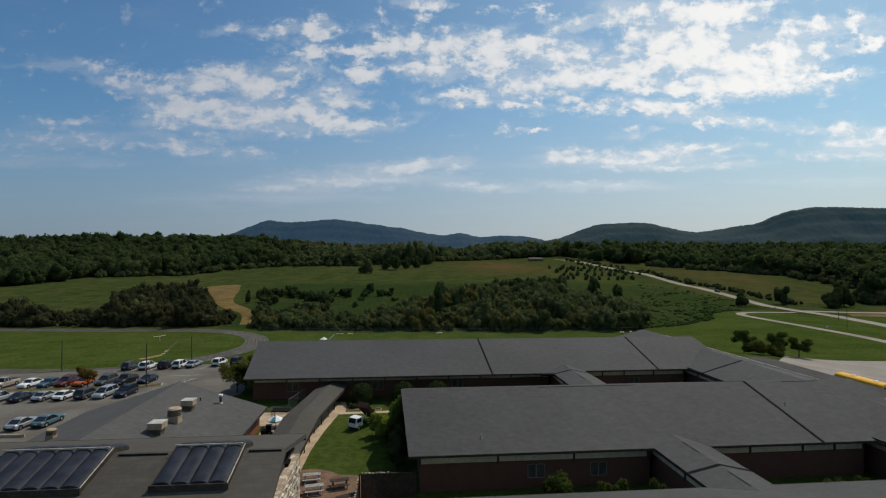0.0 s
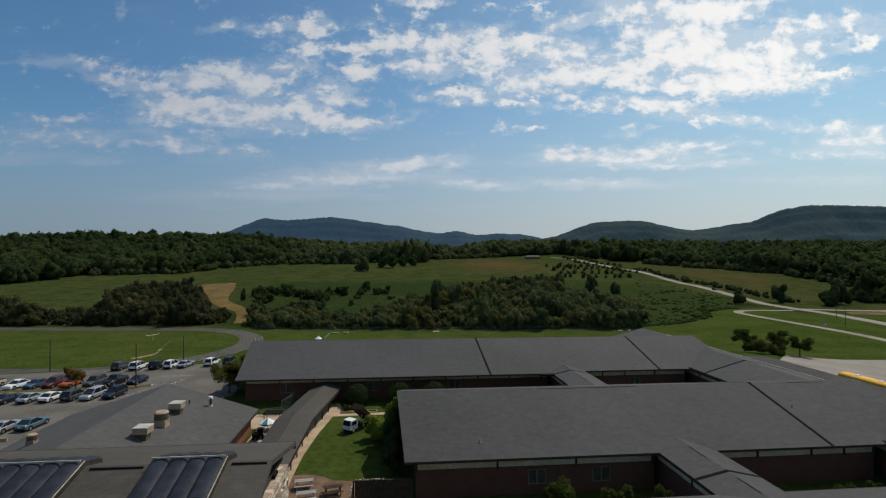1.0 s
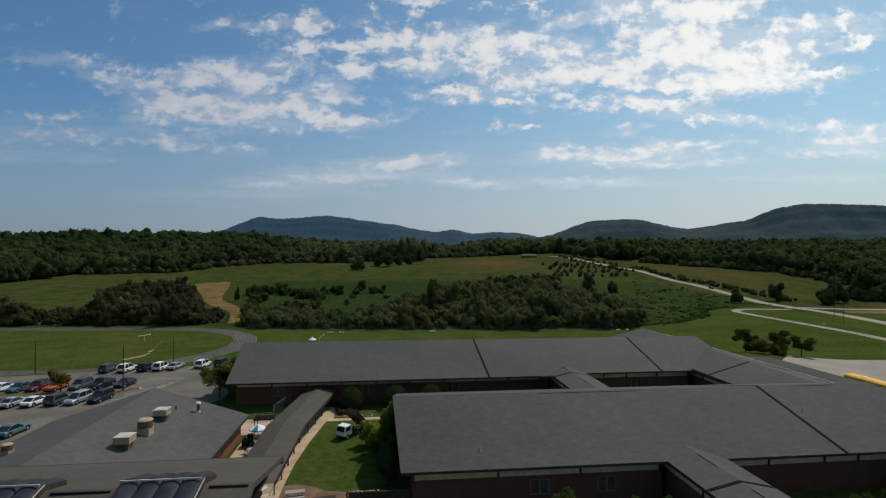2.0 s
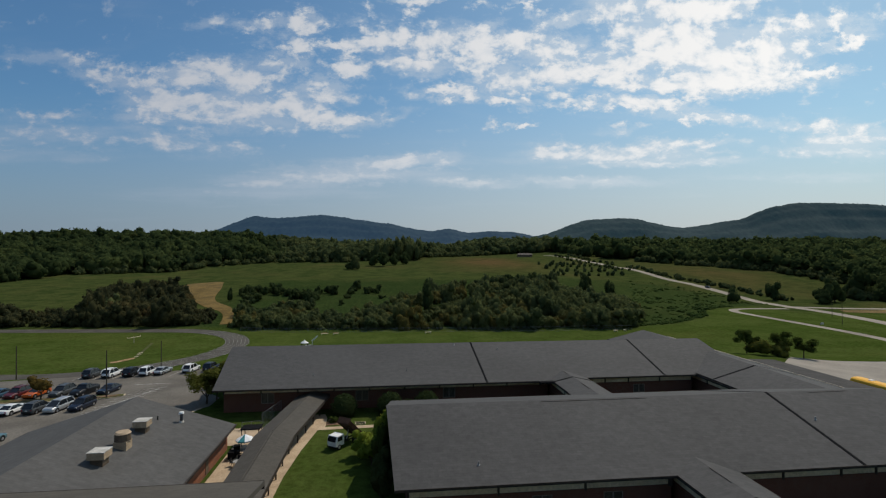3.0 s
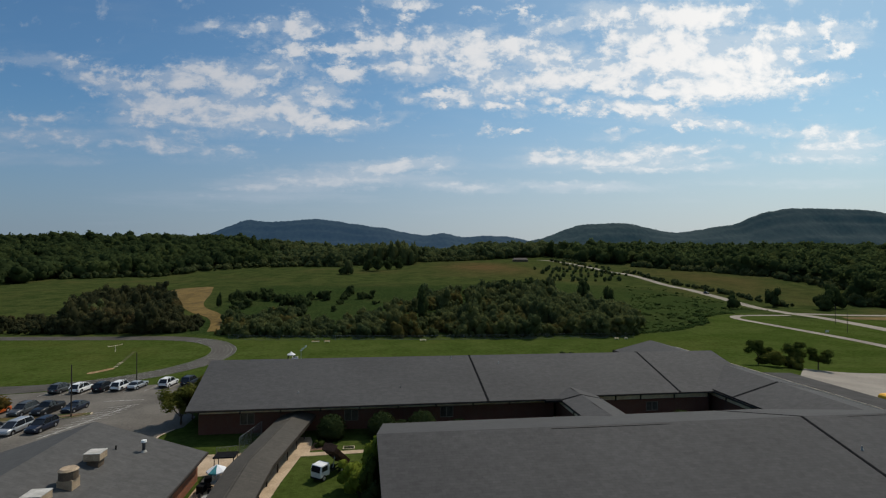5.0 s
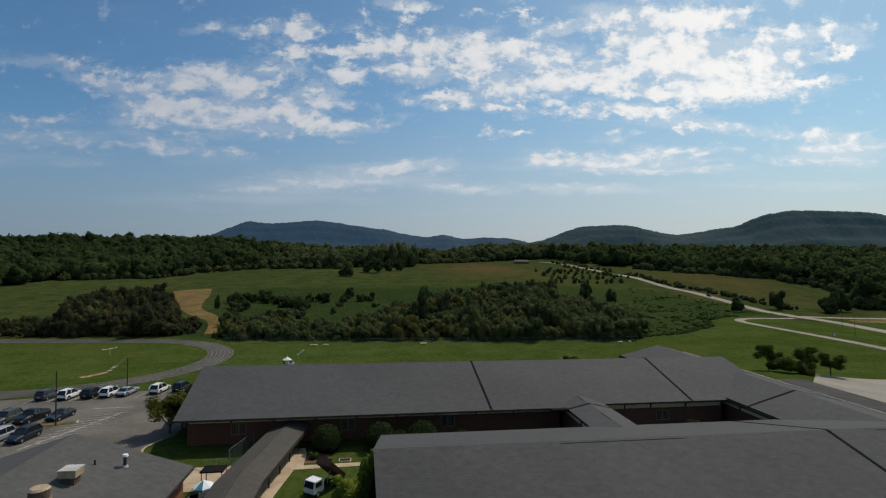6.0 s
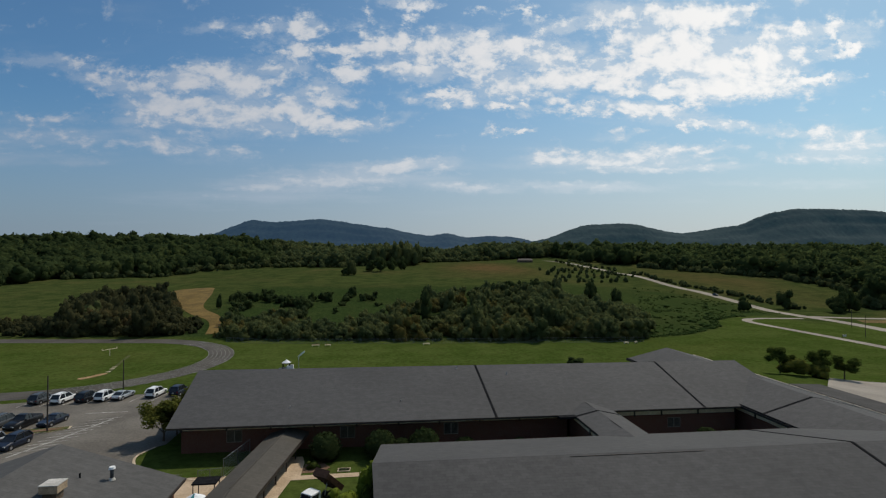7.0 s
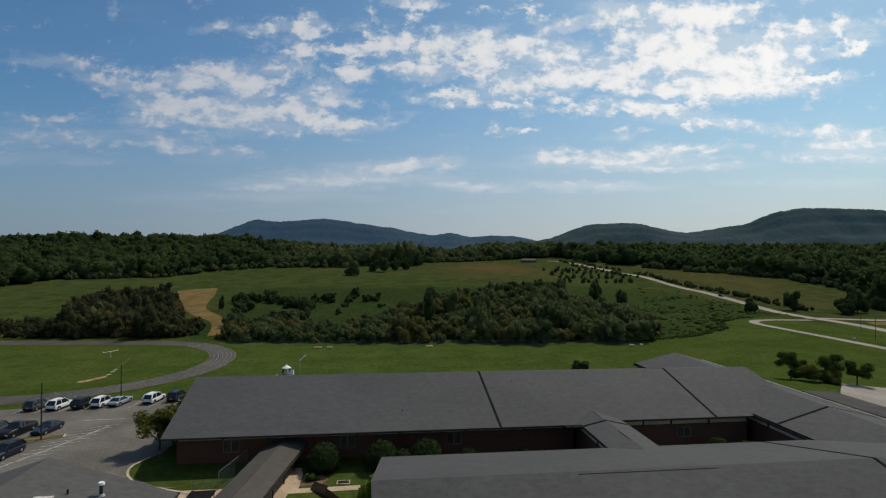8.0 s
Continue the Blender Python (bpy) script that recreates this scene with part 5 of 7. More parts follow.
def link_fence(name, label, pts, h, x_gap=2.4):
    """Posts, rails and a real mesh of thin wires."""
    ob = thing(name, label, "fence", at(0, 0))
    for (xa, ya), (xb, yb) in zip(pts, pts[1:]):
        d = Vector((xb - xa, yb - ya, 0))
        k = max(1, round(d.length / x_gap))
        for i in range(k + 1):
            p = Vector((xa, ya, 0)) + d * i / k
            z = ground(p.x, p.y)
            part("post", Geo().tube((p.x, p.y, z - 0.1), (p.x, p.y, z + h), 0.04, 0.04, 6), M_CHAIN, ob)
        za, zb = ground(xa, ya), ground(xb, yb)
        part("rail", Geo().tube((xa, ya, za + h - 0.03), (xb, yb, zb + h - 0.03), 0.03, 0.03, 6), M_CHAIN, ob)
        part("rail", Geo().tube((xa, ya, za + 0.08), (xb, yb, zb + 0.08), 0.02, 0.02, 6), M_CHAIN, ob)
        g = Geo()
        L, s = d.length, 0.28
        u = d.normalized()
        c = -h
        while c < L:
            for flip in (0, 1):
                a0, a1 = max(0.0, c), min(L, c + h)
                z0, z1 = a0 - c, a1 - c
                if flip:
                    z0, z1 = h - z0, h - z1
                A = Vector((xa, ya, za + z0)) + u * a0
                B = Vector((xa, ya, za + z1)) + u * a1
                g.tube(A, B, 0.008, 0.008, 3)
            c += s
        part("wire", g, M_CHAIN, ob)
    return ob


link_fence("chain_link_fence", "grey chain-link fence beside the walkway", [(-17.6, 79.4), (-16.9, 82.6), (-16.25, 85.8)], 2.1)
link_fence("chain_link_fence", "low grey chain-link fence at the patio's edge", [(-20.2, 78.8), (-17.75, 79.3)], 1.15, 1.2)

# patio shelter
shelter = thing("shelter", "small dark flat-roofed patio shelter", "shelter", at(-17.4, 73.4, 0))
part("roof", Geo().box(-1.3, 1.1, -0.9, 0.9, 2.1, 2.24), M_SEAM, shelter)
for sx in (-1.15, 0.95):
    for sy in (-0.8, 0.8):
        part("post", Geo().tube((sx, sy, 0), (sx, sy, 2.1), 0.05, 0.05, 6), M_FASCIA, shelter)

# dark board fence with pale loose stones along its top
fence = thing("board_fence", "dark wooden board fence topped with pale rough stones", "fence", at(0, 0))
fence_rng = random.Random(8)
for i in range(35):
    x = -4.3 + i * 0.16
    part("board", Geo().box(x, x + 0.152, 49.5, 49.55, 0, 2.36 + 0.03 * math.sin(i * 2.3)), M_WOODDARK, fence)
for x in (-4.45, -1.9, 0.9):
    part("post", Geo().box(x - 0.08, x + 0.08, 49.56, 49.7, 0, 2.40), M_WOODDARK, fence)
part("cap_rail", Geo().box(-4.4, 1.3, 49.44, 49.62, 2.40, 2.44), M_WOODDARK, fence)
x = -4.2
while x < -1.5:
    w = fence_rng.uniform(0.10, 0.26)
    part("cap_stone", Geo().box(-w / 2, w / 2, -0.07, 0.07, 0, fence_rng.uniform(0.06, 0.16), pose(x, 49.53, 2.44, 0, 0, fence_rng.uniform(-25, 25))), M_STONE, fence, bevel=0.025)
    x += w + fence_rng.uniform(0.02, 0.16)
for i in range(10):
    y = 43.4 + i * 0.6
    part("board", Geo().box(-4.55, -4.5, y, y + 0.56, 0, 2.2), M_WOODDARK, fence)
    part("rail_end", Geo().box(-4.62, -4.46, y + 0.1, y + 0.34, 2.2, 2.30 + 0.03 * (i % 3)), M_STONE, fence, bevel=0.03)


def dump_truck(x, y, turn):
    ob = thing("dump_truck", "small white dump truck with its rusty bed raised", "truck", at(x, y, 0.02, turn) @ Matrix.Scale(0.86, 4))
    # cab faces +y of the thing
    g = Geo()
    prof = [(0.3, 0.55), (2.05, 0.55), (2.10, 1.25), (1.85, 2.05), (0.45, 2.12), (0.3, 1.9)]
    g.prism([(0.85, yy, zz) for yy, zz in prof], [(-0.85, yy, zz) for yy, zz in prof])
    cab = part("cab", g, M_WHITE, ob, bevel=0.07)
    part("windscreen", Geo().prism([(-0.76, 2.09, 1.28), (0.76, 2.09, 1.28), (0.76, 2.13, 1.28), (-0.76, 2.13, 1.28)],
                                   [(-0.70, 1.88, 1.98), (0.70, 1.88, 1.98), (0.70, 1.92, 1.98), (-0.70, 1.92, 1.98)]), M_CARGLASS, cab)
    for s in (-1, 1):
        part("side_window", Geo().box(s * 0.86 - 0.02, s * 0.86 + 0.02, 0.75, 1.75, 1.30, 1.90), M_CARGLASS, cab)
        part("headlight", Geo().box(s * 0.6 - 0.14, s * 0.6 + 0.14, 2.06, 2.12, 0.75, 0.95), M_CLEARLAMP, cab)
        wheel(ob, s * 0.75, 1.35, 0.40, 0.40, 0.24, s)
        wheel(ob, s * 0.75, -2.0, 0.40, 0.40, 0.34, s)
        part("rail", Geo().box(s * 0.38 - 0.06, s * 0.38 + 0.06, -3.2, 1.9, 0.55, 0.72), M_BLACK, ob)
    part("bumper", Geo().box(-0.85, 0.85, 2.08, 2.2, 0.45, 0.62), M_BLACK, ob, bevel=0.03)
    tilt = Matrix.Translation((0, -3.0, 0.8)) @ Matrix.Rotation(radians(42), 4, "X")
    bed = part("bed", Geo().box(-1.12, 1.12, 0, 3.7, 0, 0.08, tilt), M_RUST, ob)
    for s in (-1, 1):
        part("bed_side", Geo().box(s * 1.09 - 0.03, s * 1.09 + 0.03, 0, 3.7, 0.08, 0.65, tilt), M_RUST, bed)
    part("head_board", Geo().box(-1.12, 1.12, 3.64, 3.7, 0.08, 0.95, tilt), M_RUST, bed)
    for i in range(5):
        part("cross_member", Geo().box(-1.0, 1.0, 0.3 + i * 0.75, 0.42 + i * 0.75, -0.10, 0.0, tilt), M_RUST, bed)
    part("ram", Geo().tube((0, -1.2, 0.7), tilt @ Vector((0, 1.9, 0)), 0.06, 0.05, 8), M_METAL, ob)


dump_truck(-5.9, 71.3, 143)


# low tan timber edging beyond the hall
edging = thing("retaining_edge", "low tan timber edging beside the car park", "edging", at(0, 0))
for i in range(4):
    part("timber", Geo().box(-60.0 + i * 2.3, -57.75 + i * 2.3, 71.2, 71.45, 0.0, 0.42), M_TAN, edging)

# drain grate in the lawn
grate = thing("drain_grate", "grey metal drain grate in a pale frame on the lawn", "drain", at(-3.9, 79.9, 0.0))
for a, b, c, d in ((-0.75, 0.75, -0.5, -0.4), (-0.75, 0.75, 0.4, 0.5), (-0.75, -0.65, -0.4, 0.4), (0.65, 0.75, -0.4, 0.4)):
    part("frame", Geo().box(a, b, c, d, -0.05, 0.07), M_KERB, grate)
for i in range(8):
    part("bar", Geo().box(-0.6 + i * 0.16, -0.52 + i * 0.16, -0.4, 0.4, -0.05, 0.05), M_SEAM, grate)


# ---------------------------------------------------------------- cars
def car_paint(name, c, metal=0.25):
    m = surface(name, lambda n: n.mix(n.ramp(n.noise(place(n), 3.0, 3.0), 0.3, 0.7, 0.0, 0.25), col(*c), col(*(0.85 * k for k in c))), 0.34, metal=metal, spec=0.32)
    return m


PAINTS = {
    "white": car_paint("white_car_paint", (0.74, 0.74, 0.73), 0.0), "silver": car_paint("silver_car_paint", (0.42, 0.43, 0.44), 0.5),
    "black": car_paint("black_car_paint", (0.010, 0.010, 0.011), 0.0), "dark blue": car_paint("dark_blue_car_paint", (0.012, 0.016, 0.030), 0.0),
    "grey": car_paint("grey_car_paint", (0.075, 0.078, 0.080), 0.2), "dark red": car_paint("dark_red_car_paint", (0.085, 0.010, 0.011), 0.0),
    "orange": car_paint("orange_car_paint", (0.50, 0.10, 0.012)), "blue": car_paint("blue_car_paint", (0.04, 0.085, 0.13), 0.1),
    "tan": car_paint("tan_car_paint", (0.38, 0.32, 0.25)), "teal": car_paint("teal_car_paint", (0.10, 0.18, 0.20), 0.4),
}

# half-length, width, then roof line: (y from front 1 to back -1 as fraction), heights
SHAPES = {
    "saloon": dict(l=4.70, w=1.82, h=1.45, belt=0.90, hood=0.88, cabin=(0.40, 0.02, -0.42, -0.80), tail=0.96),
    "suv": dict(l=4.55, w=1.88, h=1.74, belt=1.00, hood=0.98, cabin=(0.46, 0.10, -0.74, -0.985), tail=1.06),
    "minivan": dict(l=4.7, w=1.88, h=1.74, belt=1.00, hood=0.98, cabin=(0.64, 0.16, -0.82, -0.985), tail=1.08),
    "pickup": dict(l=5.6, w=1.95, h=1.85, belt=1.15, hood=1.15, cabin=(0.34, 0.14, -0.20, -0.28), tail=1.15),
}


def loft(g, sections):
    k = len(g.v)
    m = len(sections[0])
    for s in sections:
        g.v += s
    for i in range(len(sections) - 1):
        for j in range(m):
            j2 = (j + 1) % m
            g.f.append((k + i * m + j, k + i * m + j2, k + (i + 1) * m + j2, k + (i + 1) * m + j))
    g.f.append(tuple(k + j for j in range(m - 1, -1, -1)))
    g.f.append(tuple(k + (len(sections) - 1) * m + j for j in range(m)))


def car(x, y, turn, shape, paint, where, group="parked cars"):
    s = SHAPES[shape]
    kind = "pickup truck" if shape == "pickup" else "car"
    names = {"saloon": "saloon car", "suv": "sport utility car", "minivan": "minivan", "pickup": "pickup truck"}
    z = ground(x, y) + 0.035
    ob = thing(names[shape].replace(" ", "_"), f"{paint} {names[shape]} {where}", kind, at(x, y, z, turn), group)
    L, W, mat = s["l"] / 2, s["w"] / 2, PAINTS[paint]
    g = Geo()
    secs = []
    for f, wf, lo, hi in ((1.0, 0.72, 0.42, 0.66), (0.96, 0.90, 0.28, 0.80), (0.82, 0.97, 0.22, s["hood"] - 0.10), (0.5, 1.0, 0.20, s["hood"]), (0.30, 1.0, 0.20, s["belt"]),
                          (-0.5, 1.0, 0.20, s["belt"]), (-0.85, 0.98, 0.22, s["tail"] - 0.04), (-0.97, 0.92, 0.30, s["tail"] - 0.12), (-1.0, 0.84, 0.42, s["tail"] - 0.25)):
        w = W * wf
        secs.append([(-w, f * L, lo + 0.05), (-w * 0.94, f * L, lo), (w * 0.94, f * L, lo), (w, f * L, lo + 0.05), (w * 1.01, f * L, (lo + hi) / 2),
                     (w * 0.97, f * L, hi - 0.08), (w * 0.88, f * L, hi), (-w * 0.88, f * L, hi), (-w * 0.97, f * L, hi - 0.08), (-w * 1.01, f * L, (lo + hi) / 2)])
    loft(g, secs)
    body = part("body", g, mat, ob, smooth=True)
    body.data.set_sharp_from_angle(angle=radians(42))
    a, b, c, d = s["cabin"]
    g = Geo()
    lo_w, hi_w = W * 0.92, W * 0.74
    zt = s["h"] - 0.07
    loft(g, [[(-lo_w, a * L, s["belt"] - 0.03), (lo_w, a * L, s["belt"] - 0.03), (lo_w * 0.98, a * L - 0.02, s["belt"]), (-lo_w * 0.98, a * L - 0.02, s["belt"])],
             [(-lo_w, b * L, s["belt"] - 0.03), (lo_w, b * L, s["belt"] - 0.03), (hi_w, b * L, zt), (-hi_w, b * L, zt)],
             [(-lo_w, c * L, s["belt"] - 0.03), (lo_w, c * L, s["belt"] - 0.03), (hi_w, c * L, zt), (-hi_w, c * L, zt)],
             [(-lo_w, d * L, s["belt"] - 0.03), (lo_w, d * L, s["belt"] - 0.03), (lo_w * 0.98, d * L + 0.02, s["belt"]), (-lo_w * 0.98, d * L + 0.02, s["belt"])]])
    part("glasshouse", g, M_CARGLASS, ob)
    g = Geo()
    loft(g, [[(-hi_w * 1.03, y2, z0), (hi_w * 1.03, y2, z0), (hi_w * 0.85, y2, z1), (-hi_w * 0.85, y2, z1)]
             for y2, z0, z1 in ((b * L + 0.12, zt - 0.05, zt + 0.0), (b * L - 0.25, zt - 0.02, s["h"]), (c * L + 0.3, zt - 0.02, s["h"]), (c * L - 0.08, zt - 0.05, zt + 0.0))])
    part("roof", g, mat, body, bevel=0.03)
    for t in (-1, 1):
        part("sill", Geo().box(min(t * W * 0.93, t * W * 1.015), max(t * W * 0.93, t * W * 1.015), -L * 0.44, L * 0.44, 0.18, 0.34), M_BLACK, ob)
        for wy in (-0.62, 0.62):
            part("wheel_arch", Geo().tube((t * (W * 1.005 - 0.06), wy * L, 0.36), (t * W * 1.012, wy * L, 0.36), 0.42, 0.42, 16), M_BLACK, ob)
        for ya, yb in ((a, b), (d, c)):
            stout = 0.10 if ya == d and shape in ("suv", "minivan") else 0.038
            g = Geo().tube((t * lo_w * 0.985, ya * L, s["belt"]), (t * hi_w * 1.0, yb * L, zt), stout, stout * 0.9, 6)
            part("pillar", g, mat, body)
        mid = (b + c) / 2 * L
        part("pillar", Geo().tube((t * lo_w * 1.0, mid, s["belt"]), (t * hi_w * 1.01, mid, zt), 0.045, 0.04, 6), mat if shape != "saloon" else M_BLACK, body)
        wheel(ob, t * (W - 0.11), L * 0.62, 0.33, 0.34, 0.22, t)
        wheel(ob, t * (W - 0.11), -L * 0.62, 0.33, 0.34, 0.22, t)
        part("headlight", Geo().box(t * W * 0.66 - 0.17, t * W * 0.66 + 0.17, L * 0.955, L * 0.985, 0.60, 0.76), M_CLEARLAMP, ob)
        part("tail_light", Geo().box(t * W * 0.74 - 0.11, t * W * 0.74 + 0.11, -L * 1.0, -L * 0.965, s["tail"] - 0.42, s["tail"] - 0.20), M_REDLAMP, ob)
        part("mirror", Geo().box(t * (W + 0.02) - 0.08, t * (W + 0.02) + 0.08, a * L - 0.35, a * L - 0.2, s["belt"] - 0.02, s["belt"] + 0.13), mat, ob)
    if shape == "suv":
        for t in (-1, 1):
            part("roof_rail", Geo().tube((t * hi_w * 0.9, b * L - 0.2, s["h"] + 0.03), (t * hi_w * 0.9, c * L + 0.2, s["h"] + 0.03), 0.03, 0.03, 6), M_BLACK, body)
    part("bumper", Geo().box(-W * 0.84, W * 0.84, -L * 1.0 - 0.012, -L * 0.97, 0.30, 0.52), M_BLACK, ob)
    if shape == "pickup":
        part("load_bed", Geo().box(-W * 0.80, W * 0.80, -L * 0.94, d * L - 0.1, s["tail"] - 0.03, s["tail"] + 0.015), M_BLACK, ob)
    part("plate", Geo().box(-0.16, 0.16, -L * 1.0 - 0.012, -L * 0.99, 0.62, 0.74), M_WHITE, ob)
    return ob


AWAY, BACK = -7, 173
for x, y, shape, paint, turn in (
        (-58.6, 114.7, "suv", "grey", AWAY), (-55.0, 114.6, "suv", "white", AWAY), (-51.3, 115.0, "suv", "black", AWAY), (-48.5, 115.5, "suv", "white", AWAY),
        (-45.9, 116.0, "saloon", "silver", AWAY), (-40.7, 117.1, "suv", "white", AWAY), (-37.0, 118.0, "suv", "dark blue", AWAY)):
    car(x, y, turn, shape, paint, "parked along the field edge")
for x, y, shape, paint in ((-49.2, 101.9, "saloon", "dark blue"), (-52.9, 101.2, "pickup", "black"), (-56.4, 101.0, "suv", "grey"),
                           (-60.4, 100.8, "saloon", "orange"), (-63.3, 100.6, "suv", "dark red"), (-66.3, 100.4, "saloon", "blue"), (-69.5, 100.2, "saloon", "white"), (-74.2, 100.2, "pickup", "tan")):
    car(x, y, BACK, shape, paint, "parked nose out in the middle row")
for x, y, shape, paint, turn in ((-48.4, 92.3, "suv", "dark blue", BACK), (-51.6, 91.8, "minivan", "silver", BACK), (-54.4, 91.5, "suv", "grey", AWAY), (-57.7, 91.2, "saloon", "white", AWAY),
                                 (-60.8, 90.9, "saloon", "silver", AWAY), (-64.3, 90.6, "saloon", "dark blue", AWAY), (-67.8, 90.4, "suv", "silver", AWAY), (-71.4, 90.2, "suv", "grey", AWAY)):
    car(x, y, turn, shape, paint, "parked in the near row")
car(-54.2, 75.8, -5, "saloon", "silver", "parked by the hall")
car(-51.4, 76.8, -5, "saloon", "teal", "parked by the hall")
car(246, 372, -176, "suv", "black", "on the country road", "cars on the road")

# bay lines, kerbs and the planted island of the car park
def bay_lines(name, spots, length, turn, label):
    ob = thing(name, label, "road marking", at(0, 0), kind="structure")
    for x, y in spots:
        part("line", Geo().box(-0.06, 0.06, -length / 2, length / 2, 0.045, 0.055, at(x, y, 0, turn)), M_LINE, ob)


bay_lines("bay_lines", [(-60.4 + 3.45 * i, 114.0 + 0.32 * i) for i in range(8)], 5.2, AWAY, "faded white angled bay lines by the field")
bay_lines("bay_lines", [(-69.3 + 3.75 * i, 90.6 + 0.25 * i) for i in range(6)], 5.2, AWAY, "faded white angled bay lines in the near row")
bay_lines("hatching", [(-45.2 + 0.30 * i, 90.4 + 1.45 * i) for i in range(10)], 4.6, -68, "faded white hatched no-parking area")
ribbon("hatch_edge", [(-46.6, 88.2), (-43.9, 95.6), (-41.4, 103.6)], 0.26, M_LINE, "faded white edge line of the hatching", lift=0.05, category="road marking")
ribbon("hatch_edge", [(-47.2, 106.8), (-44.0, 107.0), (-41.0, 107.2)], 0.24, M_LINE, "faded white stop line", lift=0.05, category="road marking")


def island(outline, h=0.15):
    ob = thing("planted_island", "kerbed car park island with grass and mulch", "traffic island", at(0, 0), kind="structure")
    n_ = len(outline)
    cx, cy = sum(p[0] for p in outline) / n_, sum(p[1] for p in outline) / n_
    inner = [((x - cx) * 0.985 + cx, (y - cy) * 0.90 + cy) for x, y in outline]
    g = Geo()
    g.prism([(x, y, -0.1) for x, y in outline], [(x, y, h) for x, y in outline])
    part("kerb", g, M_KERB, ob)
    g = Geo()
    g.prism([(x, y, h - 0.02) for x, y in inner], [(x, y, h + 0.03) for x, y in inner])
    part("bed", g, M_GROUND_ISLE, ob)
    return ob


M_GROUND_ISLE = surface("patchy_island_grass", mottled((0.07, 0.09, 0.025), (0.13, 0.085, 0.04), 0.25, 2.0), 0.95)
island_ob = island([(-82, 95.0), (-50.5, 96.8), (-47.0, 97.6), (-45.2, 99.0), (-45.6, 100.2), (-48.0, 99.6), (-60, 98.2), (-82, 97.4)])
part("mulch", Geo().prism([(-51.5, 97.4, 0.17), (-47.4, 98.1, 0.17), (-46.2, 99.0, 0.17), (-48.3, 99.2, 0.17)], [(-51.5, 97.4, 0.24), (-47.4, 98.1, 0.22), (-46.2, 99.0, 0.21), (-48.3, 99.2, 0.22)]), M_MULCH, island_ob, "reddish mulch at the island's tip")
ribbon("kerb_line", [(-19.5, 78.4), (-22.5, 79.6), (-25.5, 81.0), (-28.5, 83.0), (-30.0, 85.2), (-30.4, 87.4), (-29.4, 90.0)], 0.30, M_KERB, "sandy concrete kerb round the lawn", lift=0.09, step=1.0, category="kerb")


def lamp_pole(x, y, h, label, arm=True):
    z = ground(x, y)
    ob = thing("light_pole", label, "light pole", at(x, y, z))
    part("pole", Geo().tube((0, 0, -0.2), (0, 0, h), 0.11, 0.075, 10), M_POLE, ob)
    if arm:
        part("arm", Geo().tube((0, 0, h - 0.2), (0.5, -0.2, h - 0.05), 0.03, 0.03, 6), M_METAL, ob)
        part("lamp_head", Geo().box(0.35, 0.85, -0.32, -0.08, h - 0.12, h + 0.02), M_METAL, ob, bevel=0.03)


lamp_pole(-48.8, 122.2, 7.0, "dark wooden pole on the grass bank", False)
lamp_pole(-47.6, 97.9, 8.2, "dark wooden pole in the car park island", False)
lamp_pole(-72.8, 114.6, 6.6, "dark wooden pole beside the track", False)
lamp_pole(217, 232, 9.0, "dark roadside utility pole", False)
lamp_pole(196, 205, 9.0, "dark roadside utility pole", False)

# ---------------------------------------------------------------- sports field things
fz = ground(-82, 173)
sheet("jump_pit", [(-83.6, 170.2), (-82.2, 169.8), (-80.4, 172.6), (-79.0, 176.2), (-79.6, 177.8), (-81.0, 177.0), (-82.2, 173.8), (-83.9, 171.6)], M_SAND, "sandy long-jump pit in the infield", step=50, lift=0.06, category="sand pit")
ribbon("jump_runway", [(-80.0, 180.0), (-82.5, 190.0), (-86.5, 206.0)], 1.0, M_WORN, "worn long-jump runway", lift=0.05, category="runway")
for x, y in ((-80.0, 179.4), (-81.0, 183.4), (-81.6, 186.0)):
    ob = thing("marker_board", "pale board lying on the grass", "marker", at(x, y, ground(x, y), 30))
    part("board", Geo().box(-0.6, 0.6, -0.25, 0.25, 0.0, 0.10), M_CREAM, ob)


def goal(x, y, turn):
    ob = thing("goal_frame", "pale metal goal frame on the infield", "goal", at(x, y, ground(x, y), turn))
    part("crossbar", Geo().tube((-2.6, 0, 2.2), (2.6, 0, 2.2), 0.10, 0.10, 8), M_CREAM, ob)
    part("neck", Geo().tube((0, 0, 0), (0, 0, 2.2), 0.10, 0.10, 8), M_CREAM, ob)
    for s in (-1, 1):
        part("upright", Geo().tube((s * 2.6, 0, 2.2), (s * 2.6, 0.1, 2.7), 0.08, 0.08, 8), M_CREAM, ob)


goal(-93.0, 206.0, 62)


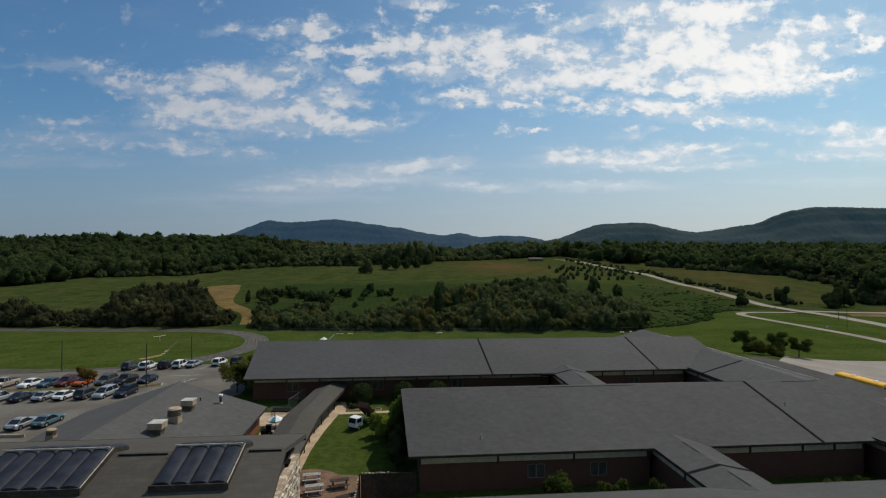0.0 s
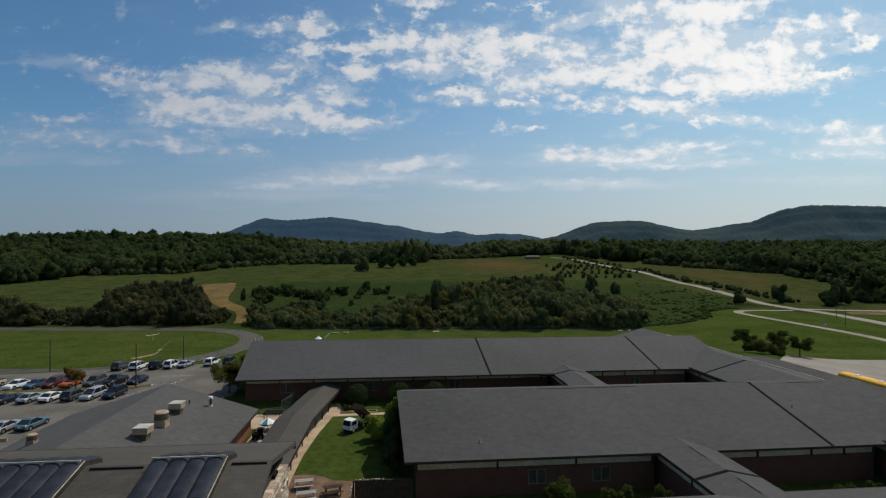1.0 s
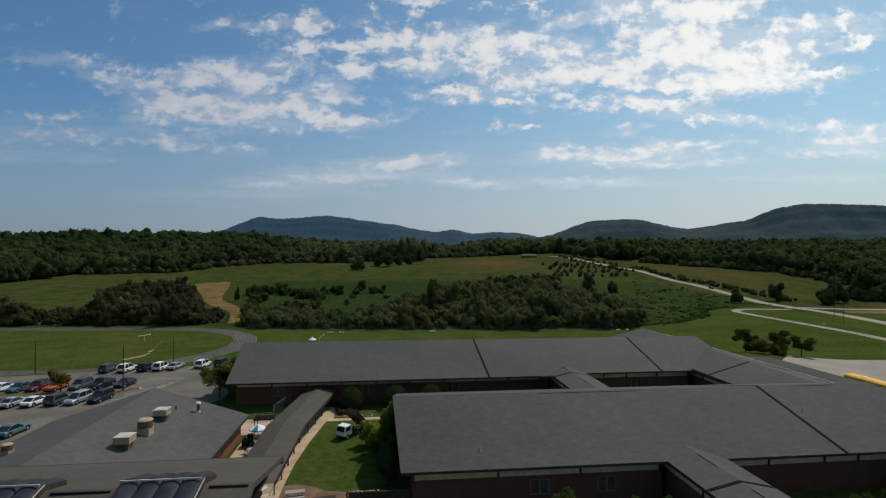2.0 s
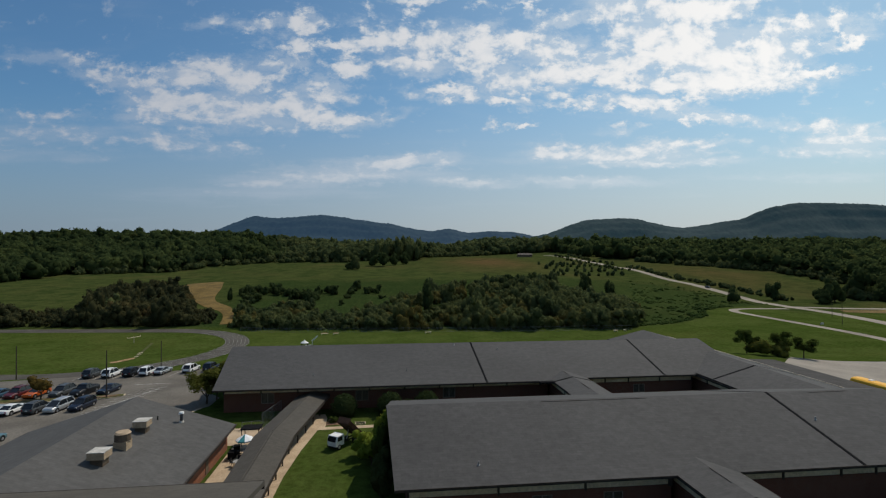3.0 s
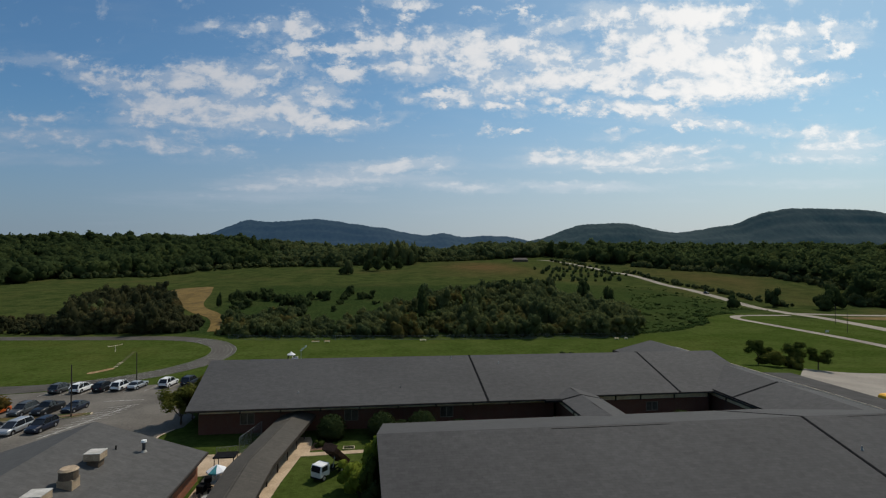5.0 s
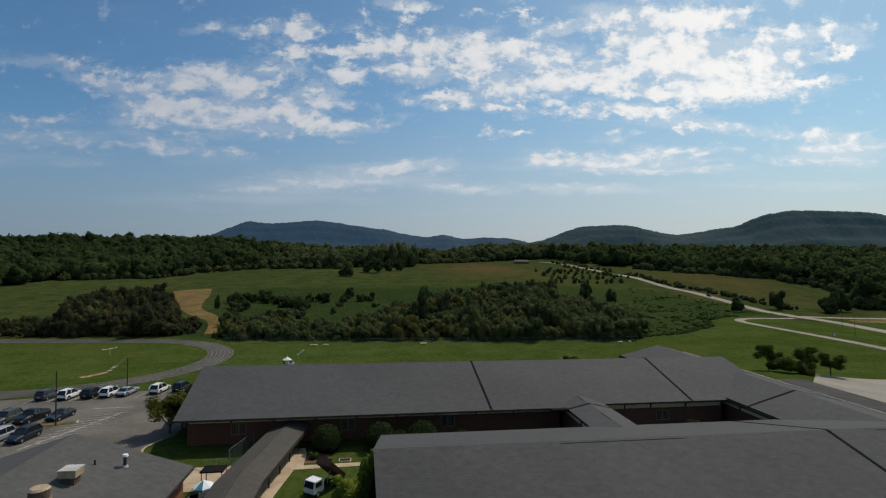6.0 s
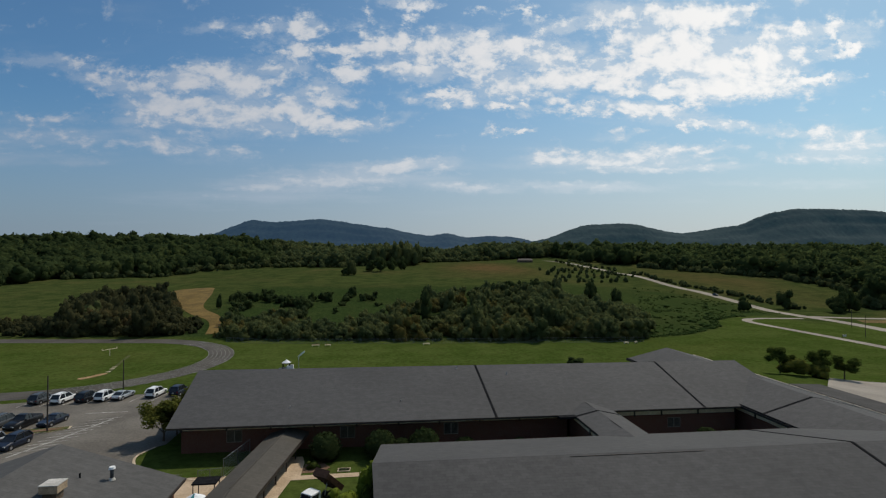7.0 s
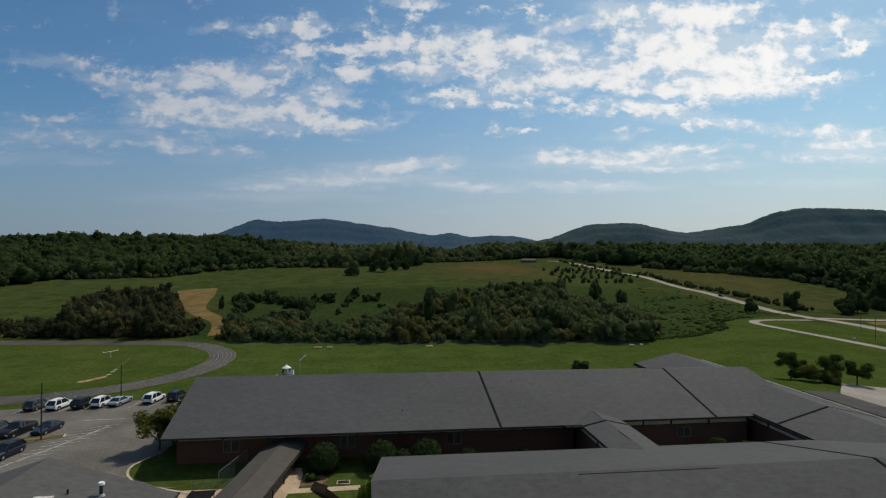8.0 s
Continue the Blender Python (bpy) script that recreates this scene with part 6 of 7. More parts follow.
def play_tower(x, y, turn):
    z = ground(x, y)
    ob = thing("play_tower", "white playground tower with a cone roof and slide", "playground", at(x, y, z, turn))
    for sx in (-0.6, 0.6):
        for sy in (-0.6, 0.6):
            part("post", Geo().tube((sx, sy, -0.1), (sx, sy, 5.12), 0.07, 0.07, 8), M_SEAM, ob)
    part("platform", Geo().box(-0.8, 1.3, -0.8, 0.8, 3.5, 3.65), M_SEAM, ob)
    for a, b, c, d in ((0.1, 1.3, -0.82, -0.76), (0.1, 1.3, 0.76, 0.82), (1.26, 1.32, -0.75, 0.75), (0.10, 0.16, -0.75, 0.75)):
        part("panel", Geo().box(a, b, c, d, 3.66, 4.62), M_WHITE, ob, "white panel", bevel=0.02)
    part("cone_roof", Geo().tube((0, 0, 5.22), (0, 0, 5.72), 0.86, 0.10, 18), M_WHITE, ob, "white cone roof")
    part("rim", Geo().tube((0, 0, 5.08), (0, 0, 5.22), 0.80, 0.86, 18), M_CAP, ob)
    part("finial", Geo().tube((0, 0, 5.70), (0, 0, 5.92), 0.07, 0.03, 8), M_WHITE, ob)
    g = Geo()
    for i in range(9):
        t0, t1 = i / 9, (i + 1) / 9
        p0 = (0.0 - 3.4 * t0, -0.2 - 0.6 * t0 * t0, 4.15 - 1.7 * t0 ** 2.2)
        p1 = (0.0 - 3.4 * t1, -0.2 - 0.6 * t1 * t1, 4.15 - 1.7 * t1 ** 2.2)
        g.tube(p0, p1, 0.26, 0.26, 12)
    part("slide", g, M_CAP, ob, "pale tube slide", smooth=True)


play_tower(-17.8, 118.8, 6)
board = thing("scoreboard_post", "white tilted board on a slim post", "sign", at(-20.5, 150.0, ground(-20.5, 150.0), 0))
part("post", Geo().tube((0, 0, -0.1), (0, 0, 9.0), 0.10, 0.08, 8), M_METAL, board)
part("board", Geo().box(-0.2, 1.9, -0.04, 0.04, -0.16, 0.16, pose(0, 0, 9.0, 0, -40, 0)), M_WHITE, board)
for x, y, w in ((-25.0, 217.5, 3.0), (-20.5, 217.5, 2.2), (17.3, 216, 2.6), (95, 208, 1.8), (99, 208, 1.2)):
    ob = thing("dugout_bench", "pale bench at the field's edge", "bench", at(x, y, ground(x, y), 6))
    part("seat", Geo().box(-w / 2, w / 2, -0.35, 0.35, 0.42, 0.55), M_CREAM, ob)
    part("back", Geo().box(-w / 2, w / 2, 0.30, 0.38, 0.55, 0.8), M_SAND if x < 0 else M_CREAM, ob)
    for s in (-1, 1):
        part("leg", Geo().box(s * w * 0.42 - 0.05, s * w * 0.42 + 0.05, -0.3, 0.3, 0, 0.42), M_METAL, ob)
link_fence("field_fence", "grey chain-link fence along the wood's edge", [(-62, 232), (-48, 226.5), (20, 219.6), (104, 211)], 1.8, 8.0)

# ---------------------------------------------------------------- planting near the school
tree(-29.4, 92.4, 5.8, 3.0, "small spreading olive-green tree by the gable", M_LEAF_OLIVE, trunk=0.20, tint=0.6)
tree(-28.6, 94.8, 5.2, 2.5, "small leafy tree beside the gable corner", M_LEAF_OLIVE, tint=0.5, trunk=0.2)
tree(-29.6, 104.0, 4.6, 2.3, "small leafy tree behind the gable", M_LEAF_OLIVE, tint=0.45, trunk=0.15)
tree(-28.9, 109.0, 4.2, 2.2, "small leafy tree behind the gable", M_LEAF_OLIVE, tint=0.6, trunk=0.15)
tree(-58.4, 98.6, 4.2, 1.9, "small rust-tinged tree in the car park island", M_LEAF_RUST, tint=0.3, trunk=0.25, templates=MIDDLE)
# dark-leaved ones fill the gable's shade, which is put into their leaf colour
for x, y, h, r, m, t in ((-2.8, 67.4, 3.1, 1.5, M_LEAF_YELLOW, 0.5), (-1.9, 64.6, 3.8, 1.5, M_LEAF_YELLOW, 0.45), (-0.7, 70.6, 4.5, 1.4, M_LEAF_YELLOW, 0.3),
                         (-0.9, 62.4, 5.0, 1.2, M_LEAF_NEAR, 0.2), (-0.8, 59.0, 4.2, 1.2, M_LEAF_DARK, 0.3), (-0.8, 56.0, 3.4, 1.2, M_LEAF_DARK, 0.3)):
    tree(x, y, h * 1.06, r * 1.22, "bushy evergreen beside the wing's gable", m, trunk=0.12, tint=t, templates=FINE, group="evergreens by the gable")
for x, r, h in ((-6.5, 2.6, 3.8), (0.4, 2.6, 3.9), (3.1, 2.0, 2.6), (6.0, 2.6, 3.9), (11.3, 2.0, 2.4), (18.6, 1.6, 2.0), (45.0, 2.0, 2.4), (49.0, 1.6, 1.8)):
    shrub(x, 83.4, h, r, "clipped round shrub against the brick wall", M_LEAF_DARK, 0.05, group="shrubs along the far wing", templates=ROUND)
shrub(61.0, 173, 2.6, 3.0, "low dark bush on the sports field", M_LEAF_DARK, 0.4)
shrub(-7.6, 80.8, 1.0, 0.9, "small round shrub in a mulched bed", M_LEAF_NEAR, 0.45)
for x, y, h, r, t in ((15.2, 46.8, 3.0, 1.7, 0.75), (20.6, 46.0, 2.8, 1.5, 0.7), (24.6, 44.6, 3.0, 1.2, 0.75), (43.0, 44.6, 2.2, 1.3, 0.4), (48.0, 46.5, 1.6, 0.9, 0.4)):
    shrub(x, y, h, r, "leafy courtyard shrub in shade", M_LEAF_NEAR, t * 0.5, group="courtyard shrubs", templates=AIRY)
for x, y, h, r in ((90.2, 124.2, 5.8, 3.0), (98.0, 121.8, 6.2, 2.8), (102.0, 119.8, 5.8, 3.2)):
    tree(x, y, h, r, "round-crowned tree by the bus lot", M_LEAF_NEAR, trunk=0.34, tint=0.3, templates=AIRY, group="trees by the bus lot")
for x, y, r in ((92.4, 121.6, 3.9), (95.4, 120.4, 3.0)):
    shrub(x, y, 3.6, r, "large rounded shrub between the trees", M_LEAF_OLIVE, 0.35)

# ---------------------------------------------------------------- woods
rng = random.Random(5)


def edge_y(x):
    return 233 - 0.105 * x - 9 * smooth01(-78, -48, x)


def off_dirt(x, y, gap):
    """Whether a spot lies clear of the dirt track."""
    for (xa, ya), (xb, yb) in zip(DIRT, DIRT[1:]):
        t = min(1.0, max(0.0, ((x - xa) * (xb - xa) + (y - ya) * (yb - ya)) / ((xb - xa) ** 2 + (yb - ya) ** 2)))
        if math.hypot(x - xa - t * (xb - xa), y - ya - t * (yb - ya)) < gap + 12 * smooth01(290, 380, y):
            return False
    return True


# thicket along the field edge, left and middle
spots = []
for _ in range(5500):
    x = rng.uniform(-330, 134)
    depth = rng.random() ** 1.1 * 150
    y = edge_y(x) + 3 + depth
    if not off_dirt(x, y, 5) or x > 106 + 0.5 * (y - 217) + 4 * noise.noise((y / 9, 1.7, 0)):
        continue
    wave, h_most = noise.noise((x / 45, 7.7, 0)), 30.0
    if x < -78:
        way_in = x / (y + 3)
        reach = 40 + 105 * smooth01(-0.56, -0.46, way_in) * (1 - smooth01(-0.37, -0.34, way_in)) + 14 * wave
    elif x < 5:
        reach = 32 + 14 * wave
        h_most = 6.5
    else:
        reach = 66 + 55 * smooth01(0, 60, x) + 24 * wave
        if x > 80:
            reach = 120 - 1.6 * (x - 80)
    clump = noise.noise((x / 24, y / 24, 4.4))
    if depth > reach and (clump < 0.32 or depth > reach + 45 or x < -78):
        continue
    if clump < -0.38 and depth > 14:
        continue
    h = rng.uniform(2.6, 7.4) * (1.0 + 0.6 * clump) * (1.7 if rng.random() < 0.09 else 1.0) + (1.0 if depth < 16 else 0)
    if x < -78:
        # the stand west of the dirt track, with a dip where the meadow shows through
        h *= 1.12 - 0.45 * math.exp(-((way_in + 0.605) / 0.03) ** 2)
    if x > 0:
        h *= 1.0 + 0.7 * noise.noise((x / 13, 3.0, 0)) + 0.25 * noise.noise((x / 40, y / 30, 6.0))
    if x > 78:
        h = min(h * (1.0 + 0.4 * smooth01(78, 92, x)), 9.0)
    h = min(h, h_most * rng.uniform(0.8, 1.15))
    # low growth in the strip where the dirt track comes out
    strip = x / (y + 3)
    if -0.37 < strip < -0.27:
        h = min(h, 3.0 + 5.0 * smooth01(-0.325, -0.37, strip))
    tint = min(1.0, max(0.0, (0.22 if x < -78 else 0.50) + 1.15 * noise.noise((x / 17, y / 17, 9.0)) + rng.uniform(-0.34, 0.34)))
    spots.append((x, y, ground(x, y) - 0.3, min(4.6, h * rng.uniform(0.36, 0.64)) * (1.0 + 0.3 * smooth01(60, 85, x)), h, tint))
for _ in range(130):
    x = rng.uniform(50, 108)
    y = edge_y(x) + rng.uniform(20, 125 - 1.4 * max(0, x - 70))
    h = rng.uniform(8, 14.0) * (1.0 if abs(x - 62) > 9 else 0.6)
    spots.append((x, y, ground(x, y) - 0.3, h * rng.uniform(0.36, 0.5), h, rng.uniform(0.05, 0.6)))
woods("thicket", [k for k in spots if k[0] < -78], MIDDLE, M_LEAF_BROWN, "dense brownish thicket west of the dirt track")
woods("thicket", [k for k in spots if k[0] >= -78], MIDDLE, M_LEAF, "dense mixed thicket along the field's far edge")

# dark bushes standing in the weeds between the thicket and the meadow
spots = []
for _ in range(900):
    x, y = rng.uniform(-84, 60), rng.uniform(268, 372)
    if not off_dirt(x, y, 7) or noise.noise((x / 14, y / 22, 3.1)) < 0.22 + 0.0022 * (y - 300):
        continue
    h = rng.uniform(1.4, 5.4) * (1.0 if rng.random() < 0.2 else 0.6)
    spots.append((x, y, ground(x, y) - 0.2, h * rng.uniform(0.5, 0.95), h, rng.uniform(0.0, 0.42)))
for x, y, k in ((-84, 338, 12), (-76, 342, 9), (-62, 336, 10), (-50, 318, 14), (-44, 311, 12), (-38, 330, 8), (-19, 346, 6), (-8, 338, 7), (74, 360, 9), (82, 368, 9), (92, 372, 10), (103, 378, 12), (114, 390, 10)):
    for _ in range(k):
        h = rng.uniform(3.0, 7.0)
        px, py = x + rng.gauss(0, 3.2), y + rng.gauss(0, 4.0)
        spots.append((px, py, ground(px, py) - 0.2, h * rng.uniform(0.36, 0.6), h, rng.uniform(0.0, 0.30)))
woods("scrub", spots, MIDDLE, M_LEAF_DARK, "dark bushes on the meadow's weedy lower slope")

# brush on the slope to the right of the thicket
spots = []
for _ in range(2200):
    x, y = rng.uniform(100, 232), rng.uniform(222, 420)
    if x < 214 and y < lerp_table(LAWN_END, x) + 2 or x > 200 and y < 292 or x < 106 + 0.5 * (y - 217):
        continue
    if noise.noise((x / 22, y / 22, 1.1)) < -0.05 - 0.25 * (y < 300):
        continue
    h = rng.uniform(0.4, 1.0) * (2.0 if rng.random() < 0.05 else 1.0)
    spots.append((x, y, ground(x, y) - 0.25, h * rng.uniform(0.9, 1.6), h, rng.uniform(0.1, 0.7)))
for _ in range(260):
    x = rng.uniform(106, 196)
    y = lerp_table(LAWN_END, x) + abs(rng.gauss(0, 3.0))
    h = rng.uniform(0.5, 1.2) * (1.8 if noise.noise((x / 9, 5.0, 0)) > 0.25 else 1.0)
    spots.append((x, y, ground(x, y) - 0.25, h * rng.uniform(0.8, 1.3), h, rng.uniform(0.0, 0.4)))
woods("brush", spots, COARSE, M_LEAF_WEED, "low scattered brush on the grassy slope")

# rows of young orchard trees on the hill
spots = []
for i in range(9):
    for j in range(5):
        x, y = 150 + i * 9.2 + j * 5.0, 440 + j * 30 + i * 3.5
        if x > 238 or rng.random() < 0.12:
            continue
        h = rng.uniform(3.8, 6.4)
        spots.append((x + rng.uniform(-1.5, 1.5), y + rng.uniform(-3, 3), ground(x, y) - 0.2, h * 0.44, h, rng.uniform(0.0, 0.35)))
woods("orchard", spots, COARSE, M_LEAF, "rows of young trees on the hillside")

# hedge and brush beside the country road
spots = []
for _ in range(170):
    y = rng.uniform(310, 700)
    x = 256 + 4 * noise.noise((y / 60, 0, 0)) + rng.uniform(0, 9) - (6 if y > 600 else 0)
    if y > 480 and rng.random() < 0.5:
        x -= 20
    h = rng.uniform(2.0, 4.8)
    spots.append((x, y, ground(x, y) - 0.2, h * 0.6, h, rng.uniform(0.05, 0.5)))
woods("hedgerow", spots, COARSE, M_LEAF, "dark hedgerow beside the country road")


def forest(name, count, test, h_lo, h_hi, label, x_rng, y_rng, templates, tint_mid=0.35, material=M_LEAF):
    spots = []
    while count:
        count -= 1
        x, y = rng.uniform(*x_rng), y_rng[0] + (y_rng[1] - y_rng[0]) * rng.random() ** 1.4
        if not test(x, y):
            continue
        h = rng.uniform(h_lo, h_hi) * (1 + 0.30 * noise.noise((x / 60, y / 60, 3.3)))
        h *= 1 - 0.42 * math.exp(-((x / y - 0.125) / 0.035) ** 2) - 0.38 * math.exp(-((x / y + 0.19) / 0.07) ** 2)
        tint = min(0.85, max(0.0, tint_mid + 0.75 * noise.noise((x / 60, y / 60, 8.0)) + rng.uniform(-0.18, 0.18)))
        spots.append((x, y, ground(x, y) - 0.5, h * rng.uniform(0.38, 0.70), h, tint))
    return woods(name, spots, templates, material, label)


LEFT_EDGE = [(-420, 560), (-371, 590), (-335, 585), (-300, 568), (-250, 587), (-207, 634), (-158, 652), (-60, 634), (0, 655), (75, 694), (167, 752), (330, 800)]
RIGHT_EDGE = [(300, 318), (330, 330), (365, 372), (430, 394), (470, 390), (517, 364), (551, 345), (605, 308), (660, 272), (720, 262)]


def behind_left(x, y):
    return y > lerp_table(LEFT_EDGE, x) + 10 * noise.noise((x / 30, 2.2, 0)) or (x < -325 and y > 466 + 30 * smooth01(-345, -325, x))


forest("left_forest", 3500, lambda x, y: behind_left(x, y) and x < -0.19 * y, 14, 23, "tall dark forest on the valley's side", (-900, -60), (460, 900), COARSE, 0.20, M_LEAF_DARK)
forest("middle_forest", 3000, lambda x, y: behind_left(x, y) and -0.20 * y < x < 0.34 * y, 13, 25, "far woods beyond the meadow", (-240, 330), (630, 1150), COARSE, 0.25)


def beyond_road(x, y):
    return y > 300 and x > lerp_table(RIGHT_EDGE, y) + 8 * noise.noise((y / 25, 1.0, 0))


forest("right_forest", 3900, lambda x, y: beyond_road(x, y) and not (x < 440 and y < 470), 13, 24, "tall woods beyond the road", (255, 1100), (300, 1150), COARSE, 0.45, M_LEAF_DARK)
forest("roadside_grove", 430, lambda x, y: beyond_road(x, y) and noise.noise((x / 22, y / 22, 6.0)) > -0.22, 8, 22, "grove of tall trees beside the side road", (298, 440), (300, 500), MIDDLE, 0.40, M_LEAF_DARK)
# bushes along the feet of the woods
spots = []
for _ in range(520):
    if rng.random() < 0.62:
        x = rng.uniform(-380, 150)
        y = lerp_table(LEFT_EDGE, x) - rng.random() ** 2 * 16
    else:
        y = rng.uniform(305, 600)
        x = lerp_table(RIGHT_EDGE, y) - rng.random() ** 2 * 14
    h = rng.uniform(3.0, 9.5)
    if _ < 46:
        x, y, h = rng.uniform(-12, 48), rng.uniform(640, 700), rng.uniform(20, 31)
    spots.append((x, y, ground(x, y) - 0.3, min(7.0, h * rng.uniform(0.5, 0.75)), h, rng.uniform(0.1, 0.7)))
woods("wood_margin", spots, COARSE, M_LEAF, "bushes and young trees along the woods' edge")

# single trees that stand clear
for x, y, h, r, label, t in ((217, 303.5, 9.5, 5.0, "dark round tree beside the country road", 0.1), (252, 313, 13.5, 5.0, "upright tree in the roadside meadow", 0.1),
                             (272, 296, 12.5, 7.0, "spreading tree by the side road", 0.1), (284, 300, 17.0, 6.0, "tall tree by the side road", 0.15), (266, 290, 9.0, 5.0, "leafy tree by the side road", 0.1), (318, 318, 20.0, 8.0, "tall dark tree beside the side road", 0.1), (332, 330, 22.0, 8.0, "tall dark tree beside the side road", 0.2),
                             (-29.0, 494, 17.0, 5.6, "tall leafy tree at the meadow's edge", 0.3), (-34, 497, 8.0, 5.0, "leafy bush-like tree at the meadow's edge", 0.15), (-3, 530, 15.0, 7.0, "dark spreading tree at the meadow's edge", 0.1), (-13, 536, 11.0, 6.0, "dark spreading tree at the meadow's edge", 0.15), (8, 545, 13.0, 6.0, "leafy tree at the meadow's edge", 0.25), (20, 575, 14.0, 7.0, "leafy tree at the meadow's edge", 0.2), (-90.5, 314, 8.5, 2.0, "dark narrow cedar beside the dirt track", 0.05),
                             (21, 262, 18.0, 5.0, "tall dark tree above the thicket", 0.1), (108, 325, 15, 6.0, "tall leafy tree above the thicket", 0.35), (96, 316, 13, 6.0, "tall leafy tree above the thicket", 0.45),
                             (84, 298, 13, 5.5, "tall leafy tree above the thicket", 0.3), (118, 300, 15.5, 5.5, "tall dark tree above the thicket", 0.15), (126, 281, 13.5, 5.0, "tall dark tree above the thicket", 0.2),
                             (34, 282, 14, 5.0, "tall leafy tree above the thicket", 0.5), (-132, 268, 14, 6.5, "tall leafy tree above the thicket", 0.4), (45, 256, 15.5, 4.2, "tall feathery tree above the thicket", 0.55)):
    tree(x, y, h, r, label, M_LEAF_DARK if t < 0.3 else M_LEAF, trunk=0.07, tint=t, templates=MIDDLE + FINE, squash=1.22)


# ---------------------------------------------------------------- far hills
def hill_colour(n):
    p = place(n)
    a = n.mix(n.ramp(n.noise(p, 0.030, 7.0, 0.75), 0.36, 0.64), col(0.005, 0.011, 0.011), col(0.018, 0.030, 0.024))
    return n.mix(n.ramp(n.noise(p, 0.10, 4.0, 0.7), 0.35, 0.7, 0.0, 0.5), a, col(0.006, 0.011, 0.010))


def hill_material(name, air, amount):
    """Distant forest that glows bluish: the haze of the air is imitated by emission."""
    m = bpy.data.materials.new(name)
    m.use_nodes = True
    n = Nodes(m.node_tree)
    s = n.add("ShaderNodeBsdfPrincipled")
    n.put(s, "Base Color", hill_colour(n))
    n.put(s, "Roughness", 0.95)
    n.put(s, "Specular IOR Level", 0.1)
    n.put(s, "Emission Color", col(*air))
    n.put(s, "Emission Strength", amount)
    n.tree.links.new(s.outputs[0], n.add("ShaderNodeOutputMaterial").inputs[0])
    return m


def hill(name, y0, crest, half_depth, x0, x1, material, label, step=7.0, seed=0.0):
    """A wooded ridge across the view; crest(x) gives its height."""
    xs = np.arange(x0, x1 + 1, step)
    shape = [(-1.0, 0.0), (-0.75, 0.16), (-0.5, 0.42), (-0.3, 0.68), (-0.15, 0.88), (-0.05, 0.98), (0.0, 1.0), (0.3, 0.7), (1.0, 0.0)]
    prof = [(f, lerp_table(shape, f)) for f in list(np.linspace(-1, 0.04, 46)) + [0.3, 1.0]]
    g = Geo()
    for f, k in prof:
        for x in xs:
            c, deep = crest(x), f * half_depth
            bumpy = 4.0 * noise.noise((x / 90, deep / 90, seed)) + 3.0 * noise.noise((x / 34, deep / 34, seed + 3)) + (1.5 + 4.0 * smooth01(0.88, 1.0, k)) * noise.noise((x / 15, deep / 12, seed + 9))
            g.v.append((x, y0 + deep + 60 * noise.noise((x / 300, f * 2, seed)), 20 + (c - 20) * k + (bumpy if k > 0.02 else 0)))
    m = len(xs)
    for r in range(len(prof) - 1):
        for i in range(m - 1):
            g.f.append((r * m + i, r * m + i + 1, (r + 1) * m + i + 1, (r + 1) * m + i))
    ob = new(name, g.mesh(name, material, True))
    return tagged(ob, label, "hill", kind="structure")


def ridge(*pts):
    """A crest line that swings smoothly through a few summits and saddles."""
    return lambda x: lerp_table(pts, x)


# haze put in as emission, bluer on the farther ridge
M_HILL_FAR = hill_material("far_hill_haze_glow", (0.065, 0.145, 0.27), 0.25)
M_HILL = hill_material("wooded_hill_haze_glow", (0.05, 0.115, 0.16), 0.21)
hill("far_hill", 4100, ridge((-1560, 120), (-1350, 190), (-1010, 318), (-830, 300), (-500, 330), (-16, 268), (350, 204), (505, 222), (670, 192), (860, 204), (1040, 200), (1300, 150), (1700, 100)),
     500, -1800, 1700, M_HILL_FAR, "distant wooded mountain with a bluish haze glow")
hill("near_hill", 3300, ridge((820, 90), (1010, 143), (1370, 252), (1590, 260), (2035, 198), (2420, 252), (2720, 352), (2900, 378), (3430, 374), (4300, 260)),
     450, 700, 4300, M_HILL, "wooded green hill with a faint haze glow", seed=5.0)


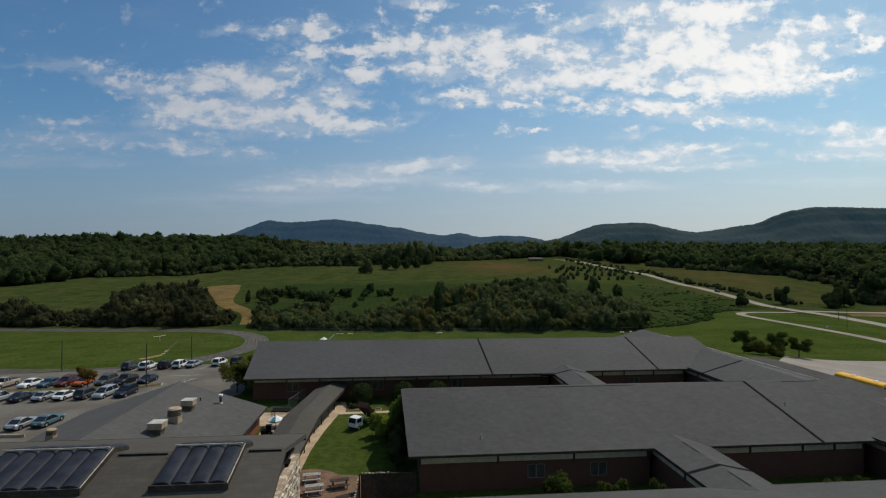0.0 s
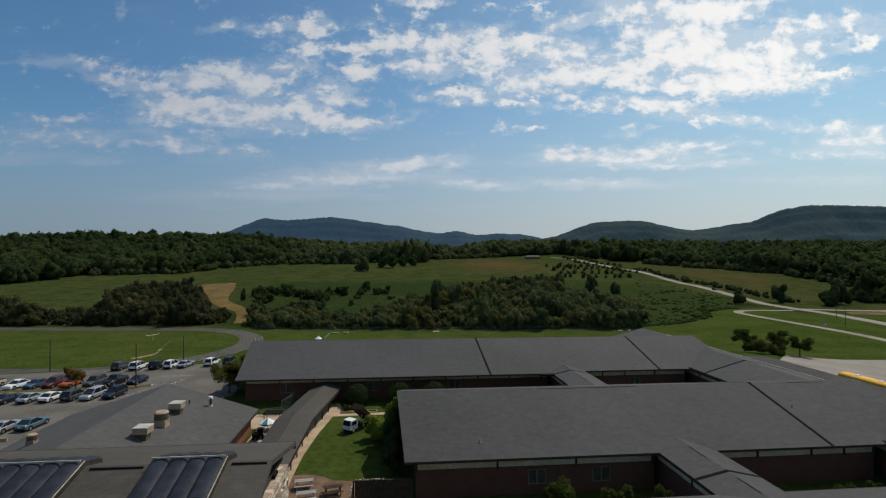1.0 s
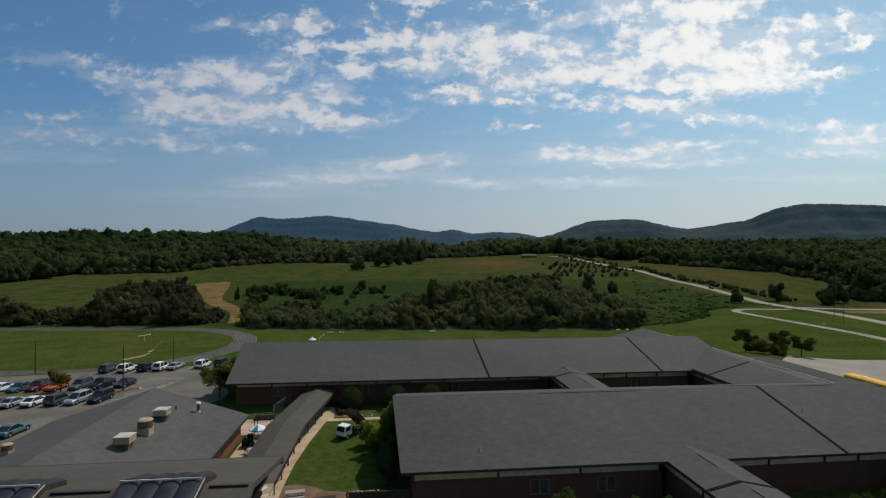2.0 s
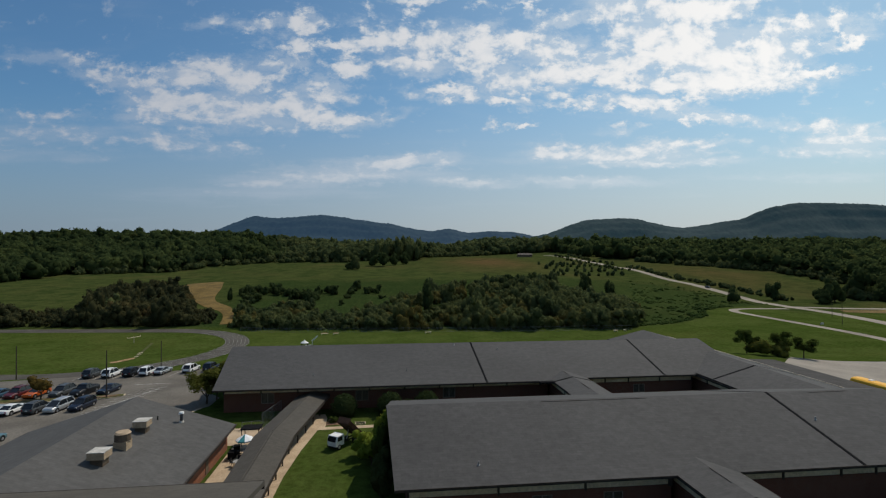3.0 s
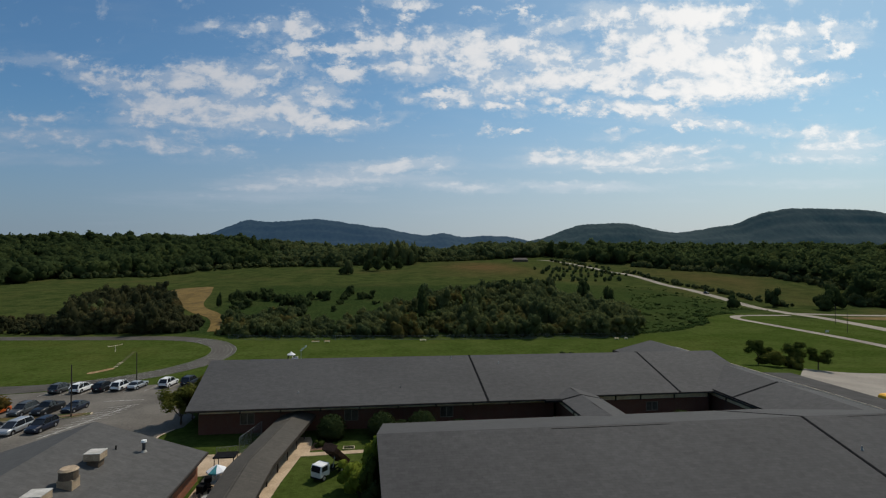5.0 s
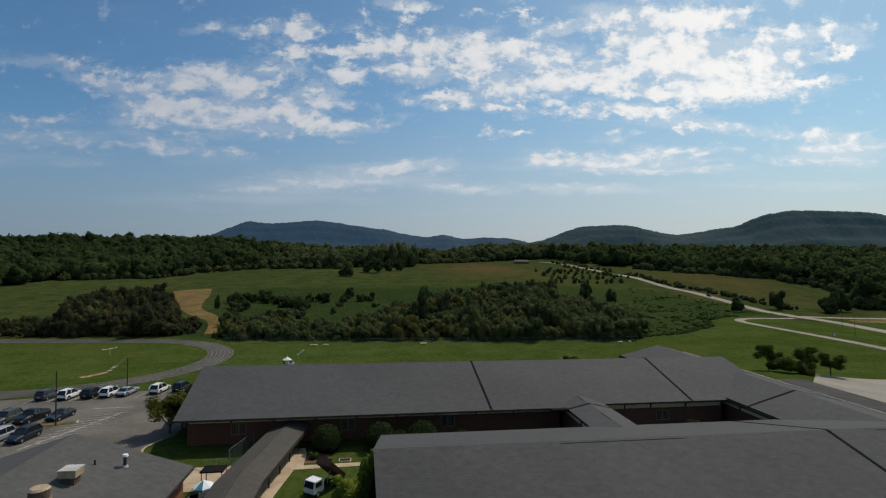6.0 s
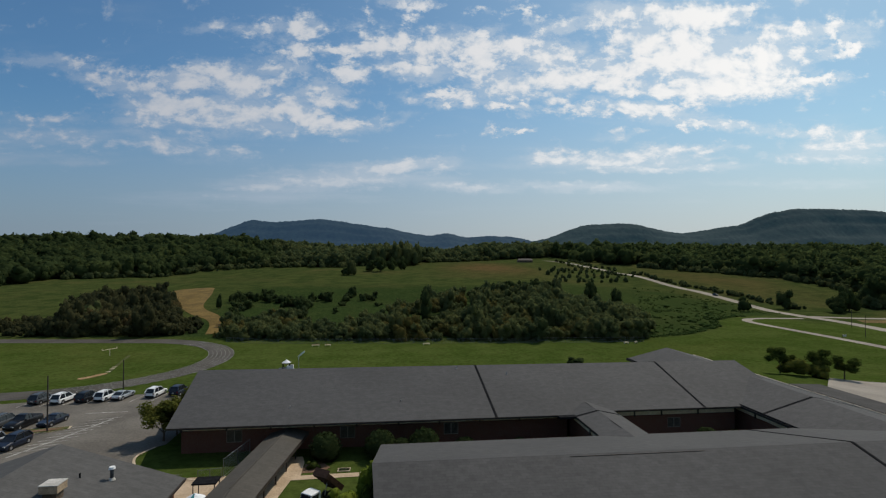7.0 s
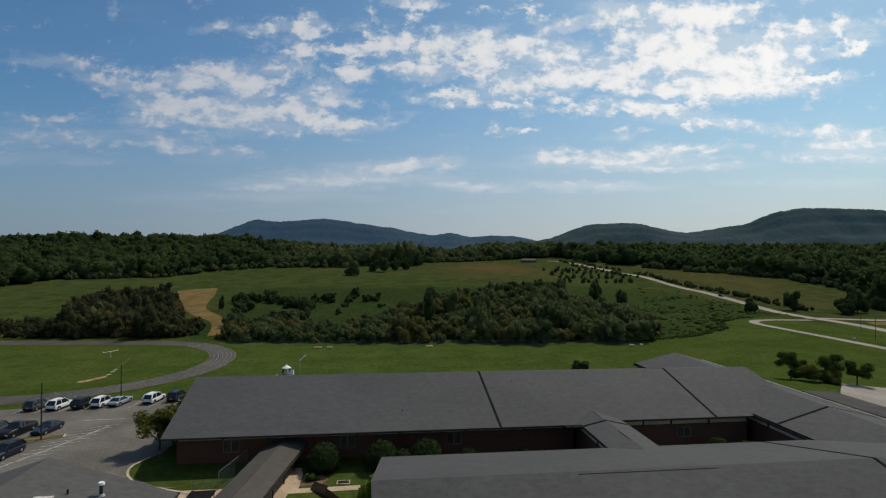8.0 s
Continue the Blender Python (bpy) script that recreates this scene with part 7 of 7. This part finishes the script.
# ---------------------------------------------------------------- far small things
def far_house(x, y, turn, w, d, label, wall, roof):
    z = ground(x, y)
    ob = thing("house", label, "house", at(x, y, z, turn))
    part("wall", Geo().box(-w / 2, w / 2, -d / 2, d / 2, -0.5, 2.8), wall, ob)
    g = Geo()
    g.prism([(-w / 2 - 0.5, -d / 2 - 0.5, 2.7), (w / 2 + 0.5, -d / 2 - 0.5, 2.7), (w / 2 + 0.5, d / 2 + 0.5, 2.7), (-w / 2 - 0.5, d / 2 + 0.5, 2.7)],
            [(-w / 2 + 1.5, -0.05, 5.0), (w / 2 - 1.5, -0.05, 5.0), (w / 2 - 1.5, 0.05, 5.0), (-w / 2 + 1.5, 0.05, 5.0)])
    part("roof", g, roof, ob)
    for i in range(3):
        win = part("window", Geo().box(-w / 2 + (i + 0.5) * w / 3 - 0.6, -w / 2 + (i + 0.5) * w / 3 + 0.6, -d / 2 - 0.04, -d / 2 + 0.02, 0.9, 2.1), M_CARGLASS, ob)


far_house(190, 690, -10, 20, 9, "low far house with a dark roof on the hill", M_BROWN, M_FASCIA)
far_house(70, 730, 10, 12, 8, "pale far house among the trees", M_WHITE, M_METAL)

sign = thing("road_sign", "low pale grey sign board beside the driveway", "sign", at(184.5, 203.0, ground(184.5, 203.0), 15))
part("board", Geo().box(-1.1, 1.1, -0.06, 0.06, 0.5, 1.4), M_CAP, sign, bevel=0.02)
for s_ in (-1, 1):
    part("post", Geo().tube((s_ * 1.1, 0, -0.1), (s_ * 1.1, 0, 1.7), 0.06, 0.06, 6), M_POLE, sign)


def patio_chair(x, y, turn):
    ob = thing("patio_chair", "dark metal patio chair on the patio", "chair", at(x, y, 0.03, turn), "chairs on the patio")
    part("seat", Geo().box(-0.24, 0.24, -0.24, 0.24, 0.42, 0.46), M_BLACK, ob)
    part("backrest", Geo().box(-0.24, 0.24, 0.21, 0.25, 0.46, 0.92), M_BLACK, ob)
    for sx in (-0.2, 0.2):
        for sy in (-0.2, 0.2):
            part("leg", Geo().tube((sx, sy, 0), (sx, sy, 0.43), 0.02, 0.02, 6), M_BLACK, ob)


for x, y, a in ((-18.4, 70.3, 70), (-17.0, 69.4, -100), (-17.9, 69.0, 170), (-16.6, 65.4, -120), (-17.9, 66.4, 80), (-17.3, 67.1, 10)):
    patio_chair(x, y, a)
